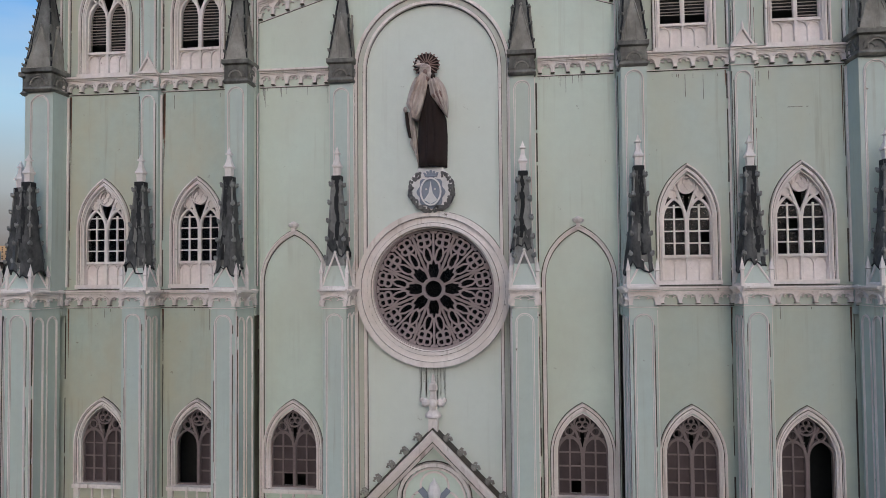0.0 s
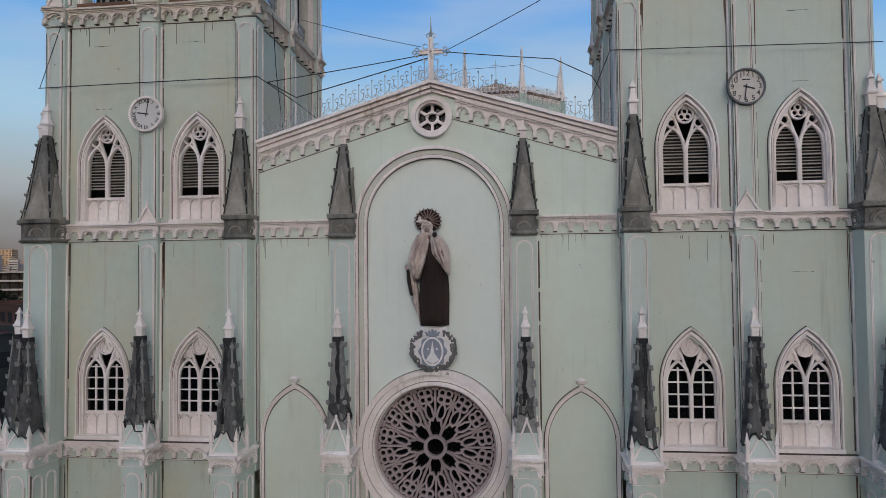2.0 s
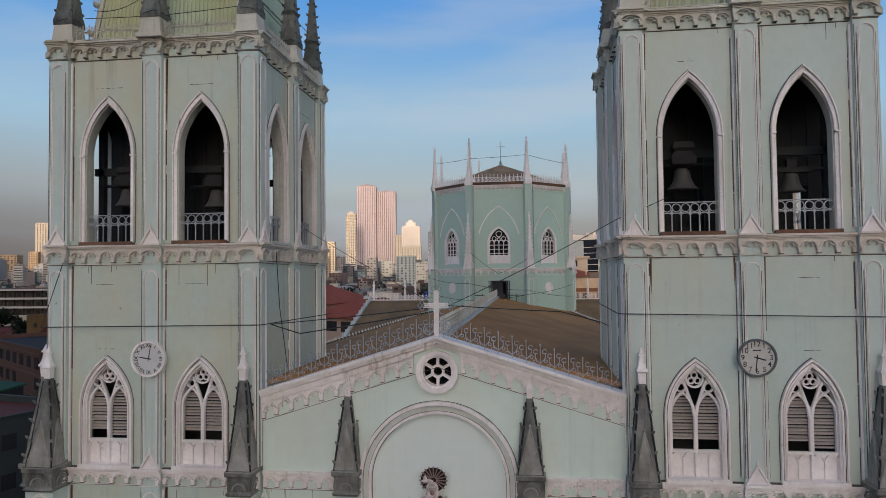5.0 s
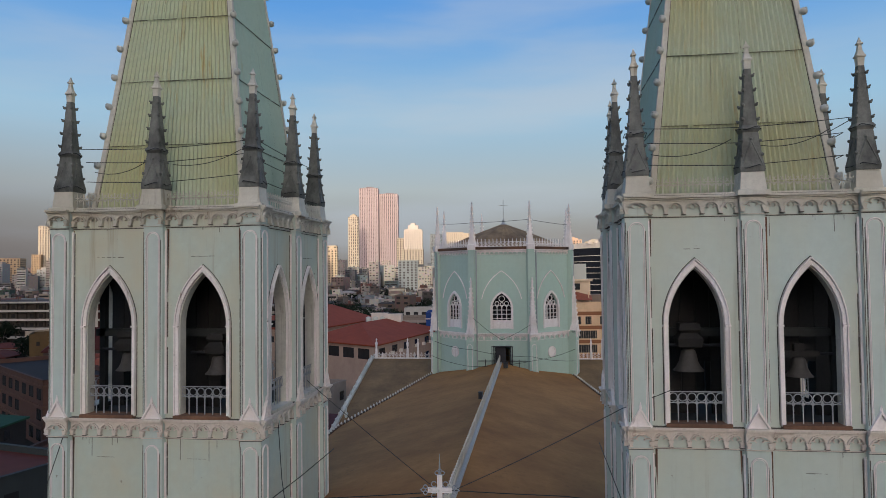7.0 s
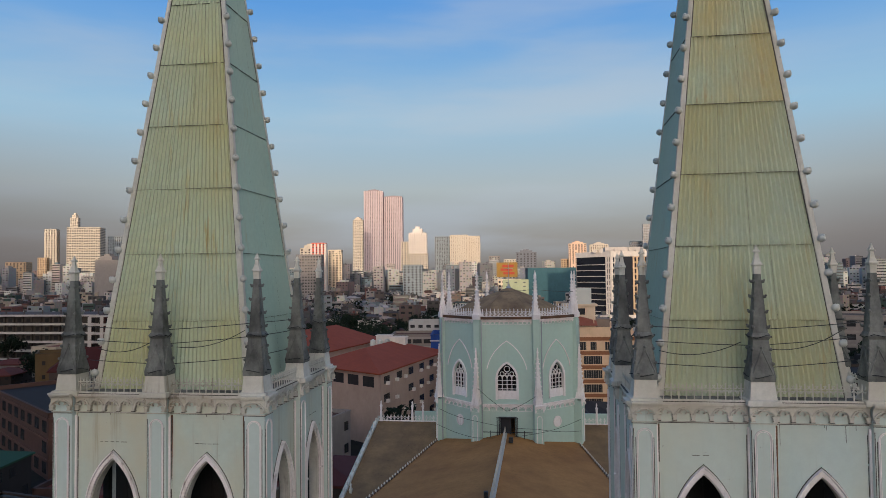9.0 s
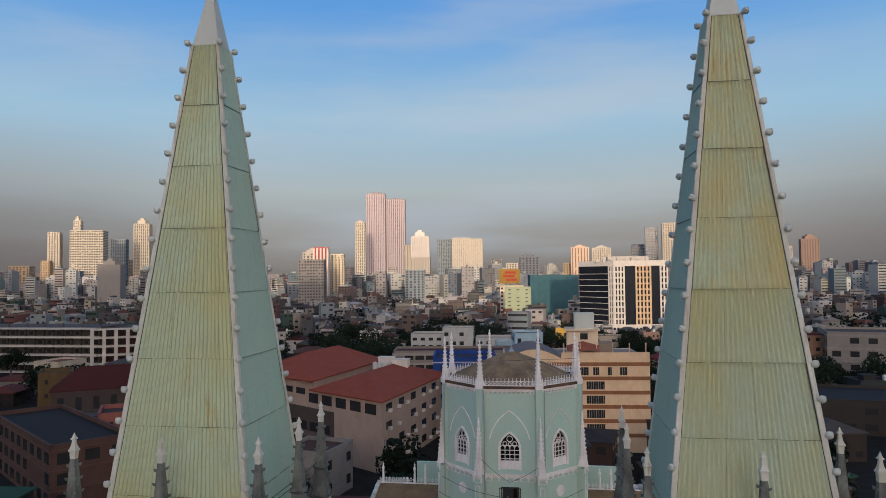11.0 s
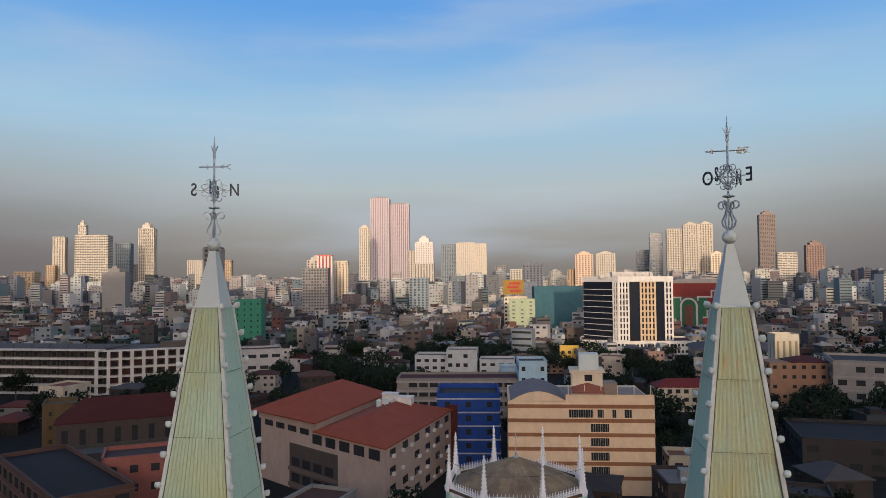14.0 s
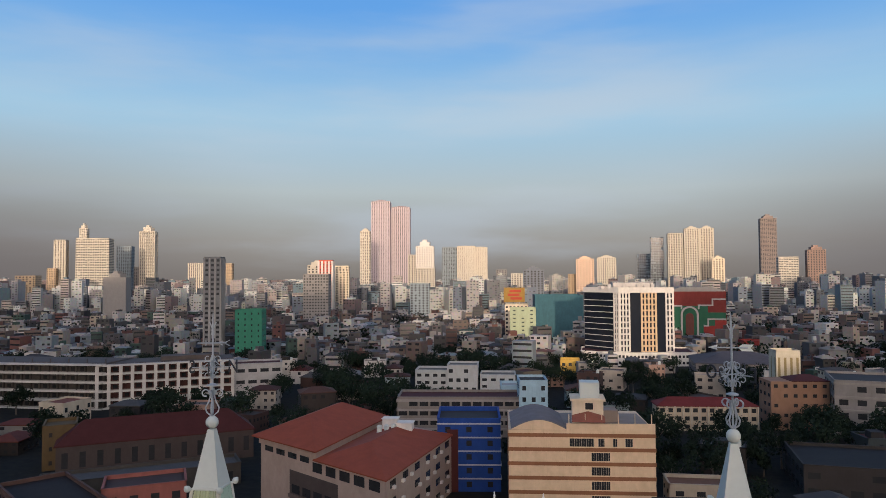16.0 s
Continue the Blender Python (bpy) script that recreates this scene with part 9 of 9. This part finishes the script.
cable("cable", CROSS, [(-5.3, 0.3, 23.1), (-0.1, -0.1, 23.62)], 0.015, 0.04)
cable("cable", CROSS, [(-5.3, 0.3, 23.1), (-4.6, 1.0, 22.75), (-0.1, -0.1, 23.5)], 0.018, 0.03)
cable("cable", CROSS, [(-5.28, 3.6, 26.3), (-0.3, -0.1, 23.85)], 0.010, 0.06)
cable("cable", CROSS, [(0.45, -0.1, 23.70), (5.32, -0.1, 26.15), (6.75, -0.25, 26.75)], 0.012, 0.10)
cable("cable", CROSS, [(0.3, -0.1, 23.68), (3.7, 0.4, 23.45), (4.9, 1.2, 23.1), (5.28, 2.2, 22.9)], 0.015, 0.03)
for s in (-1, 1):
    x = s * 9.01
    for z, h in ((33.25, 2.55), (33.9, 2.5), (34.35, 2.42)):
        e = 2.75 if z < 34 else 3.1
        cable("cable", "black lightning cable round the foot of a spire", [(x - e, 0.45, z), (x, 0.3, z - 0.1), (x + e, 0.45, z + 0.12), (x + e, 6.0, z)], 0.012, 0.06)
    cable("cable", "slack black cable hanging in front of a spire", [(x - 2.6, 0.7, 33.6), (x - 0.4, 0.25, 33.9)], 0.012, 1.0)
    cable("cable", "slack black cable hanging in front of a spire", [(x + 0.4, 0.25, 33.7), (x + 2.5, 0.7, 34.2)], 0.012, 0.9)
cable("cable", "thin black cable to the lantern tower", [(-2.2, 37.5, 26.4), (0.2, 37.3, 24.6), (2.7, 37.5, 25.9)], 0.018, 0.4)
cable("cable", "thin black cable to the lantern tower", [(-6.0, 39.5, 23.0), (-2.5, 37.2, 22.4), (2.9, 37.2, 22.9), (6.3, 39.5, 23.6)], 0.018, 0.3)
cable("cable", "thin black cable to the lantern tower", [(-5.8, 40.0, 24.2), (-2.3, 37.0, 23.8), (2.7, 37.2, 23.2), (6.3, 39.6, 22.6)], 0.018, 0.3)
cable("cable", "thin black cable between lantern pinnacles", [(-5.6, 41.6, 34.6), (-2.2, 38.0, 34.4), (2.6, 38.0, 34.6), (6.0, 41.6, 34.3)], 0.018, 0.1)
